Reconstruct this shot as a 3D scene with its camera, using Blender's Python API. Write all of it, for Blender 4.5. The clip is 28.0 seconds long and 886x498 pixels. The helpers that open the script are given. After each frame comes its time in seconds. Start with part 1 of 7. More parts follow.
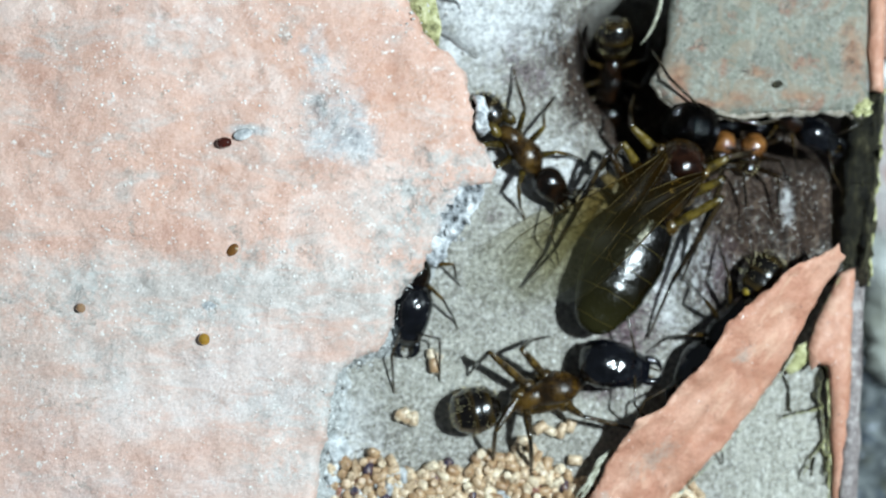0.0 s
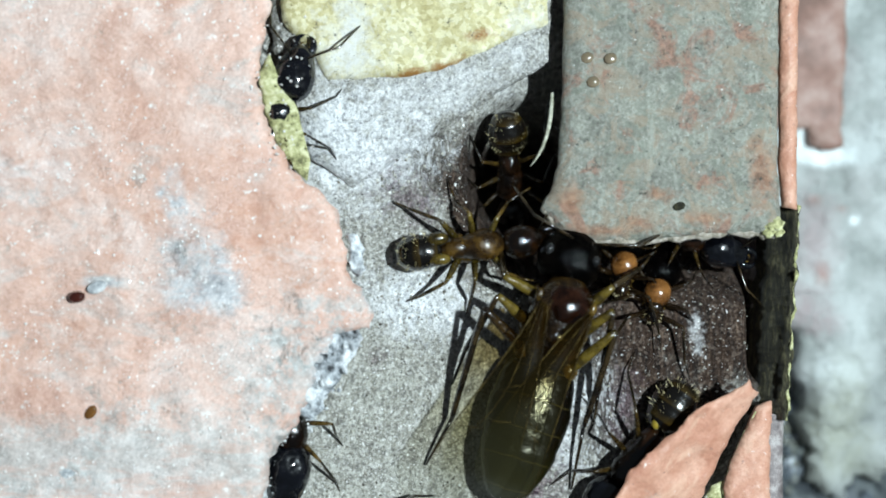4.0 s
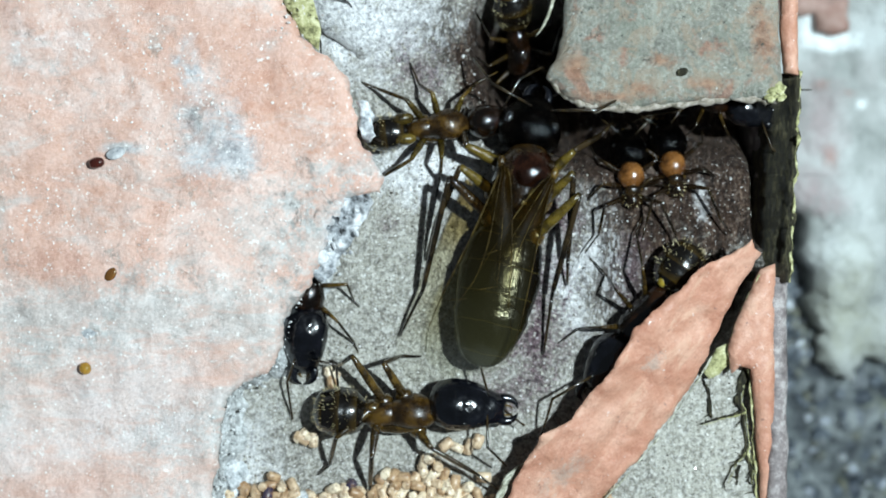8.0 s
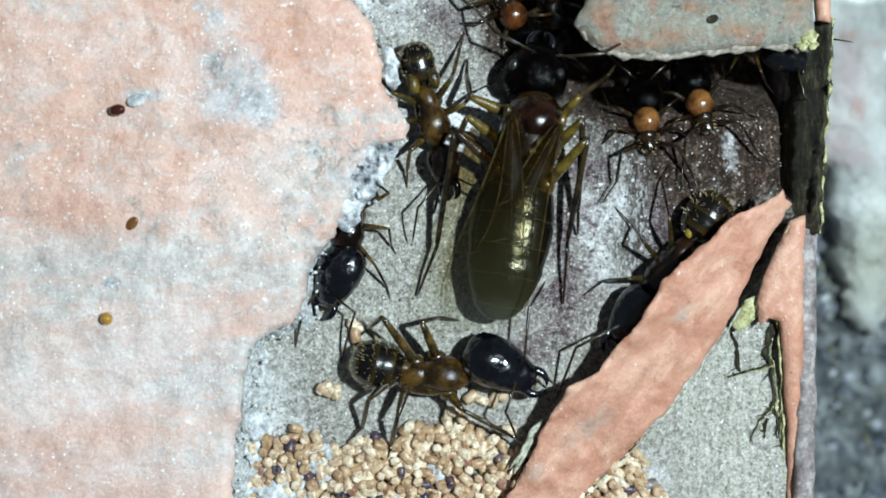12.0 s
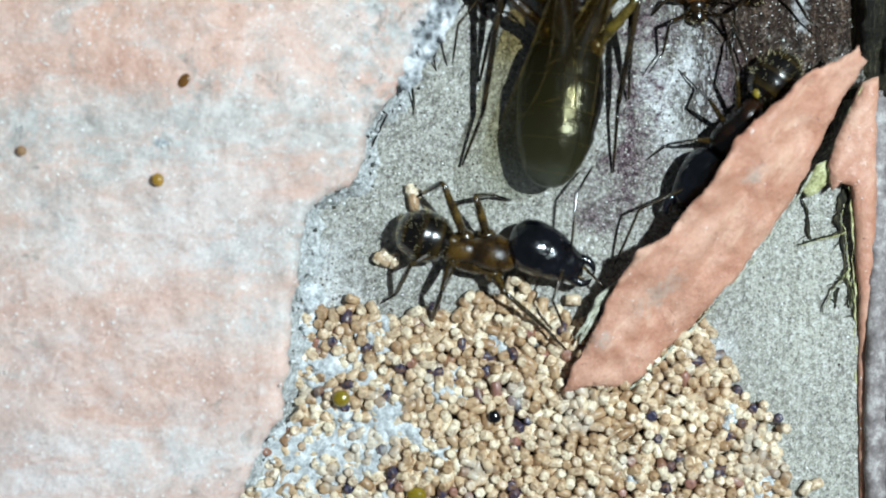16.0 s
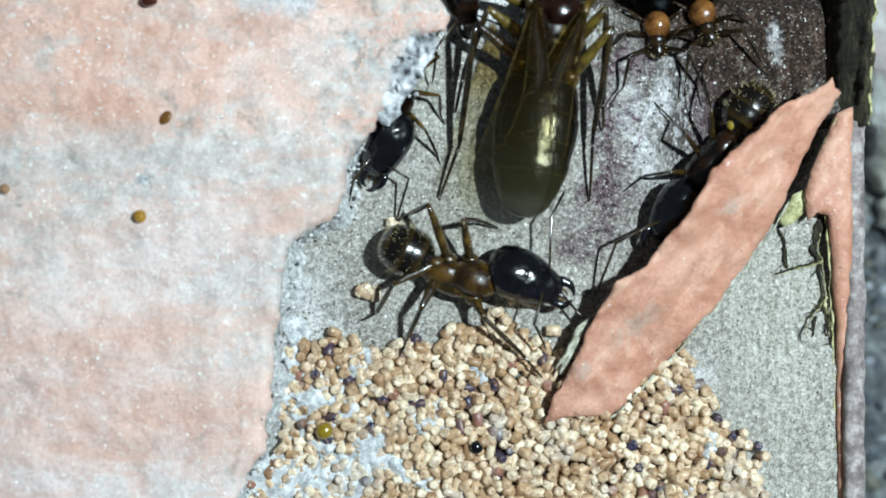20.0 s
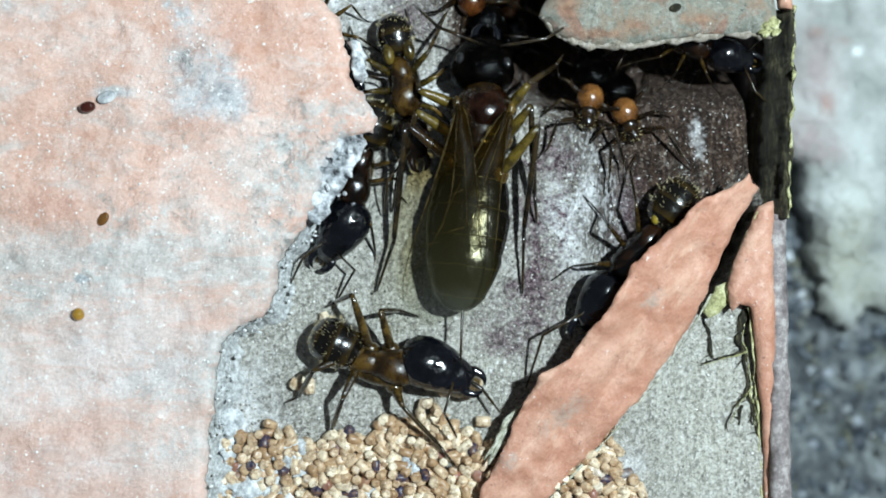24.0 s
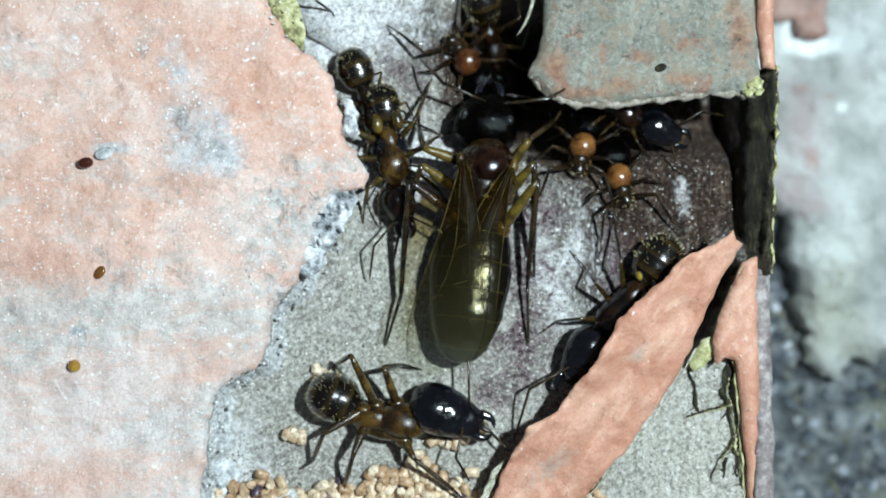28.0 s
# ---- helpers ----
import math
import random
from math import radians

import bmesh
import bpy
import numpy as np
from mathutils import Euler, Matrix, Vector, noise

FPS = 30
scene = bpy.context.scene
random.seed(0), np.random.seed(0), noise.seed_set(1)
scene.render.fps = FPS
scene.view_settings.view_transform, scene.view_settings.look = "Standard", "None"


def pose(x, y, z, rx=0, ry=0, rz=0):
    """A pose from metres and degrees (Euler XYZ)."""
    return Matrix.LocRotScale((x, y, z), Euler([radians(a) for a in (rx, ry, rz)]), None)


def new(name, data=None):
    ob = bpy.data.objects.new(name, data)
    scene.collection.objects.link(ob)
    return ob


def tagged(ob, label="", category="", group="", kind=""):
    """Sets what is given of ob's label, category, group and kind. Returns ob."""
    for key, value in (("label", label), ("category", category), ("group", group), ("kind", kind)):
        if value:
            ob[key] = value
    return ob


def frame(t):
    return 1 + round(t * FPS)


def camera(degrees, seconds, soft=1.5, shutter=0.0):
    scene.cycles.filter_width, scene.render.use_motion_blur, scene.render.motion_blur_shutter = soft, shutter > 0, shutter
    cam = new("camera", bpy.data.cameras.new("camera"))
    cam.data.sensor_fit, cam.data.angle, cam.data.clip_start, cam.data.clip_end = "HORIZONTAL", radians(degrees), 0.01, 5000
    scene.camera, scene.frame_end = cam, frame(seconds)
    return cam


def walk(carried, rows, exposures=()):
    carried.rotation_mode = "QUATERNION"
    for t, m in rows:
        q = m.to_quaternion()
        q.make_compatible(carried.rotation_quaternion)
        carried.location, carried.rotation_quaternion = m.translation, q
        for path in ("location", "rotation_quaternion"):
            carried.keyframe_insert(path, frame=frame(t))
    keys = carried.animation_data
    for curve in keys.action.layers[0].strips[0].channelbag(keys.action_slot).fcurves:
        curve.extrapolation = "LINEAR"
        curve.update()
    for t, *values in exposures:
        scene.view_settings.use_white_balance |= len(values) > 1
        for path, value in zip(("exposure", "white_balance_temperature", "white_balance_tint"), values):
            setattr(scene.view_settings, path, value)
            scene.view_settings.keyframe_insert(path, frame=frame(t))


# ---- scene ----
from mathutils.geometry import delaunay_2d_cdt

# All plans below are in millimetres; MM turns them into metres.
MM = 0.001


def P(x, y, z, rx=0, ry=0, rz=0):
    return pose(x * MM, y * MM, z * MM, rx, ry, rz)


cam = camera(35, 28.0, soft=1.75)
cam.data.dof.use_dof = True
cam.data.dof.focus_distance = 75.5 * MM
cam.data.dof.aperture_fstop = 23.0
walk(cam, [
    (0, P(-10.13, -3.33, 81.29, 1.75, -3.07, 2.37)),
    (0.5, P(-8.37, -0.54, 79.66, 1.33, -3.21, 1.96)),
    (1, P(-5.80, 2.37, 77.25, 1.28, -3.46, 1.22)),
    (1.5, P(-6.95, 2.09, 76.95, 1.76, -3.31, 1.18)),
    (2, P(-7.82, 3.48, 76.69, 1.97, -3.20, 0.94)),
    (2.5, P(-5.96, 5.60, 75.48, 1.93, -3.07, 0.61)),
    (4.5, P(-1.36, 6.99, 76.16, -0.11, -1.00, 0.43)),
    (5, P(-1.96, 0.65, 78.08, 0.76, -0.61, 0.61)),
    (5.5, P(-0.34, -0.06, 77.72, 0.56, -0.34, 0.32)),
    (6, P(0.31, -0.18, 78.19, 0.52, -0.06, 0.15)),
    (6.5, P(0.32, -0.38, 77.65, 0.16, -0.00, -0.02)),
    (7, P(0.27, -0.32, 77.63, 0.07, 0.01, 0.03)),
    (7.5, P(0.11, -0.27, 77.66, 0.20, -0.05, -0.06)),
    (8, P(0.00, 0.00, 77.70, 0.02, 0.02, 0.00)),
    (8.5, P(0.01, -0.18, 77.62, 0.00, 0.16, -0.00)),
    (9, P(-0.13, -0.19, 77.73, 0.14, 0.23, 0.10)),
    (9.5, P(-0.09, -0.37, 77.57, -0.09, 0.41, 0.09)),
    (10, P(-0.48, -0.28, 77.65, -0.11, 0.55, 0.25)),
    (10.5, P(-0.41, -0.34, 77.54, -0.21, 0.58, 0.17)),
    (11, P(-0.49, -0.26, 77.57, -0.23, 0.24, 0.15)),
    (11.5, P(-0.81, -0.64, 77.11, -0.81, 0.25, 0.16)),
    (12, P(-1.34, -0.94, 76.64, -1.31, 0.04, 0.14)),
    (12.5, P(-1.75, -1.58, 75.99, -2.00, -0.08, 0.13)),
    (14.5, P(-4.31, -4.20, 75.11, -2.24, -0.97, 0.23)),
    (15, P(-4.74, -4.70, 74.99, -2.17, -1.15, 0.20)),
    (15.5, P(-4.81, -5.52, 74.69, -2.12, -1.11, 0.13)),
    (16, P(-5.95, -7.79, 74.08, -1.61, -1.04, 0.05)),
    (16.5, P(-6.28, -8.60, 73.85, -1.54, -1.29, -0.12)),
    (17, P(-6.13, -8.87, 73.71, -1.69, -1.28, -0.22)),
    (17.5, P(-6.22, -8.75, 73.64, -1.82, -1.26, -0.29)),
    (18, P(-5.86, -8.57, 73.79, -1.77, -1.13, -0.26)),
    (18.5, P(-6.01, -8.43, 73.86, -1.70, -1.14, -0.31)),
    (19, P(-5.95, -7.78, 74.16, -1.62, -1.14, -0.36)),
    (19.5, P(-5.62, -7.31, 74.37, -1.43, -1.12, -0.40)),
    (20, P(-5.24, -6.82, 74.76, -1.01, -1.28, -0.46)),
    (20.5, P(-4.68, -6.24, 75.20, -0.65, -1.28, -0.50)),
    (21, P(-4.33, -5.72, 75.56, -0.29, -1.30, -0.59)),
    (21.5, P(-3.59, -5.01, 76.05, 0.04, -1.26, -0.69)),
    (23.5, P(0.38, -4.98, 76.86, 1.21, 0.34, -1.01)),
    (24, P(0.37, -4.88, 76.97, 1.31, 0.15, -0.92)),
    (24.5, P(0.08, -4.07, 77.98, 1.88, 0.06, -0.55)),
    (25, P(0.16, -4.08, 78.04, 1.95, -0.17, -0.47)),
    (25.5, P(0.11, -4.14, 78.00, 1.93, -0.08, -0.48)),
    (26, P(0.07, -4.16, 78.01, 2.00, -0.10, -0.47)),
    (26.5, P(0.25, -4.14, 78.14, 2.21, -0.11, -0.52)),
    (27, P(0.15, -4.26, 78.08, 2.22, -0.04, -0.55)),
    (27.5, P(0.49, -4.31, 78.15, 2.39, 0.02, -0.62)),
    (28, P(1.03, -3.86, 78.48, 2.71, 0.21, -0.71)),
])

# ---- light: a small white lamp held beside the lens, and a faint night sky ----
night = bpy.data.worlds.new("night")
night.use_nodes = True
night.node_tree.nodes["Background"].inputs[0].default_value = (0.7, 0.85, 1.0, 1)
night.node_tree.nodes["Background"].inputs[1].default_value = 0.085
scene.world = night
lamp = new("hand_lamp", bpy.data.lights.new("hand_lamp", "POINT"))
lamp.data.energy = 1.45
lamp.data.shadow_soft_size = 3.4 * MM
lamp.data.color = (0.835, 1.0, 1.065)
lamp.location = (62 * MM, 17.5 * MM, 135 * MM)
scene.view_settings.exposure = 0.0


# ---- materials ----
class Shade:
    """A node material in millimetre coordinates."""

    def __init__(self, name, rough=0.6, coat=0.0, metal=0.0, spec=0.5):
        self.mat = bpy.data.materials.new(name)
        self.mat.use_nodes = True
        self.nt = self.mat.node_tree
        self.bsdf = self.nt.nodes["Principled BSDF"]
        self.bsdf.inputs["Roughness"].default_value = rough
        self.bsdf.inputs["Metallic"].default_value = metal
        self.bsdf.inputs["Coat Weight"].default_value = coat
        self.bsdf.inputs["Coat Roughness"].default_value = 0.06
        self.bsdf.inputs["Specular IOR Level"].default_value = spec
        tex = self.nt.nodes.new("ShaderNodeTexCoord")
        sc = self.nt.nodes.new("ShaderNodeVectorMath")
        sc.operation = "SCALE"
        sc.inputs["Scale"].default_value = 1000.0
        self.nt.links.new(tex.outputs["Object"], sc.inputs[0])
        self.co = sc.outputs[0]

    def link(self, a, b):
        self.nt.links.new(a, b)

    def stretched(self, x, y, z):
        n = self.nt.nodes.new("ShaderNodeVectorMath")
        n.operation = "MULTIPLY"
        n.inputs[1].default_value = (x, y, z)
        self.link(self.co, n.inputs[0])
        return n.outputs[0]

    def turned(self, angle, sx, sy):
        n = self.nt.nodes.new("ShaderNodeMapping")
        n.inputs["Rotation"].default_value = (0, 0, radians(-angle))
        n.inputs["Scale"].default_value = (1, 1, 1)
        self.link(self.co, n.inputs["Vector"])
        m = self.nt.nodes.new("ShaderNodeVectorMath")
        m.operation = "MULTIPLY"
        m.inputs[1].default_value = (sx, sy, 1)
        self.link(n.outputs[0], m.inputs[0])
        return m.outputs[0]

    def grain(self, scale, detail=4, rough=0.6, distort=0.0, co=None):
        n = self.nt.nodes.new("ShaderNodeTexNoise")
        n.inputs["Scale"].default_value = scale
        n.inputs["Detail"].default_value = detail
        n.inputs["Roughness"].default_value = rough
        n.inputs["Distortion"].default_value = distort
        self.link(co or self.co, n.inputs["Vector"])
        return n.outputs["Fac"]

    def cells(self, scale, feature="F1", co=None):
        n = self.nt.nodes.new("ShaderNodeTexVoronoi")
        n.feature = feature
        n.inputs["Scale"].default_value = scale
        self.link(co or self.co, n.inputs["Vector"])
        return n.outputs["Distance"]

    def grit(self, scale, spread=1.0, co=None):
        """A random tone for each small grain."""
        n = self.nt.nodes.new("ShaderNodeTexVoronoi")
        n.inputs["Scale"].default_value = scale
        n.inputs["Randomness"].default_value = spread
        self.link(co or self.co, n.inputs["Vector"])
        g = self.nt.nodes.new("ShaderNodeRGBToBW")
        self.link(n.outputs["Color"], g.inputs[0])
        return g.outputs[0]

    def ramp(self, fac, *stops):
        n = self.nt.nodes.new("ShaderNodeValToRGB")
        e = n.color_ramp.elements
        while len(e) < len(stops):
            e.new(0.5)
        for k, (at, c) in zip(e, stops):
            k.position = at
            k.color = (*c, 1) if not isinstance(c, (int, float)) else (c, c, c, 1)
        self.link(fac, n.inputs["Fac"])
        return n.outputs["Color"]

    def mix(self, fac, a, b, blend="MIX"):
        n = self.nt.nodes.new("ShaderNodeMix")
        n.data_type, n.blend_type = "RGBA", blend
        for socket, v in ((n.inputs[0], fac), (n.inputs[6], a), (n.inputs[7], b)):
            if isinstance(v, (int, float)):
                socket.default_value = v
            elif isinstance(v, tuple):
                socket.default_value = (*v, 1)
            else:
                self.link(v, socket)
        return n.outputs[2]

    def math(self, op, a, b=0.0):
        n = self.nt.nodes.new("ShaderNodeMath")
        n.operation = op
        for socket, v in zip(n.inputs, (a, b)):
            if isinstance(v, (int, float)):
                socket.default_value = v
            else:
                self.link(v, socket)
        return n.outputs[0]

    def patch(self, x, y, rx, ry, turn=0, ragged=0.5, scale=0.5, hard=0.25):
        """A ragged spot of the plan: 1 inside, 0 outside."""
        n = self.nt.nodes.new("ShaderNodeMapping")
        n.vector_type = "TEXTURE"
        n.inputs["Location"].default_value = (x, y, 0)
        n.inputs["Rotation"].default_value = (0, 0, radians(turn))
        n.inputs["Scale"].default_value = (rx, ry, 1000)
        self.link(self.co, n.inputs["Vector"])
        ln = self.nt.nodes.new("ShaderNodeVectorMath")
        ln.operation = "LENGTH"
        self.link(n.outputs[0], ln.inputs[0])
        wob = self.math("MULTIPLY", self.math("SUBTRACT", self.grain(scale, 7, 0.7, 0.6), 0.5), ragged * 4)
        fine = self.math("MULTIPLY", self.math("SUBTRACT", self.grain(3.5, 5, 0.7), 0.5), ragged * 2.6)
        return self.ramp(self.math("ADD", self.math("ADD", ln.outputs["Value"], wob), fine), (max(0.0, 1 - 2 * hard), 1.0), (1.0, 0.0))

    def colour(self, c):
        if isinstance(c, tuple):
            self.bsdf.inputs["Base Color"].default_value = (*c, 1)
        else:
            self.link(c, self.bsdf.inputs["Base Color"])
        return self

    def rough(self, c):
        self.link(c, self.bsdf.inputs["Roughness"])
        return self

    def relief(self, height, mm=0.05, strength=0.6):
        n = self.nt.nodes.new("ShaderNodeBump")
        n.inputs["Strength"].default_value = strength
        n.inputs["Distance"].default_value = mm * MM
        self.link(height, n.inputs["Height"])
        self.link(n.outputs[0], self.bsdf.inputs["Normal"])
        return self


def make_pink():
    """Old pink-red paint with worn grey plaster showing through."""
    s = Shade("pink_paint", 0.5)
    tone = s.ramp(s.grain(0.2, 8, 0.62, 0.8), (0.36, (0.58, 0.315, 0.235)), (0.5, (0.70, 0.435, 0.345)), (0.62, (0.76, 0.56, 0.49)))
    grey = s.ramp(s.grain(1.0, 8, 0.7), (0.36, (0.33, 0.34, 0.33)), (0.5, (0.49, 0.50, 0.485)), (0.62, (0.65, 0.655, 0.64)))
    worn = s.ramp(s.grain(0.32, 9, 0.68, 0.9, s.stretched(0.6, 1.2, 1)), (0.53, 0.0), (0.64, 0.55))
    c = s.mix(worn, tone, grey)
    for x, y, rx, ry, turn, amount in PLASTER:
        c = s.mix(s.math("MULTIPLY", s.patch(x, y, rx, ry, turn, 0.4, 0.35, 0.3), amount), c, grey)
    lilac = s.ramp(s.grain(1.2, 7, 0.7), (0.38, (0.30, 0.305, 0.325)), (0.5, (0.50, 0.50, 0.515)), (0.62, (0.68, 0.67, 0.675)))
    for x, y, rx, ry, turn in BARE:
        c = s.mix(s.patch(x, y, rx, ry, turn, 0.4, 0.5, 0.3), c, lilac)
    for x, y, rx, ry, amount in CHALK:
        c = s.mix(s.math("MULTIPLY", s.patch(x, y, rx, ry, 0, 0.5, 0.3, 0.5), amount), c, (0.80, 0.725, 0.715))
    for x, y, rx, ry, amount in BANDS:
        c = s.mix(s.math("MULTIPLY", s.patch(x, y, rx, ry, 4, 0.8, 0.35, 0.5), amount), c, tone)
    c = s.mix(0.12, c, s.mix(s.ramp(s.grit(8.0), (0.3, 0.0), (0.7, 1.0)), (0.28, 0.22, 0.19), (0.90, 0.80, 0.74)))
    scuff = s.math("MULTIPLY", s.ramp(s.grain(0.75, 8, 0.74, 0.5), (0.36, 1.0), (0.44, 0.0)), s.ramp(s.grain(0.16, 4), (0.46, 0.05), (0.60, 0.6)))
    c = s.mix(scuff, c, s.ramp(s.grain(2.2, 5, 0.7), (0.40, (0.17, 0.17, 0.155)), (0.6, (0.46, 0.45, 0.41))))
    streak = s.ramp(s.grain(0.7, 7, 0.68, 0.4, s.stretched(0.35, 1.5, 1)), (0.52, 0.0), (0.6, 0.42))
    c = s.mix(streak, c, (0.66, 0.40, 0.315))
    # crazed and pitted places, darker where the coat has crumbled
    bent = s.nt.nodes.new("ShaderNodeVectorMath")
    bent.operation = "ADD"
    s.link(s.co, bent.inputs[0])
    wobble = s.nt.nodes.new("ShaderNodeTexNoise")
    wobble.inputs["Scale"].default_value = 0.9
    wobble.inputs["Detail"].default_value = 5
    s.link(s.co, wobble.inputs["Vector"])
    s.link(wobble.outputs["Color"], bent.inputs[1])
    craze = s.ramp(s.cells(0.75, "DISTANCE_TO_EDGE", bent.outputs[0]), (0.0, 1.0), (0.06, 0.0))
    craze = s.math("MULTIPLY", craze, s.ramp(s.grain(0.9, 4), (0.46, 0.0), (0.56, 0.4)))
    pits = s.ramp(s.grain(0.7, 8, 0.76, 0.8), (0.35, 0.8), (0.45, 0.0))
    dents = 0.0
    for x, y, rx, ry, amount in CRAZED:
        here = s.math("MULTIPLY", s.patch(x, y, rx, ry, 0, 0.6, 0.5, 0.5), amount)
        c = s.mix(s.math("MULTIPLY", here, s.ramp(s.grain(1.3, 7, 0.7), (0.46, 0.0), (0.54, 0.8))), c, grey)
        dents = s.math("MAXIMUM", dents, s.math("MULTIPLY", here, pits))
        c = s.mix(s.math("MULTIPLY", here, s.math("MAXIMUM", craze, pits)), c, (0.20, 0.20, 0.185))
    # warm swollen blotches where the red coat is thickest, then glints painted as white flecks of many sizes
    for x, y, rx, ry, amount in WARM:
        warm = s.math("MULTIPLY", s.patch(x, y, rx, ry, 0, 0.7, 0.3, 0.5), s.ramp(s.grain(0.6, 6, 0.62, 0.7), (0.42, 0.0), (0.58, amount)))
        c = s.mix(warm, c, s.ramp(s.grain(1.5, 5), (0.4, (0.55, 0.275, 0.185)), (0.6, (0.68, 0.41, 0.31))))
    fleck = s.ramp(s.grain(1.9, 6, 0.72, 0.3), (0.60, 0.0), (0.67, 0.75))
    c = s.mix(fleck, c, (0.84, 0.82, 0.79))
    for size, low, high in ((1.15, 0.06, 0.13), (3.0, 0.09, 0.2)):
        speck = s.math("MULTIPLY", s.ramp(s.cells(size), (low, 0.9), (high, 0.0)), s.ramp(s.grain(0.7, 6, 0.7), (0.50, 0.0), (0.56, 1.0)))
        c = s.mix(speck, c, (0.88, 0.87, 0.85))
    s.colour(c)
    s.rough(s.ramp(s.grain(1.7, 5), (0.36, 0.26), (0.62, 0.6)))
    swell = s.math("ADD", s.math("MULTIPLY", s.grain(0.3, 3, 0.45, 0.3), 2.0), s.math("MULTIPLY", s.grain(0.95, 4, 0.5, 0.5), 0.6))
    return s.relief(s.math("ADD", swell, s.math("SUBTRACT", s.math("MULTIPLY", s.grain(2.6, 6, 0.72, 0.2), 0.62), s.math("MAXIMUM", s.math("MULTIPLY", scuff, 0.3), s.math("MULTIPLY", dents, 0.8)))), 0.3, 0.55).mat


def make_red():
    """Clean brick-red paint on the lifted flakes."""
    s = Shade("red_paint", 0.42)
    c = s.ramp(s.grain(0.5, 8, 0.68, 0.6), (0.36, (0.45, 0.20, 0.13)), (0.5, (0.535, 0.27, 0.185)), (0.64, (0.61, 0.345, 0.25)))
    c = s.mix(s.ramp(s.grain(1.7, 8, 0.75), (0.33, 0.8), (0.385, 0.0)), c, (0.15, 0.09, 0.08))
    c = s.mix(s.ramp(s.grain(2.6, 4), (0.67, 0.0), (0.72, 0.9)), c, (0.85, 0.82, 0.78))
    c = s.mix(0.12, c, s.mix(s.ramp(s.grit(8.0), (0.3, 0.0), (0.7, 1.0)), (0.22, 0.09, 0.055), (0.62, 0.36, 0.26)))
    streak = s.grain(0.8, 7, 0.65, 0.4, s.turned(50, 0.45, 1.3))
    c = s.mix(s.ramp(streak, (0.40, 0.35), (0.5, 0.0)), c, (0.40, 0.18, 0.11))
    c = s.mix(s.ramp(streak, (0.54, 0.0), (0.66, 0.5)), c, (0.68, 0.44, 0.32))
    for x, y, rx, ry in WORN_RED:
        c = s.mix(s.math("MULTIPLY", s.patch(x, y, rx, ry, 45, 0.9, 1.1, 0.5), 0.55), c, (0.42, 0.37, 0.32))
    s.colour(c)
    s.rough(s.ramp(s.grain(1.8, 5), (0.38, 0.42), (0.62, 0.75)))
    s.bsdf.inputs["Specular IOR Level"].default_value = 0.35
    return s.relief(s.math("ADD", s.math("ADD", s.math("MULTIPLY", s.grain(0.8, 4), 1.2), s.math("MULTIPLY", s.grain(2.6, 4, 0.6), 0.35)), s.math("MULTIPLY", streak, 0.6)), 0.22, 0.6).mat


def make_block():
    """Grey-green weathered face with pink paint left in blotches."""
    s = Shade("weathered_paint", 0.6)
    c = s.ramp(s.grain(3.2, 8, 0.75, 0.3), (0.34, (0.12, 0.12, 0.10)), (0.46, (0.235, 0.24, 0.205)), (0.56, (0.34, 0.34, 0.295)), (0.68, (0.54, 0.54, 0.49)))
    c = s.mix(0.3, c, s.ramp(s.grit(7.0), (0.25, (0.10, 0.10, 0.085)), (0.5, (0.26, 0.265, 0.23)), (0.75, (0.58, 0.58, 0.53))))
    c = s.mix(0.35, c, s.ramp(s.grain(0.5, 6, 0.65, 0.5), (0.36, (0.14, 0.135, 0.105)), (0.6, (0.45, 0.445, 0.365))))
    c = s.mix(s.ramp(s.grain(0.8, 6, 0.7, 0.6), (0.52, 0.0), (0.62, 0.55)), c, (0.225, 0.245, 0.195))
    c = s.mix(s.ramp(s.grain(0.65, 6, 0.7, 0.9), (0.42, 0.6), (0.50, 0.0)), c, (0.37, 0.28, 0.20))
    c = s.mix(s.ramp(s.grain(0.9, 6, 0.7, 0.4, s.stretched(1.6, 0.25, 1)), (0.56, 0.0), (0.66, 0.4)), c, (0.46, 0.46, 0.40))
    blotch = s.ramp(s.grain(0.42, 8, 0.7, 0.8), (0.53, 0.0), (0.62, 0.75))
    c = s.mix(blotch, c, s.ramp(s.grain(2.6, 6, 0.7), (0.36, (0.16, 0.08, 0.055)), (0.6, (0.46, 0.24, 0.17))))
    for x, y, rx, ry in BLOTCHES:
        c = s.mix(s.math("MULTIPLY", s.patch(x, y, rx, ry, 0, 0.5, 0.9, 0.4), 0.8), c, s.ramp(s.grain(1.6, 5), (0.4, (0.26, 0.13, 0.08)), (0.6, (0.46, 0.26, 0.165))))
    c = s.mix(s.ramp(s.grain(1.6, 7, 0.75), (0.34, 0.9), (0.39, 0.0)), c, (0.05, 0.06, 0.05))
    c = s.mix(s.ramp(s.grain(3.4, 3), (0.69, 0.0), (0.75, 0.9)), c, (0.82, 0.84, 0.80))
    s.colour(c)
    return s.relief(s.math("ADD", s.grain(3.2, 7, 0.75), s.grain(0.9, 4)), 0.3, 0.8).mat


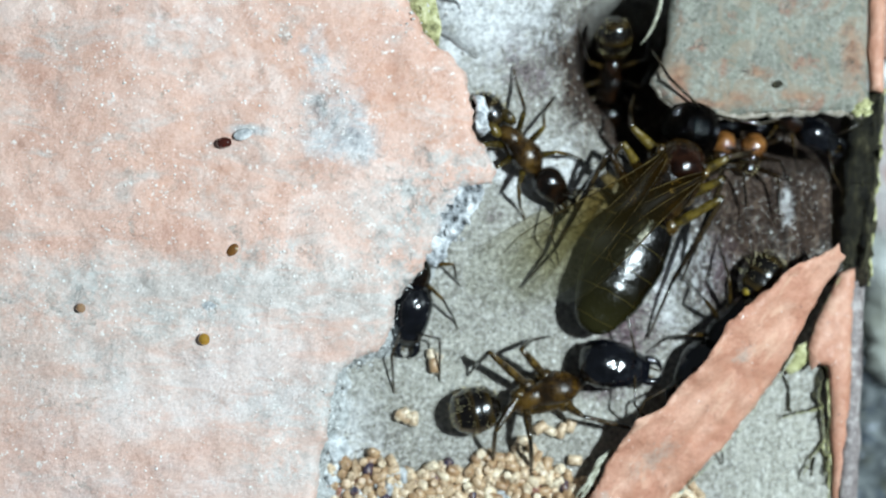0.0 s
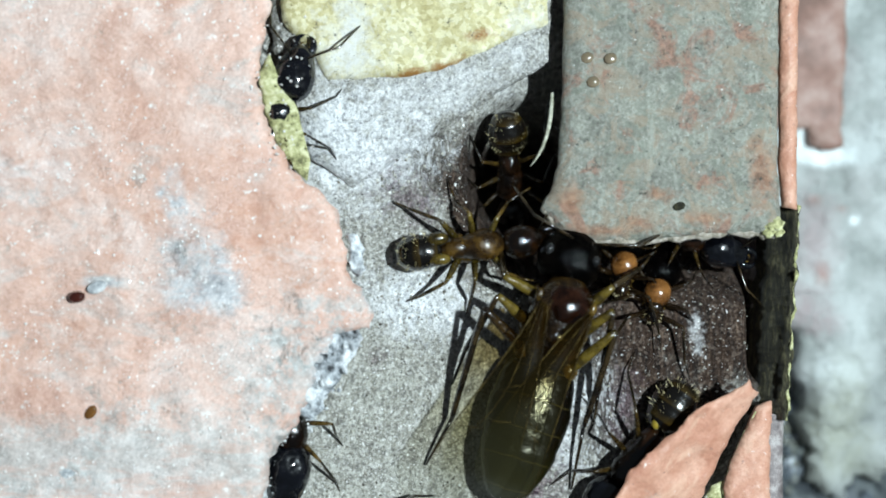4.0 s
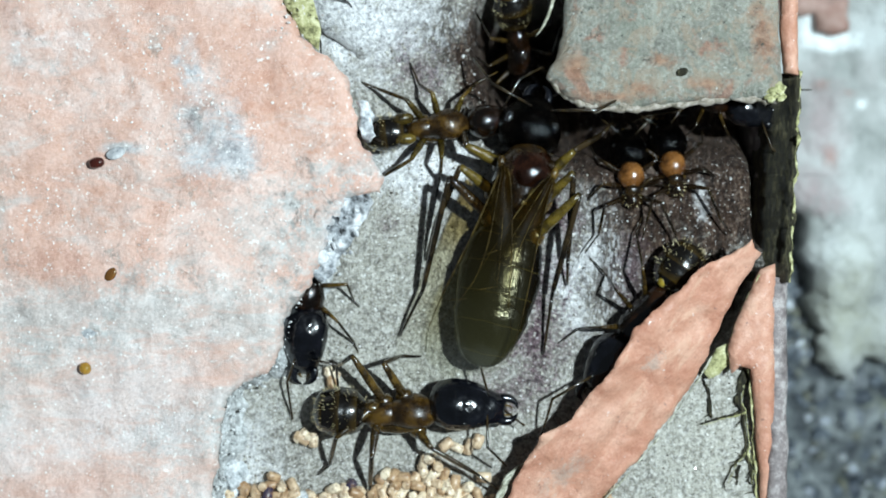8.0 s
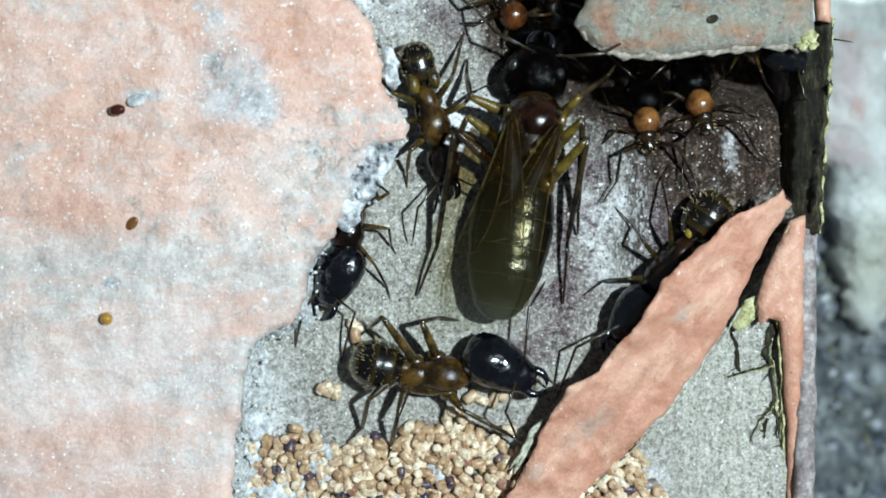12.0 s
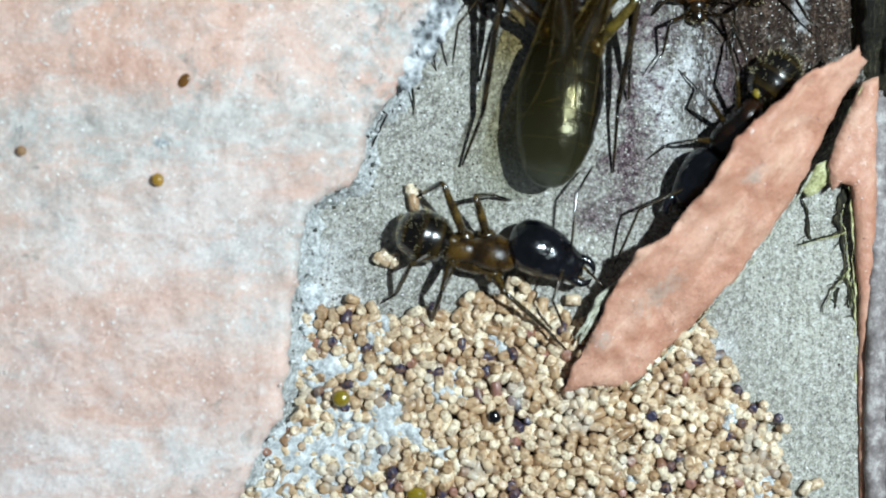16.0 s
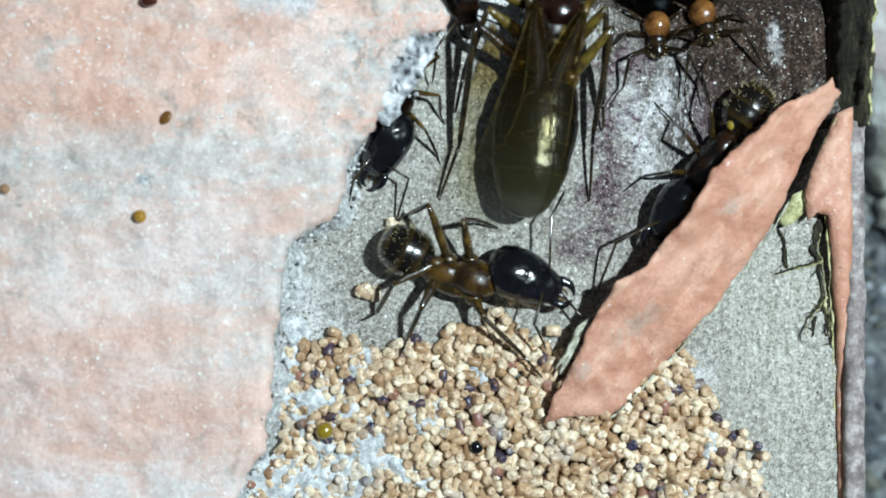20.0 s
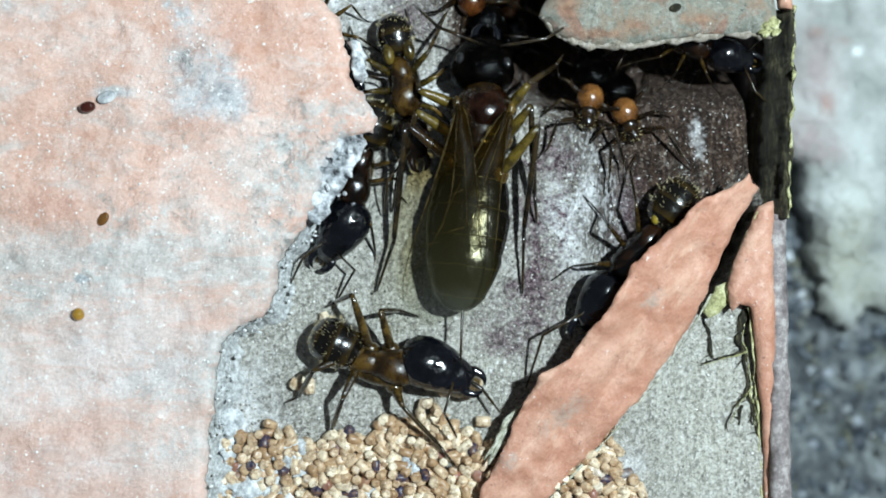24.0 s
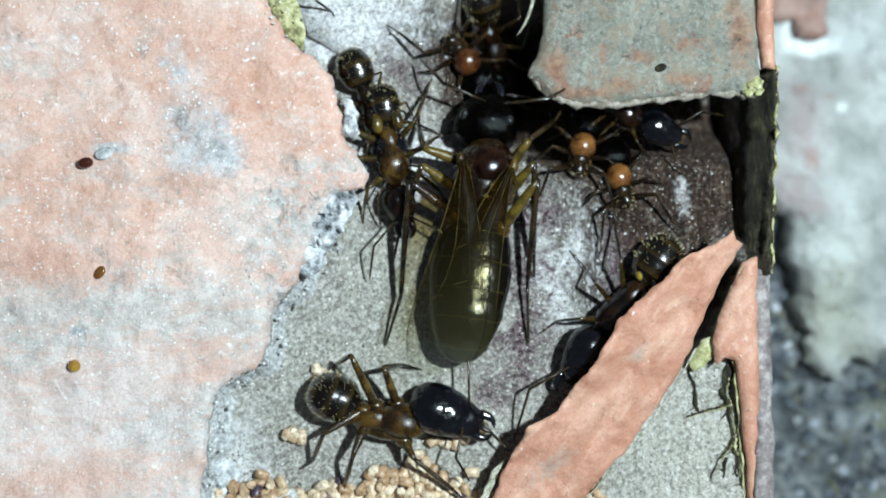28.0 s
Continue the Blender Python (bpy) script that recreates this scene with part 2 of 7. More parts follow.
def make_floor():
    """Gnawed grey wood dusted with white powder, brown towards the chamber, where shade is painted in too."""
    s = Shade("gnawed_wood", 0.75, spec=0.3)
    fibre = s.grain(1.6, 8, 0.72, 0.2, s.stretched(2.4, 0.3, 1))
    sand = s.grain(3.8, 9, 0.85, 0.4)
    broad = s.grain(0.5, 6, 0.65, 0.5)
    c = s.ramp(sand, (0.39, (0.08, 0.077, 0.073)), (0.45, (0.21, 0.20, 0.175)), (0.52, (0.41, 0.395, 0.35)), (0.57, (0.53, 0.515, 0.465)), (0.64, (0.80, 0.80, 0.79)))
    c = s.mix(0.38, c, s.ramp(s.grit(8.5), (0.25, (0.07, 0.065, 0.06)), (0.45, (0.26, 0.245, 0.215)), (0.6, (0.40, 0.38, 0.335)), (0.76, (0.80, 0.78, 0.73))))
    c = s.mix(0.25, c, s.ramp(fibre, (0.35, (0.16, 0.145, 0.12)), (0.5, (0.37, 0.345, 0.30)), (0.64, (0.58, 0.56, 0.50))))
    c = s.mix(s.ramp(broad, (0.38, 0.28), (0.50, 0.0)), c, (0.17, 0.15, 0.125))
    beige = s.ramp(s.mix(0.4, sand, fibre), (0.42, (0.28, 0.265, 0.22)), (0.5, (0.50, 0.485, 0.42)), (0.58, (0.66, 0.645, 0.575)))
    for x, y, rx, ry, k in BEIGE:
        c = s.mix(s.math("MULTIPLY", s.patch(x, y, rx, ry, 0, 0.3, 0.4, 0.5), k), c, beige)
    for size, lo, hi in ((5.0, 0.24, 0.77), (9.0, 0.22, 0.78)):
        g = s.grit(size)
        c = s.mix(s.ramp(g, (lo - 0.02, 0.4), (lo + 0.03, 0.0)), c, (0.09, 0.084, 0.078))
        c = s.mix(s.ramp(g, (hi - 0.03, 0.0), (hi + 0.03, 0.32)), c, (0.85, 0.84, 0.80))
    # brown wood, its near-black tones also painting the shade of chamber and gap
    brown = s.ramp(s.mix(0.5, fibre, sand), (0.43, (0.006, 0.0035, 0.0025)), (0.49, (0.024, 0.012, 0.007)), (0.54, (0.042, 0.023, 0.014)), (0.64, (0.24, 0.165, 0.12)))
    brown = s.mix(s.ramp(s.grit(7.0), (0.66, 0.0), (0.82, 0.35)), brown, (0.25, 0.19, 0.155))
    for x, y, rx, ry, turn in BROWN_AND_SHADE:
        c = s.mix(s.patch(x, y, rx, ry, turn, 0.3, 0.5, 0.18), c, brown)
    dull = s.ramp(s.mix(0.5, fibre, sand), (0.42, (0.03, 0.026, 0.024)), (0.5, (0.11, 0.098, 0.088)), (0.56, (0.24, 0.225, 0.205)), (0.62, (0.54, 0.53, 0.51)))
    silver = s.grit(5.5, 1.0, s.stretched(1.5, 0.7, 1))
    dull = s.mix(s.ramp(silver, (0.62, 0.0), (0.72, 0.6)), dull, (0.74, 0.75, 0.76))
    dull = s.mix(s.ramp(silver, (0.28, 0.6), (0.36, 0.0)), dull, (0.04, 0.034, 0.036))
    for x, y, rx, ry, turn, k in DULL:
        c = s.mix(s.math("MULTIPLY", s.patch(x, y, rx, ry, turn, 0.4, 0.5, 0.3), k), c, dull)
    white = s.mix(0.45, s.ramp(s.grain(2.4, 9, 0.8, 0.6), (0.38, (0.10, 0.10, 0.11)), (0.44, (0.56, 0.56, 0.58)), (0.52, (0.93, 0.93, 0.93))), s.ramp(s.grit(7.0), (0.2, (0.22, 0.22, 0.23)), (0.36, (0.68, 0.69, 0.70)), (0.55, (0.95, 0.95, 0.95))))
    for x, y, rx, ry, turn, k in POWDER:
        c = s.mix(s.math("MULTIPLY", s.patch(x, y, rx, ry, turn, 0.7, 0.6, 0.4), k), c, white)
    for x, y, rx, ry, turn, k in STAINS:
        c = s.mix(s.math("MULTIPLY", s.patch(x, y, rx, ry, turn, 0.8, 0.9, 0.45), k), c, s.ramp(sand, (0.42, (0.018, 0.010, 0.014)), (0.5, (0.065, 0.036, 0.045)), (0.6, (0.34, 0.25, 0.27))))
    c = s.mix(s.ramp(s.grain(6.0, 2), (0.67, 0.0), (0.72, 1.0)), c, (0.95, 0.95, 0.95))
    c = s.mix(s.ramp(s.grain(5.0, 3), (0.30, 0.75), (0.35, 0.0)), c, (0.06, 0.052, 0.048))
    s.colour(c)
    s.rough(s.ramp(sand, (0.45, 0.9), (0.62, 0.4)))
    return s.relief(s.math("ADD", s.math("ADD", sand, s.math("MULTIPLY", s.cells(5.0), 0.5)), s.math("MULTIPLY", fibre, 0.6)), 0.16, 0.8).mat


def make_bark():
    s = Shade("dark_fibre", 0.7)
    f = s.grain(2.0, 8, 0.8, 0.5, s.stretched(2.2, 0.35, 1.0))
    s.colour(s.ramp(f, (0.40, (0.005, 0.0045, 0.002)), (0.52, (0.034, 0.029, 0.012)), (0.66, (0.17, 0.15, 0.075))))
    return s.relief(f, 0.3, 0.9).mat


def make_far_wall():
    """Pale render, stained mauve and rust beside the board, chalky in places."""
    s = Shade("rough_render", 0.8)
    c = s.ramp(s.grain(0.25, 6, 0.6, 0.0), (0.36, (0.28, 0.30, 0.285)), (0.5, (0.39, 0.41, 0.395)), (0.62, (0.50, 0.525, 0.51)))
    c = s.mix(s.ramp(s.grain(0.9, 6, 0.65), (0.36, 0.5), (0.46, 0.0)), c, (0.27, 0.29, 0.27))
    for x, y, rx, ry, k in MAUVE:
        c = s.mix(s.math("MULTIPLY", s.patch(x, y, rx, ry, 0, 0.5, 0.3, 0.5), k), c, (0.36, 0.29, 0.29))
    for x, y, rx, ry, k in RUST:
        c = s.mix(s.math("MULTIPLY", s.patch(x, y, rx, ry, 0, 0.4, 0.6, 0.5), k), c, (0.34, 0.16, 0.13))
    for x, y, rx, ry, k in LIMED:
        c = s.mix(s.math("MULTIPLY", s.patch(x, y, rx, ry, 0, 0.5, 0.5, 0.3), k), c, (0.82, 0.88, 0.88))
    for x, y, rx, ry, k in SANDY:
        c = s.mix(s.math("MULTIPLY", s.patch(x, y, rx, ry, 0, 0.5, 0.4, 0.5), k), c, (0.30, 0.31, 0.24))
    s.colour(c)
    return s.relief(s.math("ADD", s.math("MULTIPLY", s.grain(0.4, 4, 0.6), 2.0), s.grain(1.4, 5, 0.6)), 0.6, 0.7).mat


def make_concrete():
    """Dark bluish concrete, mossy in places."""
    s = Shade("dark_concrete", 0.8)
    c = s.ramp(s.grain(0.5, 6, 0.7, 0.4), (0.38, (0.03, 0.036, 0.042)), (0.5, (0.095, 0.108, 0.112)), (0.62, (0.25, 0.275, 0.275)))
    c = s.mix(s.ramp(s.grain(0.2, 4), (0.54, 0.0), (0.62, 0.6)), c, (0.15, 0.16, 0.10))
    s.colour(c)
    return s.relief(s.grain(0.9, 6, 0.65), 0.8, 0.8).mat


def make_stone():
    """Rounded aggregate, each stone its own grey, blue or brown."""
    s = Shade("aggregate", 0.6)
    geo = s.nt.nodes.new("ShaderNodeNewGeometry")
    c = s.ramp(geo.outputs["Random Per Island"], (0.0, (0.03, 0.04, 0.055)), (0.3, (0.075, 0.092, 0.11)), (0.55, (0.15, 0.17, 0.19)), (0.75, (0.10, 0.10, 0.065)), (0.93, (0.30, 0.33, 0.37)), (1.0, (0.55, 0.59, 0.63)))
    c = s.mix(s.ramp(s.grain(0.8, 5), (0.42, 0.6), (0.52, 0.0)), c, (0.03, 0.038, 0.045))
    s.colour(c)
    return s.relief(s.grain(1.5, 4), 0.2, 0.5).mat


def make_cream():
    """Cream undercoat: specked, whiter in places, rusty along its lower edge."""
    s = Shade("cream_paint", 0.55)
    c = s.ramp(s.grain(0.7, 8, 0.7), (0.38, (0.44, 0.37, 0.15)), (0.5, (0.60, 0.53, 0.27)), (0.62, (0.70, 0.65, 0.42)))
    c = s.mix(0.3, c, s.ramp(s.grit(4.0), (0.28, (0.20, 0.16, 0.07)), (0.5, (0.58, 0.52, 0.30)), (0.75, (0.84, 0.82, 0.66))))
    for x, y, rx, ry, turn in ((*(-4.56, 17.83), 2.2, 3.5, 0), (*(5.64, 18.10), 2.5, 2.6, 30)):
        c = s.mix(s.math("MULTIPLY", s.patch(x, y, rx, ry, turn, 0.7, 0.8, 0.5), 0.85), c, (0.66, 0.66, 0.64))
    for x, y, rx, ry in ((*(0.69, 16.89), 1.6, 0.6), (*(-1.47, 16.37), 2.2, 0.5), (*(2.37, 18.63), 0.8, 0.5)):
        c = s.mix(s.patch(x, y, rx, ry, 15, 0.6, 1.2, 0.4), c, (0.28, 0.13, 0.03))
    c = s.mix(s.ramp(s.grain(1.8, 8, 0.8), (0.36, 0.9), (0.40, 0.0)), c, (0.06, 0.055, 0.04))
    s.colour(c)
    return s.relief(s.grain(3.0, 6, 0.7), 0.12, 0.7).mat


def make_plain(name, a, b, rough=0.5, scale=1.5, coat=0.0, mm=0.05, c=None):
    s = Shade(name, rough, coat)
    stops = [(0.38, a), (0.62, b)] if c is None else [(0.37, a), (0.5, b), (0.62, c)]
    s.colour(s.ramp(s.grain(scale, 8, 0.72), *stops))
    return s.relief(s.grain(scale * 2.2, 5, 0.7), mm, 0.6).mat


def make_cuticle(name, a, b, rough=0.16, coat=0.35, mm=0.045):
    """Ant shell: clouded tones, dents and pores, an uneven gloss."""
    s = Shade(name, rough, coat)
    dark = tuple(v * 0.35 for v in a)
    s.colour(s.ramp(s.grain(0.7, 6, 0.7, 0.4), (0.38, dark), (0.47, a), (0.6, b)))
    s.rough(s.ramp(s.grain(2.2, 5), (0.4, max(0.06, rough - 0.08)), (0.62, rough + 0.1)))
    s.bsdf.inputs["Coat Roughness"].default_value = 0.1
    dents = s.math("ADD", s.math("MULTIPLY", s.grain(1.5, 3), 1.6), s.math("MULTIPLY", s.grain(7.0, 4, 0.7), 0.8))
    return s.relief(dents, mm, 0.55).mat


def make_black():
    """Blue-black head shell: smooth and glossy, with shallow dents that break its highlights."""
    s = Shade("black_cuticle", 0.13, 0.0)
    s.colour(s.ramp(s.grain(0.7, 5, 0.7), (0.4, (0.0008, 0.001, 0.0018)), (0.6, (0.003, 0.0035, 0.006))))
    s.rough(s.ramp(s.grain(1.3, 4), (0.4, 0.12), (0.62, 0.24)))
    s.bsdf.inputs["IOR"].default_value = 1.8
    dents = s.math("ADD", s.grain(1.1, 2, 0.4), s.math("MULTIPLY", s.cells(2.2), 0.2))
    return s.relief(dents, 0.26, 0.55).mat


def make_banded(name, dark, pale, rough=0.24, coat=0.7):
    """Gaster: dark bands with amber fronts, glossy."""
    s = Shade(name, rough, coat)
    w = s.nt.nodes.new("ShaderNodeSeparateXYZ")
    s.link(s.co, w.inputs[0])
    t = s.math("FRACT", s.math("MULTIPLY", w.outputs[0], 1.05))
    amt = s.math("ADD", s.math("MULTIPLY", t, 0.6), s.math("MULTIPLY", s.grain(1.2, 4), 0.6))
    s.colour(s.ramp(amt, (0.42, dark), (0.62, dark), (0.9, pale)))
    return s.relief(s.math("ADD", s.grain(1.2, 2), s.math("MULTIPLY", s.grain(6.0, 3, 0.6), 0.25)), 0.1, 0.5).mat


def make_tergites():
    """The queen's gaster: brown-black plates, each with a thin straw-coloured hind margin, olive towards the tip."""
    s = Shade("queen_gaster_cuticle", 0.2, 0.0)
    w = s.nt.nodes.new("ShaderNodeSeparateXYZ")
    s.link(s.co, w.inputs[0])
    along = s.math("ADD", w.outputs[0], s.math("MULTIPLY", s.grain(0.8, 3), 0.35))
    c = s.ramp(s.math("ADD", s.math("MULTIPLY", along, -1 / 8.0), 0.5), (0.1, (0.0012, 0.0009, 0.0006)), (0.55, (0.004, 0.003, 0.001)), (0.95, (0.018, 0.016, 0.004)))
    line = s.math("FRACT", s.math("MULTIPLY", along, 0.62))
    c = s.mix(s.ramp(line, (0.02, 0.6), (0.06, 0.0)), c, (0.05, 0.038, 0.01))
    s.colour(c)
    s.rough(s.ramp(s.grain(1.6, 5), (0.4, 0.12), (0.62, 0.26)))
    return s.relief(s.math("ADD", s.grain(1.2, 2), s.math("MULTIPLY", s.grain(6.0, 3, 0.6), 0.3)), 0.12, 0.5).mat


def make_wing():
    """Smoky olive membrane, see-through: amber at the root, paler at the tip."""
    s = Shade("wing_membrane", 0.4, 0.0, spec=0.06)
    w = s.nt.nodes.new("ShaderNodeSeparateXYZ")
    s.link(s.co, w.inputs[0])
    along = s.math("ADD", s.math("MULTIPLY", w.outputs[0], -1 / 11.0), s.math("MULTIPLY", s.math("SUBTRACT", s.grain(0.6, 4), 0.5), 0.25))
    s.colour(s.ramp(along, (0.1, (0.020, 0.011, 0.002)), (0.42, (0.022, 0.016, 0.004)), (0.62, (0.038, 0.034, 0.014)), (0.85, (0.055, 0.052, 0.030)), (1.0, (0.17, 0.175, 0.155))))
    clear = s.nt.nodes.new("ShaderNodeBsdfTransparent")
    s.link(s.ramp(along, (0.08, (0.45, 0.31, 0.10)), (0.26, (0.62, 0.50, 0.24)), (0.42, (0.80, 0.75, 0.56)), (0.62, (0.88, 0.85, 0.70)), (0.9, (0.96, 0.96, 0.92))), clear.inputs[0])
    both = s.nt.nodes.new("ShaderNodeMixShader")
    s.link(s.ramp(along, (0.08, 0.34), (0.5, 0.2), (0.9, 0.12)), both.inputs[0])
    s.link(clear.outputs[0], both.inputs[1])
    s.link(s.bsdf.outputs[0], both.inputs[2])
    s.link(both.outputs[0], s.nt.nodes["Material Output"].inputs["Surface"])
    return s.relief(s.grain(1.0, 4, 0.5, 0.3, s.stretched(0.5, 1.6, 1)), 0.12, 0.4).mat


def make_amber(name, col):
    s = Shade(name, 0.1, 0.8)
    s.bsdf.inputs["Transmission Weight"].default_value = 0.35
    s.colour(s.ramp(s.grain(1.2, 3), (0.3, tuple(v * 0.6 for v in col)), (0.7, col)))
    return s.mat


def make_pellet():
    s = Shade("frass", 0.36)
    info = s.nt.nodes.new("ShaderNodeObjectInfo")
    geo = s.nt.nodes.new("ShaderNodeNewGeometry")
    mixed = s.math("FRACT", s.math("ADD", info.outputs["Random"], geo.outputs["Random Per Island"]))
    c = s.ramp(mixed, (0.0, (0.31, 0.175, 0.085)), (0.27, (0.52, 0.355, 0.21)), (0.58, (0.68, 0.52, 0.35)), (0.92, (0.80, 0.68, 0.50)))
    c = s.mix(s.ramp(mixed, (0.07, 1.0), (0.075, 0.0)), c, (0.30, 0.14, 0.105))
    dark = s.ramp(mixed, (0.05, 1.0), (0.055, 0.0))
    c = s.mix(dark, c, (0.035, 0.030, 0.060))
    c = s.mix(s.ramp(s.grain(2.4, 6, 0.7), (0.40, 0.75), (0.52, 0.0)), c, (0.22, 0.115, 0.055))
    c = s.mix(s.ramp(s.grain(0.4, 4), (0.52, 0.0), (0.64, 0.55)), c, (0.50, 0.47, 0.42))
    s.colour(c)
    return s.relief(s.grain(4.0, 4), 0.05, 0.6).mat


def make_grains(name, *stops):
    """Loose grains, each its own tone, some of them glassy."""
    s = Shade(name, 0.4)
    geo = s.nt.nodes.new("ShaderNodeNewGeometry")
    s.colour(s.ramp(geo.outputs["Random Per Island"], *stops))
    s.rough(s.ramp(s.math("FRACT", s.math("MULTIPLY", geo.outputs["Random Per Island"], 7.3)), (0.0, 0.15), (1.0, 0.8)))
    return s.mat


CHALK = [(*(-25.18, -23.35), 10, 5, 0.7), (*(-22.32, -19.95), 14, 6, 0.65), (-16.0, -17.0, 7, 8, 0.4), (-25.0, -14.0, 8, 6, 0.35), (*(-15.98, -6.92), 6, 4, 0.5), (*(-19.97, -10.75), 9, 4, 0.4), (*(-21.78, 11.48), 6, 3, 0.4)]
CRAZED = [(-18.3, -4.6, 1.6, 1.4, 1.0), (-17.3, -2.7, 1.2, 1.8, 0.9), (-25.5, -3.5, 1.2, 2.2, 0.8), (-14.5, -1.0, 3.0, 1.0, 0.7), (-6.5, 4.5, 1.8, 2.4, 0.8), (*(-7.35, 2.17), 3.6, 2.4, 1.0), (*(-9.46, 0.06), 3.0, 2.4, 0.8), (*(-4.35, 3.97), 1.6, 1.6, 0.9), (*(-13.06, 6.97), 2.0, 2.6, 0.8), (*(-16.82, 5.41), 1.6, 0.6, 0.9), (*(-7.96, -2.94), 2.0, 2.6, 0.8), (*(-10.66, -9.55), 1.8, 3.0, 0.6), (*(-24.15, -7.45), 3.0, 2.0, 0.6), (*(-20.88, 9.98), 1.2, 1.0, 0.6)]
BANDS = [(*(-22.38, -0.14), 12, 1.6, 0.7), (*(-18.85, -12.29), 9, 1.8, 0.75), (*(-16.06, -16.57), 7, 2.4, 0.75), (*(-23.43, -18.23), 8, 1.2, 0.5), (*(-18.38, -21.98), 8, 1.2, 0.5)]
BARE = [(-12.3, 6.9, 2.0, 3.3, 20), (-11.2, 5.0, 1.8, 1.8, 0), (*(-13.66, 9.68), 1.0, 1.6, 0), (*(-13.06, 7.57), 1.5, 1.9, 20), (*(-11.71, 6.52), 1.7, 1.5, 30), (*(-13.06, 5.02), 1.9, 1.5, 0), (*(-17.12, 5.41), 1.5, 0.4, 0), (*(-3.60, 5.77), 0.5, 2.4, 10), (*(-5.55, 1.26), 0.9, 2.0, -20)]
PLASTER = [(*(-17.57, -3.84), 18, 2.8, 0, 0.72), (*(-19.37, -8.04), 24, 4.5, 0, 0.4), (*(-17.51, -20.55), 16, 6, 0, 0.25), (*(-10.66, -10.15), 2.6, 4.0, 10, 0.95),
           (*(-6.30, 0.96), 1.8, 3.2, -35, 0.6), (*(-14.89, -12.02), 4.5, 4.0, 0, 0.8), (*(-18.37, -21.12), 5.0, 4.0, 0, 0.8), (*(-4.35, 7.57), 0.5, 2.2, 20, 1.0), (*(-10.06, 0.96), 3.5, 1.6, -20, 0.35)]
WARM = [(-17.0, 10.0, 15.0, 7.0, 0.75), (-7.5, 8.0, 4.0, 5.0, 0.85), (-20.0, 2.0, 9.0, 3.0, 0.6), (-11.0, -6.0, 5.0, 2.0, 0.5), (-15.0, -19.0, 3.0, 4.0, 0.4), (-13.6, -16.5, 1.4, 3.0, 0.6), (-21.0, -16.0, 9.0, 5.0, 0.4), (-18.5, -21.5, 5.0, 3.0, 0.4)]
WORN_RED = [(*(6.43, -12.19), 1.5, 0.8), (*(3.50, -14.51), 0.8, 0.6), (*(11.15, -6.04), 0.9, 0.5)]
# brown wood patches; the last one paints the shade inside the split gap
BROWN_AND_SHADE = [(*(10.54, 0.49), 3.2, 4.6, 0), (*(8.29, 5.53), 2.6, 2.4, 0), (*(10.81, -1.40), 2.0, 3.4, -35), (*(13.60, 5.07), 9.5, 5.6, 0), (*(15.79, 3.50), 5.5, 5.5, 0), (*(8.60, 9.13), 9.0, 6.0, 0), (*(3.29, 10.07), 3.4, 5.0, 25), (*(12.66, -3.37), 2.6, 5.4, -38), (15.85, -3.5, 1.0, 3.4, -30)]
POWDER = [(*(-0.20, 15.81), 8.0, 2.0, 20, 0.6), (*(-5.71, 13.52), 2.8, 3.4, 0, 1.0), (*(-0.93, 4.44), 4.4, 2.5, -10, 1.0), (*(-4.21, 11.94), 5.0, 3.4, 20, 1.0), (6.9, -2.2, 1.1, 3.4, 12, 0.85), (8.3, -0.2, 0.8, 2.2, -8, 0.7), (*(14.22, 2.72), 0.6, 1.3, 10, 0.7),
          (*(-9.98, -16.93), 4.2, 4.5, 20, 0.6), (*(-11.19, -21.10), 5.0, 4.0, 0, 0.7), (*(-10.77, -11.18), 2.4, 3.2, 0, 0.6), (*(10.00, -14.97), 1.5, 1.0, 0, 0.6), (*(6.40, -1.28), 1.4, 2.2, 0, 0.6)]
BEIGE = [(*(13.91, -10.87), 6.0, 6.0, 0.8), (*(14.50, -14.69), 4.5, 9.0, 0.85), (*(16.35, -23.42), 4.0, 7.0, 0.75), (*(-4.52, -7.75), 9.0, 5.0, 0.75), (*(-2.65, -0.56), 4.0, 5.0, 0.65), (*(2.35, -9.93), 5.0, 3.0, 0.6)]
DULL = [(7.6, 2.4, 1.8, 1.8, 0, 0.5), (*(-1.36, 12.58), 3.2, 2.0, 20, 0.8), (*(8.6, -1.6), 3.2, 4.6, 10, 0.8)]
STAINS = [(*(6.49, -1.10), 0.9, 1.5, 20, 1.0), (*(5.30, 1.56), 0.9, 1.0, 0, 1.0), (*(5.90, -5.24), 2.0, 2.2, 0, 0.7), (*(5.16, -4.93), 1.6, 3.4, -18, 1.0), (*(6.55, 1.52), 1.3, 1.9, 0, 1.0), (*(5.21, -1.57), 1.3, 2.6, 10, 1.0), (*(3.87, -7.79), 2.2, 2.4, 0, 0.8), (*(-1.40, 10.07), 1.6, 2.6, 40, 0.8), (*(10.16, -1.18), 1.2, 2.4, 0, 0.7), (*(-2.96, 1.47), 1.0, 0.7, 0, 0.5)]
BLOTCHES = [(*(11.73, 10.17), 1.2, 0.5), (*(10.51, 8.65), 1.0, 0.5), (*(14.16, 8.89), 1.6, 0.5), (*(17.21, 11.63), 1.0, 2.6), (*(7.16, 9.81), 0.8, 1.2), (*(8.99, 8.22), 2.0, 0.4)]
MAUVE = [(*(24.00, 7.65), 2.2, 5.5, 0.75), (*(22.91, 3.68), 2.4, 1.8, 0.85), (*(24.72, 2.96), 1.4, 1.4, 0.5), (*(23.64, 18.11), 4.0, 3.0, 0.4), (*(27.24, 11.62), 2.0, 4.0, 0.2)]
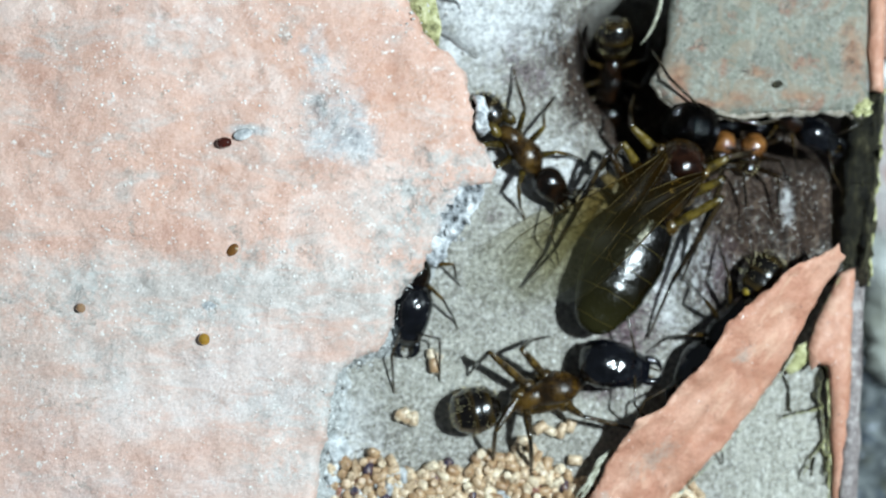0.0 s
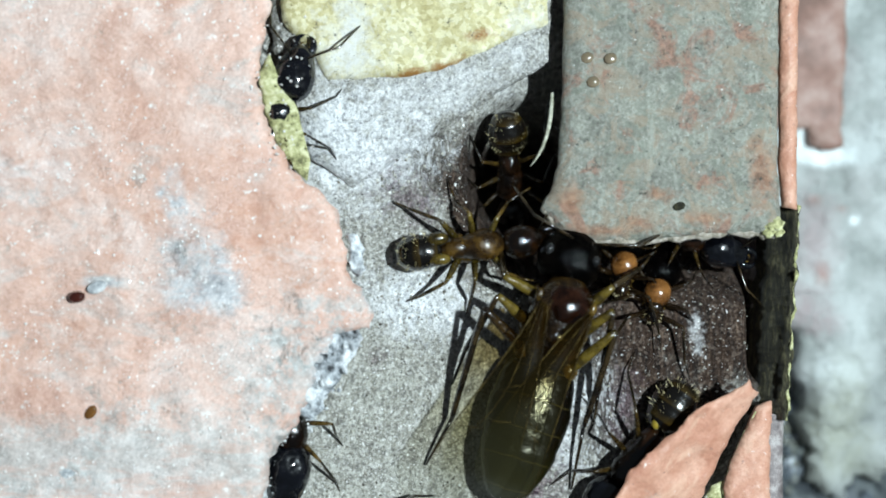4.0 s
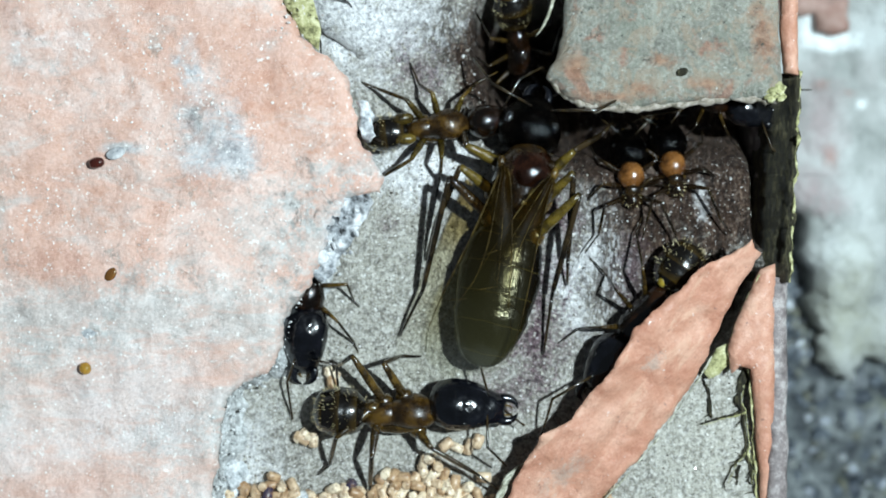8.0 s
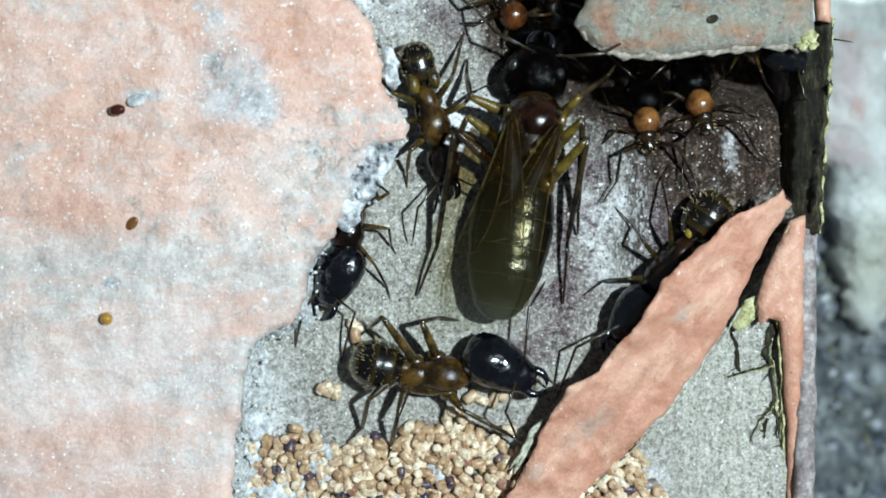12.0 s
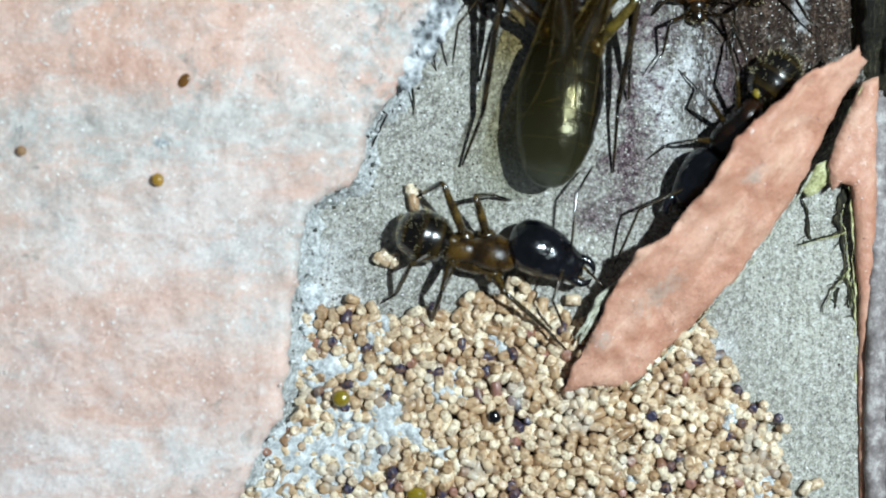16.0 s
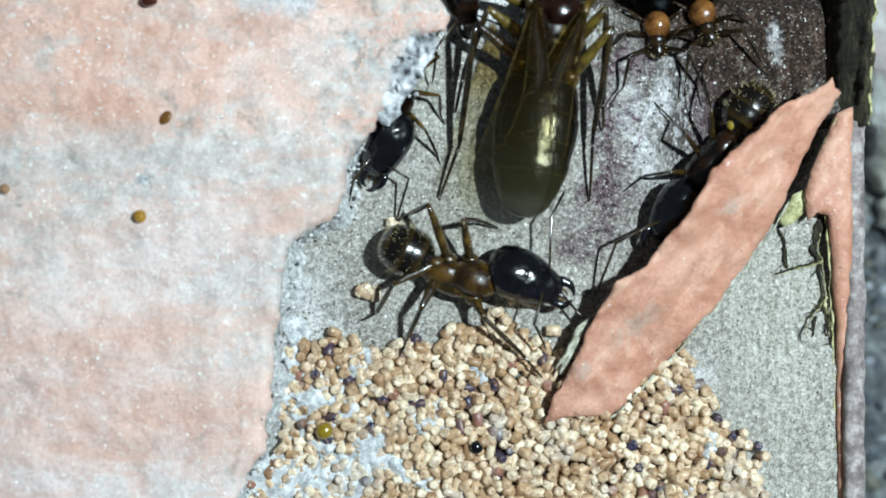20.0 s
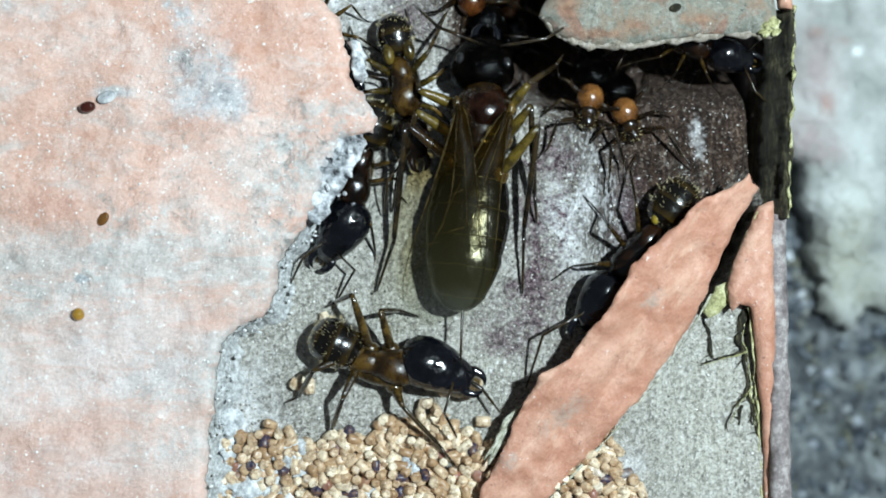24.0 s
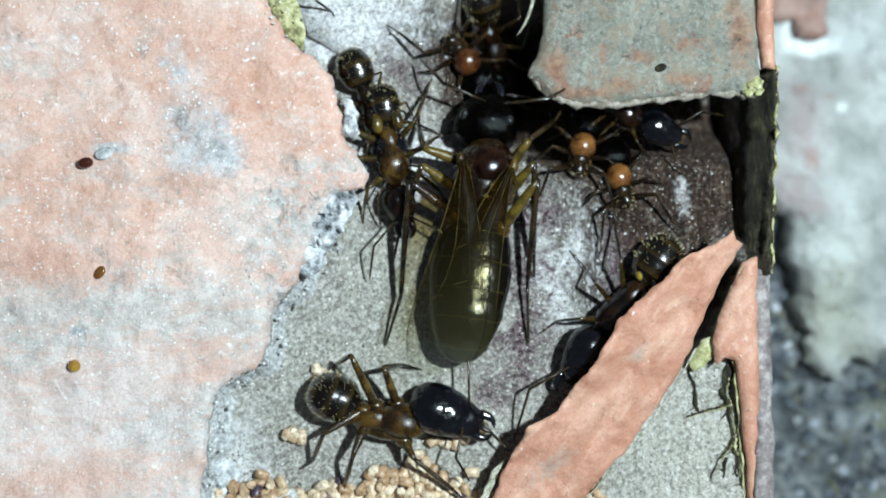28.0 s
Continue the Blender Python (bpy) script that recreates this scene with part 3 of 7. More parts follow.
RUST = [(*(24.54, 5.92), 0.7, 1.0, 0.7), (*(24.00, 10.54), 0.8, 0.5, 0.5), (*(25.80, 10.00), 0.7, 0.4, 0.4)]
LIMED = [(*(24.72, 13.42), 2.2, 0.9, 0.9), (*(23.46, 14.33), 0.8, 1.6, 0.8), (*(26.52, 9.27), 0.5, 0.4, 0.8), (*(25.44, -0.11), 1.8, 1.2, 0.5), (*(27.42, 13.78), 2.0, 2.0, 0.3)]
SANDY = [(*(25.80, -1.37), 2.4, 2.6, 0.5), (*(25.08, -4.61), 3.0, 4.4, 0.85), (*(27.24, -6.06), 2.4, 2.2, 0.6)]

pink, red, block_face, gnawed, bark, render_coat = make_pink(), make_red(), make_block(), make_floor(), make_bark(), make_far_wall()
concrete, aggregate = make_concrete(), make_stone()
faded = make_plain("faded_red_paint", (0.20, 0.115, 0.09), (0.30, 0.175, 0.14), 0.6, 0.5, c=(0.38, 0.26, 0.22))
undercoat = make_plain("yellow_undercoat", (0.12, 0.115, 0.045), (0.42, 0.41, 0.19), 0.7, 2.0, c=(0.66, 0.64, 0.40), mm=0.14)
cream = make_cream()
crumb = make_plain("plaster_crumb", (0.40, 0.42, 0.43), (0.66, 0.67, 0.67), 0.7, 1.8, c=(0.86, 0.86, 0.85))
dust_mat = make_plain("matted_dust", (0.30, 0.315, 0.325), (0.54, 0.56, 0.57), 0.85, 2.0, c=(0.80, 0.82, 0.83), mm=0.14)
skirt_mat = make_plain("crumbled_plaster", (0.22, 0.225, 0.22), (0.44, 0.45, 0.445), 0.85, 3.0, c=(0.70, 0.72, 0.72), mm=0.16)
web_mat = make_plain("plaster_web", (0.012, 0.012, 0.014), (0.40, 0.42, 0.44), 0.85, 0.9, c=(0.84, 0.85, 0.86), mm=0.3)
grit = make_plain("plaster_grit", (0.22, 0.23, 0.24), (0.46, 0.47, 0.48), 0.8, 1.1, c=(0.70, 0.70, 0.70))
mauve = make_plain("mauve_weathered_paint", (0.11, 0.09, 0.088), (0.22, 0.185, 0.18), 0.6, 1.2, c=(0.42, 0.385, 0.37))
splint = make_plain("pale_splinter", (0.16, 0.155, 0.10), (0.42, 0.415, 0.32), 0.7, 2.6, c=(0.62, 0.62, 0.52))
black_shell = make_black()
amber_shell = make_cuticle("amber_cuticle", (0.026, 0.012, 0.002), (0.095, 0.050, 0.009), 0.32, 0.15)
dome_shell = make_cuticle("dome_cuticle", (0.13, 0.050, 0.012), (0.26, 0.11, 0.030), 0.2, 0.5)
olive_shell = make_cuticle("olive_cuticle", (0.04, 0.026, 0.005), (0.13, 0.088, 0.015), 0.2)
rust_shell = make_cuticle("rust_cuticle", (0.045, 0.013, 0.003), (0.115, 0.036, 0.008), 0.16)
brown_shell = make_cuticle("brown_cuticle", (0.004, 0.0018, 0.0007), (0.018, 0.0065, 0.002), 0.16)
leg_shell = make_cuticle("leg_cuticle", (0.028, 0.016, 0.004), (0.10, 0.058, 0.012), 0.25, 0.4)
coxa_shell = make_cuticle("coxa_cuticle", (0.05, 0.028, 0.006), (0.15, 0.090, 0.018), 0.22, 0.4)
dark_leg = make_cuticle("dark_leg_cuticle", (0.008, 0.005, 0.002), (0.036, 0.022, 0.008), 0.2, 1.0)
gaster_shell = make_banded("gaster_cuticle", (0.003, 0.002, 0.001), (0.034, 0.020, 0.003))
queen_gaster = make_tergites()
scutum_shell = make_cuticle("scutum_cuticle", (0.008, 0.0024, 0.001), (0.022, 0.007, 0.003), 0.1, 0.0, 0.03)
# head shell with the plate's shade put into its black colour and low gloss
shaded_skull = make_cuticle("shaded_black_cuticle", (0.0005, 0.0004, 0.0004), (0.002, 0.0014, 0.001), 0.12, 0.0, 0.08)
shaded_skull.node_tree.nodes["Principled BSDF"].inputs["Specular IOR Level"].default_value = 0.08
queen_femur = make_cuticle("olive_femur_cuticle", (0.034, 0.022, 0.003), (0.115, 0.078, 0.012), 0.28, 0.3)
umber_shell = make_cuticle("umber_cuticle", (0.010, 0.005, 0.0016), (0.036, 0.019, 0.005), 0.2, 0.4)
bristle_mat = make_cuticle("golden_bristle", (0.46, 0.38, 0.20), (0.66, 0.58, 0.38), 0.3)
eye_mat = make_cuticle("eye_cuticle", (0.004, 0.004, 0.004), (0.02, 0.02, 0.02), 0.1)
vein_mat = make_cuticle("vein_cuticle", (0.022, 0.014, 0.004), (0.075, 0.050, 0.014), 0.4, 0.0)
vein_mat.node_tree.nodes["Principled BSDF"].inputs["Specular IOR Level"].default_value = 0.08
sand_mat = make_grains("sand_grains", (0.0, (0.06, 0.05, 0.04)), (0.3, (0.22, 0.20, 0.165)), (0.6, (0.44, 0.42, 0.36)), (0.85, (0.62, 0.60, 0.54)), (0.97, (0.85, 0.85, 0.84)))
glint_mat = make_grains("chalk_grains", (0.0, (0.55, 0.50, 0.47)), (0.4, (0.76, 0.74, 0.72)), (1.0, (0.90, 0.90, 0.90)))
wing_mat, pellet_mat = make_wing(), make_pellet()


# ---- mesh helpers (millimetres in, metres out) ----
def mesh_of(name, bm, material, smooth=True):
    bmesh.ops.recalc_face_normals(bm, faces=bm.faces)
    bmesh.ops.scale(bm, vec=(MM, MM, MM), verts=bm.verts)
    me = bpy.data.meshes.new(name)
    bm.to_mesh(me)
    bm.free()
    me.materials.append(material)
    if smooth:
        me.polygons.foreach_set("use_smooth", [True] * len(me.polygons))
    return me


def part(name, bm, material, parent=None, label="", at=None, smooth=True):
    ob = new(name, mesh_of(name, bm, material, smooth))
    if parent is not None:
        ob.parent = parent
    if at is not None:
        ob.location = [v * MM for v in at]
    return tagged(ob, label)


def thing(name, label, category, at=(0, 0, 0), group="", kind=""):
    ob = new(name)
    ob.empty_display_size = 0.002
    ob.location = [v * MM for v in at]
    return tagged(ob, label, category, group, kind)


def loft(bm, rings, seg=14):
    """A closed skin through rings of (x, y, z, half width, half height) along x."""
    loops = []
    for x, y, z, w, h in rings:
        loops.append([bm.verts.new((x, y + w * math.cos(a), z + h * math.sin(a))) for a in (2 * math.pi * k / seg for k in range(seg))])
    for a, b in zip(loops, loops[1:]):
        for k in range(seg):
            bm.faces.new((a[k], a[(k + 1) % seg], b[(k + 1) % seg], b[k]))
    for loop, x in ((loops[0], rings[0]), (loops[-1], rings[-1])):
        tip = bm.verts.new((x[0], x[1], x[2]))
        for k in range(seg):
            bm.faces.new((loop[k], loop[(k + 1) % seg], tip))
    return bm


def egg(bm, c, rx, ry, rz, rings=9, seg=14, blunt=0.0):
    out = []
    for k in range(1, rings):
        a = math.pi * k / rings
        r = math.sin(a) ** (1 - 0.35 * blunt)
        out.append((c[0] - rx * math.cos(a), c[1], c[2], ry * r, rz * r))
    return loft(bm, out, seg)


def tube(bm, pts, radii, seg=6):
    """A tapering tube along points."""
    pts = [Vector(p) for p in pts]
    loops = []
    for k, p in enumerate(pts):
        way = (pts[min(k + 1, len(pts) - 1)] - pts[max(k - 1, 0)]).normalized()
        side = way.cross(Vector((0.02, 0.03, 1))).normalized()
        up = side.cross(way)
        r = radii[k] if isinstance(radii, (list, tuple)) else radii
        loops.append([bm.verts.new(p + r * (math.cos(a) * side + math.sin(a) * up)) for a in (2 * math.pi * n / seg for n in range(seg))])
    for a, b in zip(loops, loops[1:]):
        for k in range(seg):
            bm.faces.new((a[k], a[(k + 1) % seg], b[(k + 1) % seg], b[k]))
    bm.faces.new(loops[0])
    bm.faces.new(loops[-1])
    return bm


def curved(a, b, c, n=6):
    """Points on a smooth bend from a over b to c."""
    a, b, c = Vector(a), Vector(b), Vector(c)
    return [(1 - t) ** 2 * a + 2 * t * (1 - t) * b + t * t * c for t in (k / n for k in range(n + 1))]


def wave(x, y, scale, seed=0.0, octaves=4):
    return noise.fractal((x * scale + seed, y * scale - seed, seed * 1.7), 0.9, 2.1, octaves)


def ragged(outline, step=0.35, amount=0.25, seed=1.0, keep=()):
    """The outline with finely broken edges."""
    out = []
    n = len(outline)
    for k in range(n):
        a, b = Vector(outline[k]), Vector(outline[(k + 1) % n])
        m = max(1, int((b - a).length / step)) if k not in keep else 1
        side = Vector((-(b - a).y, (b - a).x)).normalized()
        for j in range(m):
            p = a.lerp(b, j / m)
            if k not in keep:
                p = p + side * amount * (wave(p.x, p.y, 0.9, seed, 3) + 0.5 * wave(p.x, p.y, 3.1, seed + 5, 2))
            out.append(p)
    return out


def plate(outline, height, thick, step=0.7, lip=0.25, drop=0.2, jitter=0.2, seed=1):
    """A slab over an outline: top by height(x, y), worn lip, broken sides."""
    rnd = random.Random(seed)
    edge = np.array([(p[0], p[1]) for p in outline])
    lo, hi = edge.min(0), edge.max(0)
    inner = []
    y = lo[1] + step / 2
    a, b = edge, np.roll(edge, -1, 0)
    while y < hi[1]:
        x = lo[0] + step / 2
        while x < hi[0]:
            q = np.array((x + rnd.uniform(-jitter, jitter) * step, y + rnd.uniform(-jitter, jitter) * step))
            cross = ((a[:, 1] > q[1]) != (b[:, 1] > q[1]))
            with np.errstate(divide="ignore", invalid="ignore"):
                xs = (b[:, 0] - a[:, 0]) * (q[1] - a[:, 1]) / (b[:, 1] - a[:, 1]) + a[:, 0]
            if (cross & (q[0] < xs)).sum() % 2:
                d = b - a
                t = np.clip(((q - a) * d).sum(1) / np.maximum((d * d).sum(1), 1e-9), 0, 1)
                far = np.sqrt((((a + d * t[:, None]) - q) ** 2).sum(1)).min()
                if far > 0.28 * step:
                    inner.append((q[0], q[1], far))
            x += step
        y += step
    # two narrow rows along the rim carry the worn lip
    pts = [Vector(p) for p in edge] + [Vector((p[0], p[1])) for p in inner]
    n = len(edge)
    got = delaunay_2d_cdt(pts, [], [list(range(n))], 1, 1e-5)
    vs, faces, origin = got[0], got[2], got[3]
    fars = [0.0] * n + [p[2] for p in inner]
    bm = bmesh.new()
    top, low = [], []
    for v, o in zip(vs, origin):
        far = min((fars[k] for k in o), default=0.0)
        z = height(v.x, v.y)
        k = max(0.0, 1 - far / lip)
        top.append(bm.verts.new((v.x, v.y, z - drop * k * k)))
        low.append(bm.verts.new((v.x, v.y, z - thick)))
    rim = {}
    for f in faces:
        bm.faces.new([top[k] for k in f])
        bm.faces.new([low[k] for k in reversed(f)])
        for p, q in zip(f, (*f[1:], f[0])):
            rim[(p, q)] = rim.get((p, q), 0) + 1
    for p, q in rim:
        if (q, p) not in rim:
            zt, zb = top[p].co.z, low[p].co.z
            bm.faces.new((top[p], top[q], low[q], low[p]))
    return bm


# ---- the setting ----
def gallery_depth(x, y):
    """Floor of the gnawed gallery: nearly flat, falling into the hole and the chamber under the plate."""
    z = 0.10 * wave(x, y, 0.35, 2.0) + 0.05 * wave(x, y, 1.4, 7.0)
    hx, hy = HOLE
    z -= 9.0 * math.exp(-(((x - hx) / 2.8) ** 2 + ((y - hy) / 3.4) ** 2) ** 2.2)
    under = 1 / (1 + math.exp(-(y - CHAMBER_Y) / 0.55))
    side = 1 / (1 + math.exp(-(x - CHAMBER_X) / 0.9))
    z -= 5.0 * under * side
    z -= 2.6 * math.exp(-(((x - NECK[0]) / 2.3) ** 2 + ((y - NECK[1]) / 1.7) ** 2) ** 1.6)
    z -= 3.0 / (1 + math.exp(-(x - GROOVE_X) / 0.12)) / (1 + math.exp(-(y - GROOVE_Y) / 0.3))
    gx, gy = x - GAP[0], y - GAP[1]
    z -= 9.0 * math.exp(-(((0.87 * gx - 0.5 * gy) / 0.75) ** 2 + ((0.5 * gx + 0.87 * gy) / 2.7) ** 2) ** 2.5)
    left = 1 / (1 + math.exp((x + 9.0 - 0.25 * y) / 1.2))
    z -= 0.5 * left
    return z


LUMPS = [((25.01, -0.29), 3.0, 2.6, 1.4), ((25.62, -3.17), 1.6, 1.2, 0.9), ((25.08, -5.70), 1.6, 2.0, 0.6), ((23.09, 3.50), 2.2, 1.6, 0.8)]
RIM_Y = (18.82, -1.54)[1]
GAP = (15.85, -3.53)
NECK = (6.1, 6.7)
HOLE = (4.91, 11.44)
GROOVE_X = (17.29, 4.44)[0]
GROOVE_Y = (17.29, 0.38)[1]
CHAMBER_Y = 5.75
CHAMBER_X = (5.48, 8.44)[0]
RIGHT_X = (18.61, -1.79)[0]


def build_floor():
    bm = bmesh.new()
    nx, ny, x0, x1, y0, y1 = 150, 190, -34.0, RIGHT_X - 0.2, -44.0, 30.0
    rows = []
    for j in range(ny + 1):
        y = y0 + (y1 - y0) * j / ny
        row = []
        for i in range(nx + 1):
            x = x0 + (x1 - x0) * i / nx
            row.append(bm.verts.new((x, y, gallery_depth(x, y))))
        rows.append(row)
    for a, b in zip(rows, rows[1:]):
        for k in range(nx):
            bm.faces.new((a[k], a[k + 1], b[k + 1], b[k]))
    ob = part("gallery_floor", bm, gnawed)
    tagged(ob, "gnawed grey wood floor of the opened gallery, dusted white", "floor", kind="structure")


def build_far_wall():
    bm = bmesh.new()
    n = 120
    rows = []
    for j in range(n + 1):
        y = -90 + 180 * j / n
        row = []
        for i in range(n + 1):
            x = RIGHT_X - 30 + 110 * i / n
            z = -13.6 + 1.6 * wave(x, y, 0.16, 3) + 0.8 * wave(x, y, 0.5, 9)
            row.append(bm.verts.new((x, y, z)))
        rows.append(row)
    for a, b in zip(rows, rows[1:]):
        for k in range(n):
            bm.faces.new((a[k], a[k + 1], b[k + 1], b[k]))
    tagged(part("wall_far", bm, concrete), "dark bluish concrete wall with pebbles showing", "wall", kind="structure")
    # the pale render still on it, broken along its lower edge
    line = [(18.59, 48.43), (54.66, 48.42), (54.65, -4.25), (33.01, -5.70), (28.32, -6.78), (27.06, -7.68), (26.16, -8.58), (25.01, -8.29), (24.07, -7.14), (23.64, -5.34), (23.42, -3.17), (23.64, -2.09), (23.20, -1.15), (22.95, 0.44), (23.06, 1.59), (22.48, 2.46), (21.90, 3.25), (20.03, 4.04), (18.59, 5.13)]

    def coat(x, y):
        z = -11.8 + 1.0 * wave(x, y, 0.16, 3) + 0.4 * wave(x, y, 0.5, 9) + 0.45 * wave(x, y, 1.1, 6)
        for (cx, cy), rx, ry, h in LUMPS:
            z += h * math.exp(-(((x - cx) / rx) ** 2 + ((y - cy) / ry) ** 2) ** 1.5)
        return z
    bm = plate(ragged(line, 0.4, 0.8, 4.0, keep=(0, 1)), coat, 3.4, 0.5, 1.0, 0.7)
    tagged(part("wall_render", bm, render_coat), "pale grey render with mauve stains, broken along the bottom", "render", kind="structure")
    # stones of the concrete below it
    rnd = random.Random(21)
    kinds = []
    for k in range(9):
        ba = bmesh.new()
        egg(ba, (0, 0, 0), 1, rnd.uniform(0.65, 1), 0.7, 6, 9)
        ba.verts.index_update()
        kinds.append(([v.co * (1 + 0.5 * noise.noise(v.co * 1.3 + Vector((k * 7, 0, 0)))) for v in ba.verts], [[v.index for v in f.verts] for f in ba.faces]))
        ba.free()
    vs, fs = [], []
    top_y, left_x, high_y = (26.37, -7.30)[1], (23.87, -5.82)[0], (22.69, -2.14)[1]
    for k in range(2400):
        x, y = rnd.uniform(RIGHT_X - 6, RIGHT_X + 26), rnd.uniform(-44, top_y)
        if rnd.random() < 0.25:
            x, y = rnd.uniform(RIGHT_X - 6, left_x), rnd.uniform(top_y, high_y)
        rad = rnd.choice((0.16, 0.22, 0.3, 0.36, 0.45, 0.7)) * rnd.uniform(0.8, 1.2)
        turn = rnd.uniform(0, 6)
        c, d = rad * math.cos(turn), rad * math.sin(turn)
        ground = -13.6 + 1.6 * wave(x, y, 0.16, 3) + 0.8 * wave(x, y, 0.5, 9) + rnd.uniform(-0.6, 0.05) * rad
        shape, sides = kinds[k % 9]
        base = len(vs)
        vs += [(x + p.x * c - p.y * d, y + p.x * d + p.y * c, ground + p.z * rad) for p in shape]
        fs += [[base + n for n in f] for f in sides]
    me = bpy.data.meshes.new("pebbles")
    me.from_pydata([(x * MM, y * MM, z * MM) for x, y, z in vs], [], fs)
    me.materials.append(aggregate)
    me.polygons.foreach_set("use_smooth", [True] * len(me.polygons))
    tagged(new("pebbles", me), "bluish and pale pebbles set in the dark concrete", "pebbles", kind="stuff")


def build_board_side():
    """The outer side of the board and the dark fibre rim left along it."""
    bm = bmesh.new()
    path = [(RIGHT_X - 0.35 + 0.12 * wave(0, y, 0.5, 4), y) for y in [-44 + 74 * k / 150 for k in range(151)]]
    cols = [(-0.5, -11.0), (-0.5, 0.6), (-0.3, 0.8), (0.1, 0.78), (0.45, 0.7), (0.66, 0.35), (0.72, -11.0)]
    loops = [[bm.verts.new((x + dx, y, z + (0.16 * wave(x, y, 1.3, 3 + dx) + 0.06 * wave(x, y, 4.0, 5 + dx) - (2.6 if y > RIM_Y else 0.0) if -5 < z else 0))) for dx, z in cols] for x, y in path]
    for a, b in zip(loops, loops[1:]):
        for k in range(len(cols) - 1):
            bm.faces.new((a[k], a[k + 1], b[k + 1], b[k]))
    tagged(part("board_side", bm, mauve), "mauve-grey weathered edge of the board", "board", kind="structure")


def build_rim():
    bm = bmesh.new()
    ys = [(18.82, -1.79)[1] + ((18.82, 9.69)[1] - (18.82, -1.79)[1]) * k / 150 for k in range(151)]
    loops = []
    for y in ys:
        w = 0.12 * wave(0, y, 1.1, 6)
        x = (19.04, 4.38)[0] - 0.1 + w + 0.05 * (y - 5)
        prof = [(-1.25, -2.9), (-1.2, -2.0), (-1.05, -1.0), (-0.85, -0.3), (-0.62, 0.1), (-0.4, 0.45), (-0.2, 0.8), (-0.05, 1.2), (0.1, 1.42), (0.3, 1.3), (0.4, -3)]
        loops.append([bm.verts.new((x + dx + 0.1 * wave(dx * 3, y, 1.0, 8), y, z + 0.2 * wave(dx * 5, y * 0.4, 2.0, 11) + 0.12 * wave(dx * 4, y, 3.0, 2))) for dx, z in prof])
    for a, b in zip(loops, loops[1:]):
        for k in range(10):
            bm.faces.new((a[k], a[k + 1], b[k + 1], b[k]))
    rim = part("gallery_rim", bm, bark)
    tagged(rim, "dark fibrous gallery rim along the board edge", "wood", kind="structure")
    bm = bmesh.new()
    pts = [((19.04, 4.38)[0] + 0.1 + 0.12 * wave(0, y, 1.1, 6) + 0.05 * (y - 5), y, 1.42 + 0.1 * wave(1, y, 2, 3)) for y in ys]
    tube(bm, pts, [max(0.008, 0.05 + 0.13 * wave(3, p[1], 1.7, 1) + 0.05 * wave(5, p[1], 5.0, 2)) for p in pts])
    part("paint_edge", bm, undercoat, rim, "thin yellow-green paint edge")


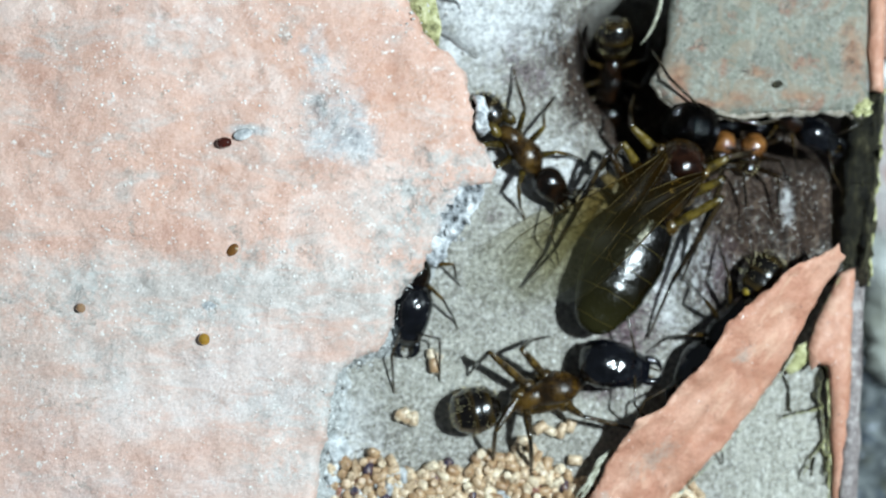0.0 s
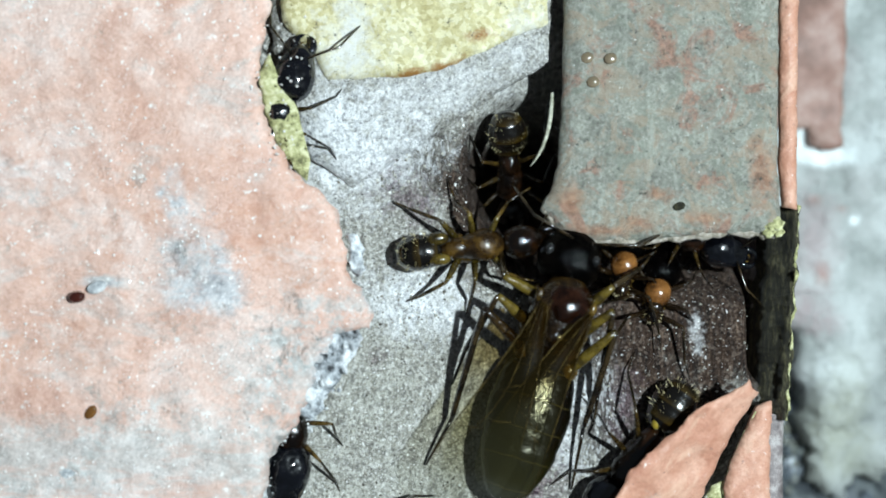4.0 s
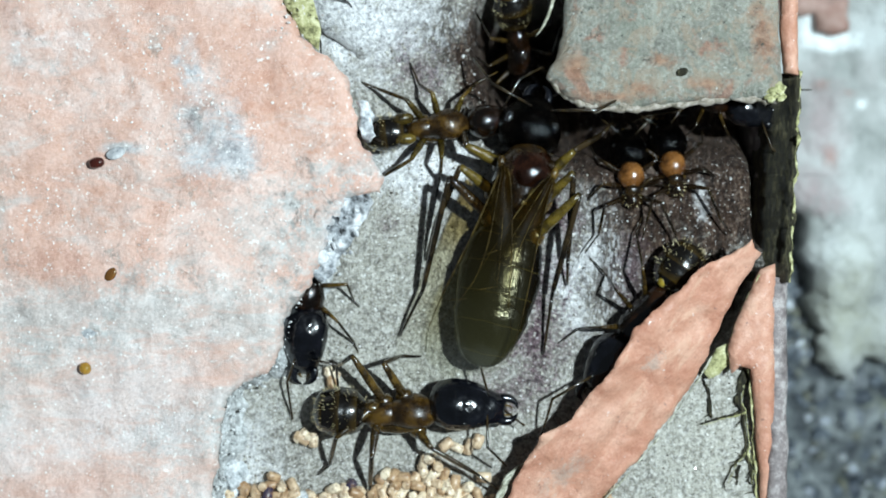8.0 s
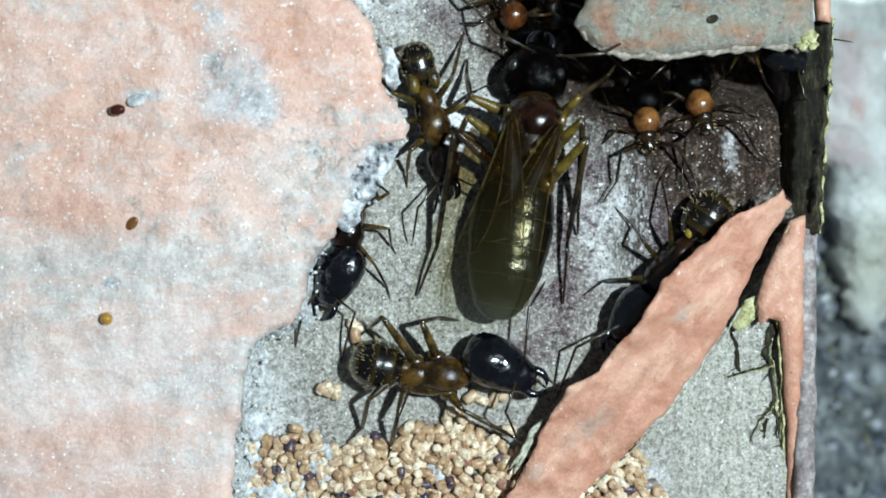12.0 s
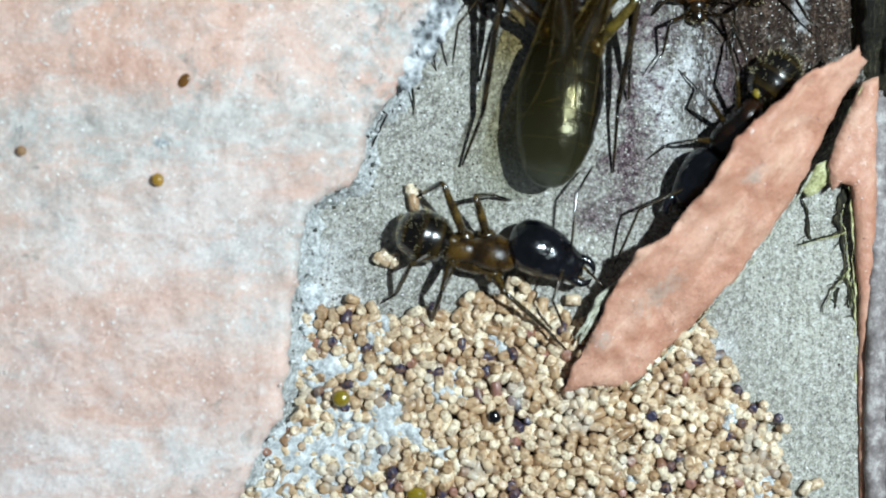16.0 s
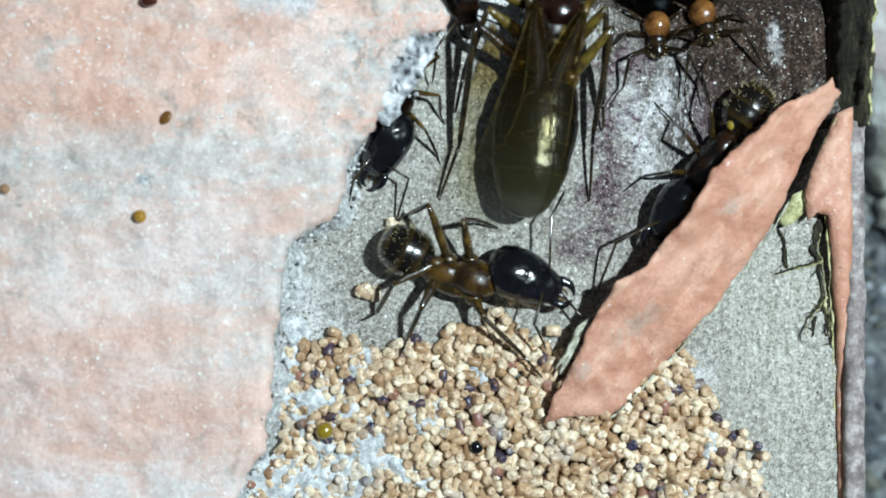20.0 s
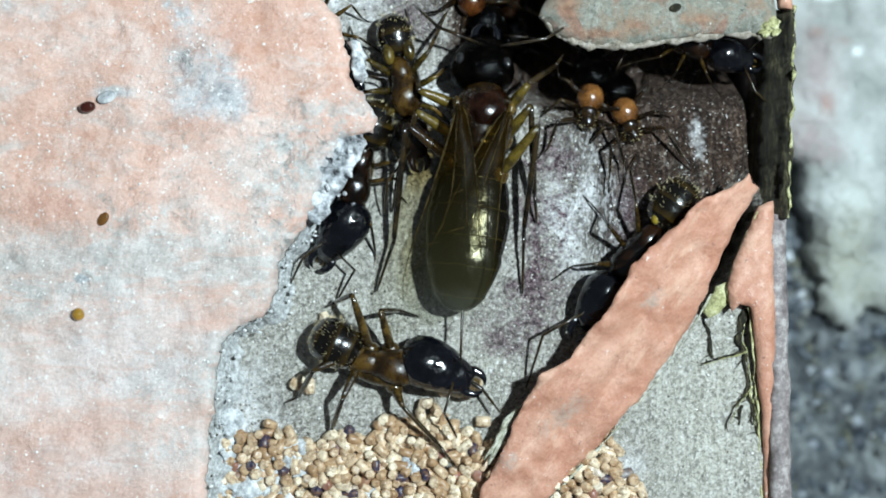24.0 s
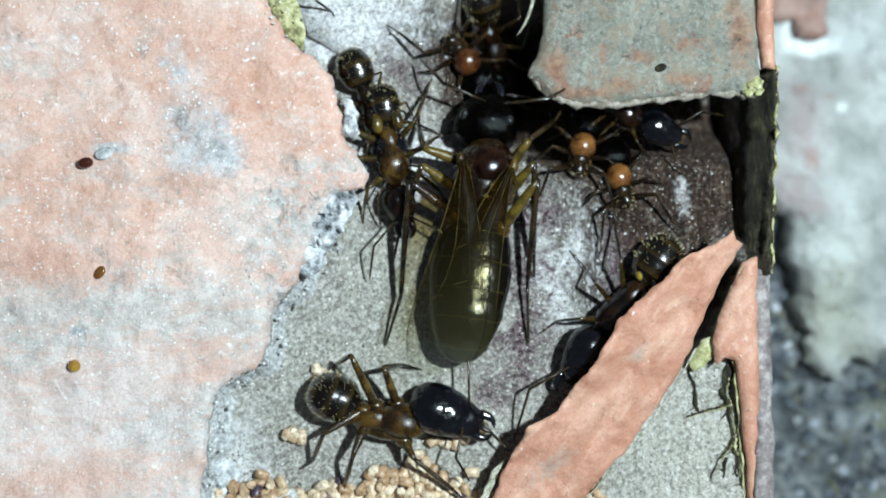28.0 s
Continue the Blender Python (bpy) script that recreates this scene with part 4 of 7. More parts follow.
def build_shell():
    """The thick pink coat over the board, broken open along a ragged edge."""
    line = [(-7.91, 24.88), (-8.30, 21.55), (-8.85, 19.13), (-9.30, 16.43), (-9.00, 14.34), (-8.13, 12.28), (-6.61, 10.52), (-5.17, 9.21), (-4.72, 7.29), (-4.30, 5.51), (-3.23, 3.90), (-3.40, 3.01),
            (-4.05, 3.01), (-5.19, 2.71), (-6.00, 1.26), (-6.45, -0.39), (-7.20, -1.98), (-8.41, -3.54), (-8.92, -5.95), (-9.91, -6.79), (-11.41, -7.60), (-11.80, -9.85), (-12.16, -12.26), (-12.29, -12.60), (-12.49, -16.02), (-12.96, -18.30), (-13.96, -20.01), (-14.83, -22.00), (-15.84, -23.72), (-16.73, -28.30), (-17.64, -34.06), (-34.0, -42.0), (-60.0, -42.0), (-60.0, 28.0)]
    n = len(line)
    edge = ragged(line, 0.2, 0.24, 3.0, keep=(n - 4, n - 3, n - 2, n - 1))

    def top(x, y):
        return 3.0 + 0.22 * wave(x, y, 0.22, 1.0) + 0.11 * wave(x, y, 0.9, 4.0) + 0.05 * wave(x, y, 2.4, 8.0)
    bm = plate(edge, top, 0.75, 0.42, 0.5, 0.35)
    tagged(part("paint_shell", bm, pink), "thick pink-red paint coat worn to grey plaster, broken open", "paint coat", kind="structure")
    # crumbled plaster along its foot, from the notch down past the pellets
    foot = [Vector(p) for p in line[14:31]]
    foot = [a.lerp(b, k / 14) for a, b in zip(foot, foot[1:]) for k in range(14)]
    bm = bmesh.new()
    rows = []
    for n, p in enumerate(foot):
        way = (foot[min(n + 1, len(foot) - 1)] - foot[max(n - 1, 0)]).normalized()
        out = Vector((-way.y, way.x))
        reach = 0.75 + 0.7 * wave(p.x, p.y, 0.5, 4.0) + 0.3 * wave(p.x, p.y, 2.0, 9.0)
        row = []
        for k in range(9):
            u = k / 8
            q = p + out * (-0.5 + (0.5 + max(0.2, reach)) * u)
            z = 2.45 * (1 - u) ** 1.3 + gallery_depth(q.x, q.y) * u + (0.25 * wave(q.x, q.y, 1.6, 2.0) + 0.1 * wave(q.x, q.y, 4.5, 6.0)) * (0.35 + math.sin(math.pi * u)) - 0.1 * u
            row.append(bm.verts.new((q.x, q.y, z)))
        rows.append(row)
    for a, b in zip(rows, rows[1:]):
        for k in range(8):
            bm.faces.new((a[k], a[k + 1], b[k + 1], b[k]))
    tagged(part("plaster_skirt", bm, skirt_mat), "crumbled blue-grey plaster along the foot of the paint coat", "plaster", kind="structure")
    rnd = random.Random(31)
    bm = bmesh.new()
    for _ in range(300):
        p = rnd.choice(foot)
        r = rnd.choice((0.04, 0.05, 0.07, 0.1, 0.15)) * rnd.uniform(0.7, 1.2)
        x, y = p.x + rnd.gauss(0.25, 0.4), p.y + rnd.gauss(0, 0.35)
        near = min((q - Vector((x, y))).length for q in foot)
        if x < p.x - 0.05:
            continue
        z = max(0.15, 2.3 - 1.9 * near) - 0.1
        got = bmesh.ops.create_icosphere(bm, subdivisions=1, radius=r, matrix=Matrix.Translation((x, y, z)) @ Euler((rnd.uniform(0, 6), rnd.uniform(0, 6), 0)).to_matrix().to_4x4() @ Matrix.Diagonal((1, rnd.uniform(0.6, 1), rnd.uniform(0.5, 1), 1)))
        for v in got["verts"]:
            v.co += Vector((rnd.uniform(-1, 1), rnd.uniform(-1, 1), rnd.uniform(-1, 1))) * r * 0.22
    tagged(part("plaster_grit", bm, crumb), "pale plaster grit fallen along the broken paint edge", "grit", kind="stuff")
    # the coat rests on the board away from the gallery
    bm = bmesh.new()
    inner = [(-60.0, -42.0), (-60.0, 28.0), (-13.5, 28.0), (-12.5, 8.0), (-13.5, 0.0), (-15.5, -8.0), (-16.5, -20.0), (-17.0, -42.0)]
    tagged(part("board_body", plate(ragged(inner, 0.8, 0.3, 5.0, keep=(0, 1)), lambda x, y: 2.15, 3.0, 3.0), gnawed), "solid grey wood under the paint coat", "board", kind="structure")


def build_block():
    """The plate of weathered paint that roofs the chamber."""
    line = [(6.92, 26.25), (6.64, 14.07), (6.43, 11.63), (6.10, 10.26), (5.70, 9.75), (5.58, 9.32), (6.10, 8.83), (6.55, 8.34), (7.31, 7.98), (8.38, 7.74), (10.51, 7.67), (12.95, 7.98), (15.38, 8.22), (17.06, 8.22), (18.27, 8.04), (18.36, 9.20), (18.18, 11.63), (18.12, 26.25)]
    edge = ragged(line, 0.25, 0.07, 6.0)

    def top(x, y):
        return 1.95 + 0.12 * wave(x, y, 0.3, 2.0) + 0.06 * wave(x, y, 1.6, 4.0)
    bm = plate(edge, top, 0.8, 0.45, 0.55, 0.35)
    plate_ob = part("paint_plate", bm, block_face)
    tagged(plate_ob, "weathered grey-green paint plate with pink blotches and rounded corner", "paint plate", kind="structure")
    # the pale broken lip under its front edge
    bm = bmesh.new()
    pts = [(x, y - 0.05, 1.35 + 0.1 * wave(x, y, 1.2, 2)) for x, y in ((5.79, 9.20), (6.55, 8.34), (7.31, 7.92), (8.38, 7.64), (10.51, 7.58), (12.95, 7.86), (15.38, 8.10), (17.06, 8.13), (18.27, 7.98))]
    fine = []
    for a, b in zip(pts, pts[1:]):
        fine += [tuple(Vector(a).lerp(Vector(b), k / 8)) for k in range(8)]
    fine = [(x, y - 0.1 * wave(x, y, 1.9, 7), z) for x, y, z in fine]
    tube(bm, fine, [max(0.08, 0.2 + 0.14 * wave(p[0], p[1], 1.3, 4) + 0.1 * wave(p[0], p[1], 4.0, 2)) for p in fine], 9)
    for v in bm.verts:
        v.co += Vector((0, 0.12, 0.1)) + 0.07 * noise.noise_vector(v.co * 3.5)
    part("lip", bm, make_plain("pinkish_lip", (0.10, 0.09, 0.06), (0.32, 0.275, 0.22), 0.7, 2.4, c=(0.50, 0.45, 0.40), mm=0.15), plate_ob, "pale pinkish broken edge")
    for at, size in (((18.00, 8.65), 0.5), ((17.70, 8.22), 0.34), ((18.24, 8.22), 0.3)):
        bm = bmesh.new()
        egg(bm, (0, 0, 0), size, size * 0.8, size * 0.5, 8, 12)
        for v in bm.verts:
            v.co *= 1 + 0.5 * noise.noise(v.co * 4 + Vector((at[0], 0, 0)))
        part("paint_crumb", bm, undercoat, plate_ob, "yellow-green undercoat crumb", at=(*at, 1.8), smooth=False)
    # a sliver of pale paint hanging beside it
    bm = bmesh.new()
    a, b, c = (6.13, 15.55), (6.13, 12.82), (5.05, 11.66)
    pts = curved((*a, 1.6), (*b, 1.3), (*c, 0.9), 8)
    tube(bm, pts, [0.08, 0.11, 0.13, 0.12, 0.11, 0.10, 0.08, 0.06, 0.03])
    tagged(part("paint_sliver", bm, splint), "pale curled paint sliver beside the dark hole", "sliver")


def build_red_strip():
    """Red paint along the board's edge above the plate's side."""
    line = [(18.24, 26.25), (18.30, 11.63), (18.49, 9.56), (19.22, 9.44), (19.16, 11.63), (19.22, 26.25)]
    bm = plate(ragged(line, 0.3, 0.06, 2.0), lambda x, y: 1.9 + 0.06 * wave(x, y, 1.0, 3), 0.7, 0.3, 0.3, 0.2)
    tagged(part("edge_paint", bm, red), "red paint left along the board edge", "paint strip", kind="structure")
    line = [(21.24, 30.76), (21.23, 15.06), (22.80, 14.91), (23.73, 15.06), (23.80, 13.99), (24.73, 13.63), (25.59, 13.81), (25.73, 15.77), (25.59, 30.76)]
    bm = plate(ragged(line, 0.4, 0.12, 4.0), lambda x, y: -10.7 + 1.0 * wave(x, y, 0.16, 3), 0.9, 0.5, 0.4, 0.3)
    tagged(part("wall_paint", bm, faded), "faded red paint drips on the rendered wall", "paint", kind="structure")


def build_cream():
    """Cream paint and the speckled plaster below it, above the hole."""
    line = [(-8.44, 28.78), (-8.26, 19.22), (-6.71, 17.73), (-5.77, 16.22), (-3.93, 16.21), (-1.79, 16.39), (0.36, 16.81), (2.81, 17.93), (5.90, 19.31), (6.15, 29.30)]
    bm = plate(ragged(line, 0.35, 0.12, 7.0), lambda x, y: 0.98 + 0.14 * wave(x, y, 0.5, 5), 0.3, 0.5, 0.6, 0.16)
    tagged(part("cream_coat", bm, cream), "cream-yellow undercoat with a rusty lower edge", "paint coat", kind="structure")
    line = [(-9.21, 28.86), (-8.85, 17.73), (-7.87, 14.37), (-6.60, 11.95), (-4.42, 10.49), (-2.29, 11.77), (-0.14, 13.21), (1.68, 14.64), (4.12, 16.28), (6.29, 17.36), (6.39, 29.41)]

    def slope(x, y):
        return 0.75 + 0.14 * wave(x, y, 0.5, 5) + 0.08 * wave(x, y, 1.8, 6)
    bm = plate(ragged(line, 0.3, 0.2, 9.0), slope, 1.6, 0.4, 1.6, 0.75)
    tagged(part("plaster_slope", bm, gnawed), "speckled grey plaster sloping into the hole", "plaster", kind="structure")


def build_edge_detail():
    """Yellow-green undercoat peeling from the shell's edge, and the crumbly webbed notch."""
    line = [(-9.31, 16.35), (-9.00, 14.40), (-8.13, 12.17), (-6.76, 10.71), (-6.57, 11.61), (-6.95, 13.25), (-7.34, 14.74), (-7.95, 15.33), (-8.76, 17.41)]
    bm = plate(ragged(line, 0.25, 0.08, 3.0), lambda x, y: 2.35 + 0.12 * wave(x, y, 1.2, 2), 0.3, 0.3, 0.25, 0.1)
    tagged(part("undercoat_strip", bm, undercoat), "yellow-green undercoat strip peeling from the paint edge", "paint strip")
    rnd = random.Random(4)
    heap = thing("crumbly_edge", "loose grey plaster crumbs on the broken paint edge", "plaster")
    spots = [(-5.60, 2.49), (-5.25, 1.73), (-6.07, 0.97), (-5.63, 0.37), (-6.54, -0.09), (-6.85, -0.85), (-4.70, 2.80)]
    for line in ([(-4.07, 3.33), (-5.58, 2.90), (-6.25, 1.42), (-6.73, 0.06), (-7.15, -1.39), (-6.43, -1.69), (-5.82, -1.08), (-5.40, -0.36), (-4.55, 0.73), (-4.37, 1.57), (-3.77, 2.48)],
                 [(-4.62, 7.92), (-4.49, 6.56), (-4.07, 5.65), (-3.65, 6.10), (-3.71, 7.16), (-4.07, 7.98)]):
        bm = plate(ragged(line, 0.2, 0.22, 8.0), lambda x, y: 2.62 + 0.45 * wave(x, y, 1.3, 3) + 0.25 * wave(x, y, 3.4, 5), 0.35, 0.14, 0.2, 0.2)
        part("plaster_web", bm, web_mat, heap, "matted grey plaster web")
    for k in range(60):
        n = rnd.randrange(len(spots))
        x, y = spots[n]
        bm = bmesh.new()
        r = rnd.uniform(0.05, 0.2) * (1 if n < 7 else 0.6)
        far = 0.4 if n < 7 else 0.75
        egg(bm, (0, 0, 0), r, r * rnd.uniform(0.6, 1), r * rnd.uniform(0.6, 1), 5, 7)
        for v in bm.verts:
            v.co *= 1 + 0.7 * noise.noise(v.co * 6 + Vector((k, 0, 0)))
        ob = part("crumb", bm, grit if n < 7 else crumb, heap, at=(x + rnd.gauss(0, far), y + rnd.gauss(0, far), rnd.uniform(2.2, 2.65) if n < 7 else 3.06), smooth=False)
        ob.rotation_euler = [rnd.uniform(0, 6) for _ in range(3)]


def build_flakes():
    """The lifted red paint flake lying across the gallery, and the strip still on the board's edge."""
    line = [(1.65, -17.32), (2.07, -15.98), (3.45, -13.31), (4.28, -11.57), (5.30, -9.84), (6.79, -8.98), (8.45, -7.00), (10.12, -4.32), (11.40, -3.04), (12.68, -1.91), (13.53, -1.01), (14.41, -0.55), (15.27, -0.30), (15.90, 0.16), (16.45, 0.57), (16.60, 0.07), (17.04, -0.21),
            (16.22, -1.50), (15.39, -3.08), (14.69, -4.52), (14.46, -5.52), (13.20, -7.84), (11.47, -10.32), (8.58, -13.69), (6.24, -16.04), (5.06, -17.07), (3.29, -16.91)]
    a, b = Vector((3.29, -17.50)), Vector((16.53, -0.52))
    way = (b - a).normalized()
    side = Vector((-way.y, way.x))

    def top(x, y):
        p = Vector((x, y)) - a
        s, w = p.dot(way), p.dot(side)
        z = 1.0 + 0.035 * max(s, 0) + (0.2 + 0.025 * max(0.0, min(s, 12.0))) * (w + 1.6)
        return z + 0.16 * math.sin(s * 0.9 + w * 0.5) * 0.6 + 0.28 * wave(x, y, 0.45, 5.0) + 0.22 * wave(s * 0.35, w * 1.3, 1.0, 8.0) + 0.09 * wave(x, y, 1.6, 3.0)
    flake = part("paint_flake", plate(ragged(line, 0.22, 0.14, 2.0), top, 0.22, 0.3, 0.22, 0.1), red)
    tagged(flake, "lifted brick-red paint flake lying across the gallery", "paint flake")
    bm = bmesh.new()
    pts = [(5.12, -17.16), (6.24, -16.19), (8.66, -13.79), (11.61, -10.39), (13.40, -7.87), (14.69, -5.55)]
    fine = [Vector((*p, 0)).lerp(Vector((*q, 0)), k / 10) for p, q in zip(pts, pts[1:]) for k in range(10)]
    tube(bm, [(p.x + 0.02, p.y - 0.02, top(p.x, p.y) - 0.18) for p in fine], [max(0.012, 0.05 + 0.11 * wave(p.x, p.y, 2.0, 2)) for p in fine])
    part("undercoat_edge", bm, splint, flake, "pale undercoat along the broken edge")
    rnd = random.Random(23)
    for spots, w in (([(11.28, -3.22), (11.86, -2.94), (12.45, -2.88)], 0.13), ([(4.29, -11.67), (3.43, -12.49), (2.70, -13.96), (2.06, -14.99)], 0.2)):
        bm = bmesh.new()
        heights = (1.75, 1.6, 1.45, 1.3)
        for strand in range(6):
            side = Vector((rnd.uniform(-1, 1), rnd.uniform(-1, 1))) * w * 0.9
            pts = []
            for n in range(len(spots) - 1):
                for k in range(5):
                    u = k / 5
                    p = Vector(spots[n]).lerp(Vector(spots[n + 1]), u) + side
                    z = heights[n] * (1 - u) + heights[n + 1] * u
                    pts.append((p.x + 0.09 * wave(p.x + strand, p.y, 1.8, 3), p.y + 0.09 * wave(p.x, p.y + strand, 1.8, 6), z + rnd.uniform(-0.06, 0.06)))
            pts = pts[rnd.randrange(3):len(pts) - rnd.randrange(4)]
            m = len(pts) - 1
            tube(bm, pts, [w * 0.55 * (0.35 + 0.65 * math.sin(math.pi * (0.12 + 0.8 * k / m))) * rnd.uniform(0.75, 1.2) for k in range(m + 1)], 6)
        part("splinter", bm, splint, flake, "pale frayed undercoat splinter")
    # the narrower strip beyond the split
    line = [(18.15, -0.79), (17.36, -1.10), (16.71, -2.39), (15.96, -4.08), (15.56, -5.46), (15.77, -6.76), (16.20, -6.39), (16.77, -6.55), (17.02, -8.55), (17.26, -11.02), (17.47, -13.49), (17.51, -18.76), (17.63, -24.70), (17.81, -36.66), (18.35, -36.67), (18.19, -24.71), (18.03, -13.49), (18.06, -7.94), (18.10, -3.62)]

    def strip_rise(y):
        u = min(1.0, max(0.0, (y + 16) / 8))
        return 0.72 * u * u * (3 - 2 * u)

    def strip_top(x, y):
        return 0.33 + strip_rise(y) + 0.10 * wave(x, y, 0.5, 8.0) + 0.05 * wave(x, y, 2.0, 3.0)
    strip = part("edge_strip", plate(ragged(line, 0.28, 0.06, 5.0), strip_top, 0.5, 0.34, 0.3, 0.2), red)
    tagged(strip, "brick-red paint strip along the board edge with a split", "paint strip", kind="structure")
    bm = bmesh.new()
    pts = [(17.43, -1.23), (16.76, -2.46), (15.98, -4.16), (15.58, -5.49), (15.77, -6.72)]
    pts = [Vector(p).lerp(Vector(q), k / 6) for p, q in zip(pts, pts[1:]) for k in range(6)]
    tube(bm, [(p.x + 0.06 * wave(p.x, p.y, 1.7, 3), p.y, 0.75 + 0.1 * wave(p.x, p.y, 1.2, 5)) for p in pts], [max(0.03, 0.08 + 0.06 * wave(p.x, p.y, 2.0, 1)) for p in pts])
    part("undercoat_edge", bm, undercoat, strip, "yellow-green undercoat edge")
    bm = bmesh.new()
    pts = [(16.76, -6.57), (16.91, -8.57), (17.06, -11.04), (17.31, -12.89), (17.31, -14.63), (17.45, -18.78), (17.57, -24.72), (17.73, -33.70)]
    pts = [Vector(p).lerp(Vector(q), k / 8) for p, q in zip(pts, pts[1:]) for k in range(8)]
    tube(bm, [(p.x + 0.1 * wave(p.x, p.y, 1.3, 3), p.y, strip_rise(p.y) - 0.1 + 0.1 * wave(p.x, p.y, 1.2, 5)) for p in pts], [max(0.015, 0.05 + 0.08 * wave(p.x, p.y, 1.5, 1)) for p in pts])
    part("undercoat_edge", bm, undercoat, strip, "yellow-green undercoat edge")
    # green-yellow chip under the flake
    line = [(14.27, -6.76), (14.98, -5.36), (15.73, -5.14), (15.85, -6.14), (15.20, -6.91), (14.58, -7.13)]
    bm = plate(ragged(line, 0.2, 0.08, 5.0), lambda x, y: 0.62 + 0.1 * wave(x, y, 1, 2), 0.3, 0.3, 0.2, 0.1)
    tagged(part("undercoat_chip", bm, undercoat), "yellow-green undercoat chip under the flake", "paint chip")
    # black cracks along the split, imitated by dark strands laid on the floor
    CRACK_X = (15.10, -9.27)[0]
    crack_lines = thing("crack_strands", "black cracks along the paint split, shaped as dark strands", "wood fibre")
    rnd = random.Random(17)
    for run in ([(16.70, -6.62), (16.26, -8.39), (16.58, -9.11), (16.70, -11.13), (16.95, -12.99)],
                [(16.51, -8.95), (15.39, -9.26), (14.15, -9.63)], [(16.79, -10.81), (16.17, -11.75), (15.52, -12.84)],
                [(16.79, -11.13), (17.01, -12.37), (17.20, -13.61)], [(16.33, -11.90), (16.20, -12.99)], [(14.85, -9.27), (14.54, -7.72), (14.32, -7.16)]):
        bm = bmesh.new()
        pts = []
        for p, q in zip(run, run[1:]):
            for k in range(8):
                m = Vector(p).lerp(Vector(q), k / 8)
                pts.append((m.x + 0.14 * wave(m.x, m.y, 1.4, 3), m.y + 0.08 * wave(m.x, m.y, 1.4, 9), 0.08))
        pts.append((*run[-1], 0.06))
        girth = 0.2 if len(run) > 4 else 0.1
        n = len(pts)
        tube(bm, pts, [max(0.015, girth * (1 - 0.8 * k / n) * (1 + 0.7 * wave(k * 0.7, girth, 1.0, 2))) for k in range(n)])
        for _ in range(n // 4):
            a = Vector(rnd.choice(pts))
            b = a + Vector((rnd.uniform(-0.6, 0.1), rnd.uniform(-0.6, 0.25), 0.0))
            tube(bm, curved(a, a.lerp(b, 0.5) + Vector((rnd.uniform(-0.1, 0.1), 0.1, 0.05)), b, 4), [0.04, 0.035, 0.028, 0.02, 0.008], 5)
        part("fibre", bm, bark, crack_lines)
        if len(run) == 2 or run[0][0] < CRACK_X:
            continue
        bm = bmesh.new()
        tube(bm, [(x + 0.14 + 0.1 * wave(x, y, 1.7, 4), y - 0.05, z + 0.08 + 0.1 * wave(x, y, 1.1, 9)) for x, y, z in pts], [max(0.008, 0.045 * (1 - 0.6 * k / n) + 0.06 * wave(k, 0, 0.7, 3)) for k in range(n)])
        part("paint_shred", bm, undercoat, crack_lines, "yellow-green paint shred")


def scatter(count, lo, hi, seed, place):
    """Loose sharp grains as one mesh: place(x, y, rnd) gives the height, or None where none lies."""
    rnd = random.Random(seed)
    vs, fs = [], []
    corners = [(1, 0, 0), (-1, 0, 0), (0, 1, 0), (0, -1, 0), (0, 0, 1), (0, 0, -1)]
    sides = [(0, 2, 4), (2, 1, 4), (1, 3, 4), (3, 0, 4), (2, 0, 5), (1, 2, 5), (3, 1, 5), (0, 3, 5)]
    for _ in range(count):
        x, y = rnd.uniform(lo[0], hi[0]), rnd.uniform(lo[1], hi[1])
        z = place(x, y, rnd)
        if z is None:
            continue
        r = rnd.choice((0.03, 0.04, 0.05, 0.065, 0.09)) * rnd.uniform(0.8, 1.2)
        turn = Euler((rnd.uniform(0, 6), rnd.uniform(0, 6), rnd.uniform(0, 6))).to_matrix()
        base = len(vs)
        for c in corners:
            p = turn @ (Vector(c) * r * rnd.uniform(0.7, 1.3))
            vs.append(((x + p.x) * MM, (y + p.y) * MM, (z + p.z) * MM))
        fs += [(base + a, base + b, base + c) for a, b, c in sides]
    me = bpy.data.meshes.new("grains")
    me.from_pydata(vs, [], fs)
    return me


def build_grains():
    """Sand and wood dust strewn over the gallery floor, and white grains added as glints on the paint coat."""
    def on_floor(x, y, rnd):
        z = gallery_depth(x, y)
        edge = -6.0 if y > -4 else -9.5 - 0.22 * (-4 - y)
        if z < -0.9 or x < edge or (x > 8.5 and (y > -1.5 or y < -7.5) and rnd.random() < 0.8) or rnd.random() > 0.55 + 0.8 * wave(x, y, 0.5, 21.0):
            return None
        return z + 0.01

    def on_coat(x, y, rnd):
        edge = -4.5 if y > 3 else -7.0 - 0.35 * max(0.0, 3 - y) * (1.0 if y > -8 else 0.75)
        if x > edge - 0.6 or rnd.random() > 0.1 + 1.4 * wave(x, y, 0.35, 31.0):
            return None
        return 3.02 + 0.22 * wave(x, y, 0.22, 1.0) + 0.11 * wave(x, y, 0.9, 4.0)
    for name, me, mat, label in (("sand", scatter(26000, (-14, -26), (17.4, 17), 41, on_floor), sand_mat, "fine sand and wood dust on the gallery floor"),
                                 ("chalk_grains", scatter(6500, (-30, -26), (-3.5, 20), 43, on_coat), glint_mat, "white grains added as glints on the paint coat")):
        me.materials.append(mat)
        tagged(new(name, me), label, "sand" if name == "sand" else "grains", kind="stuff")


build_floor()
build_far_wall()
build_board_side()
build_rim()
build_shell()
build_block()
build_red_strip()
build_cream()
build_edge_detail()
build_flakes()
build_grains()


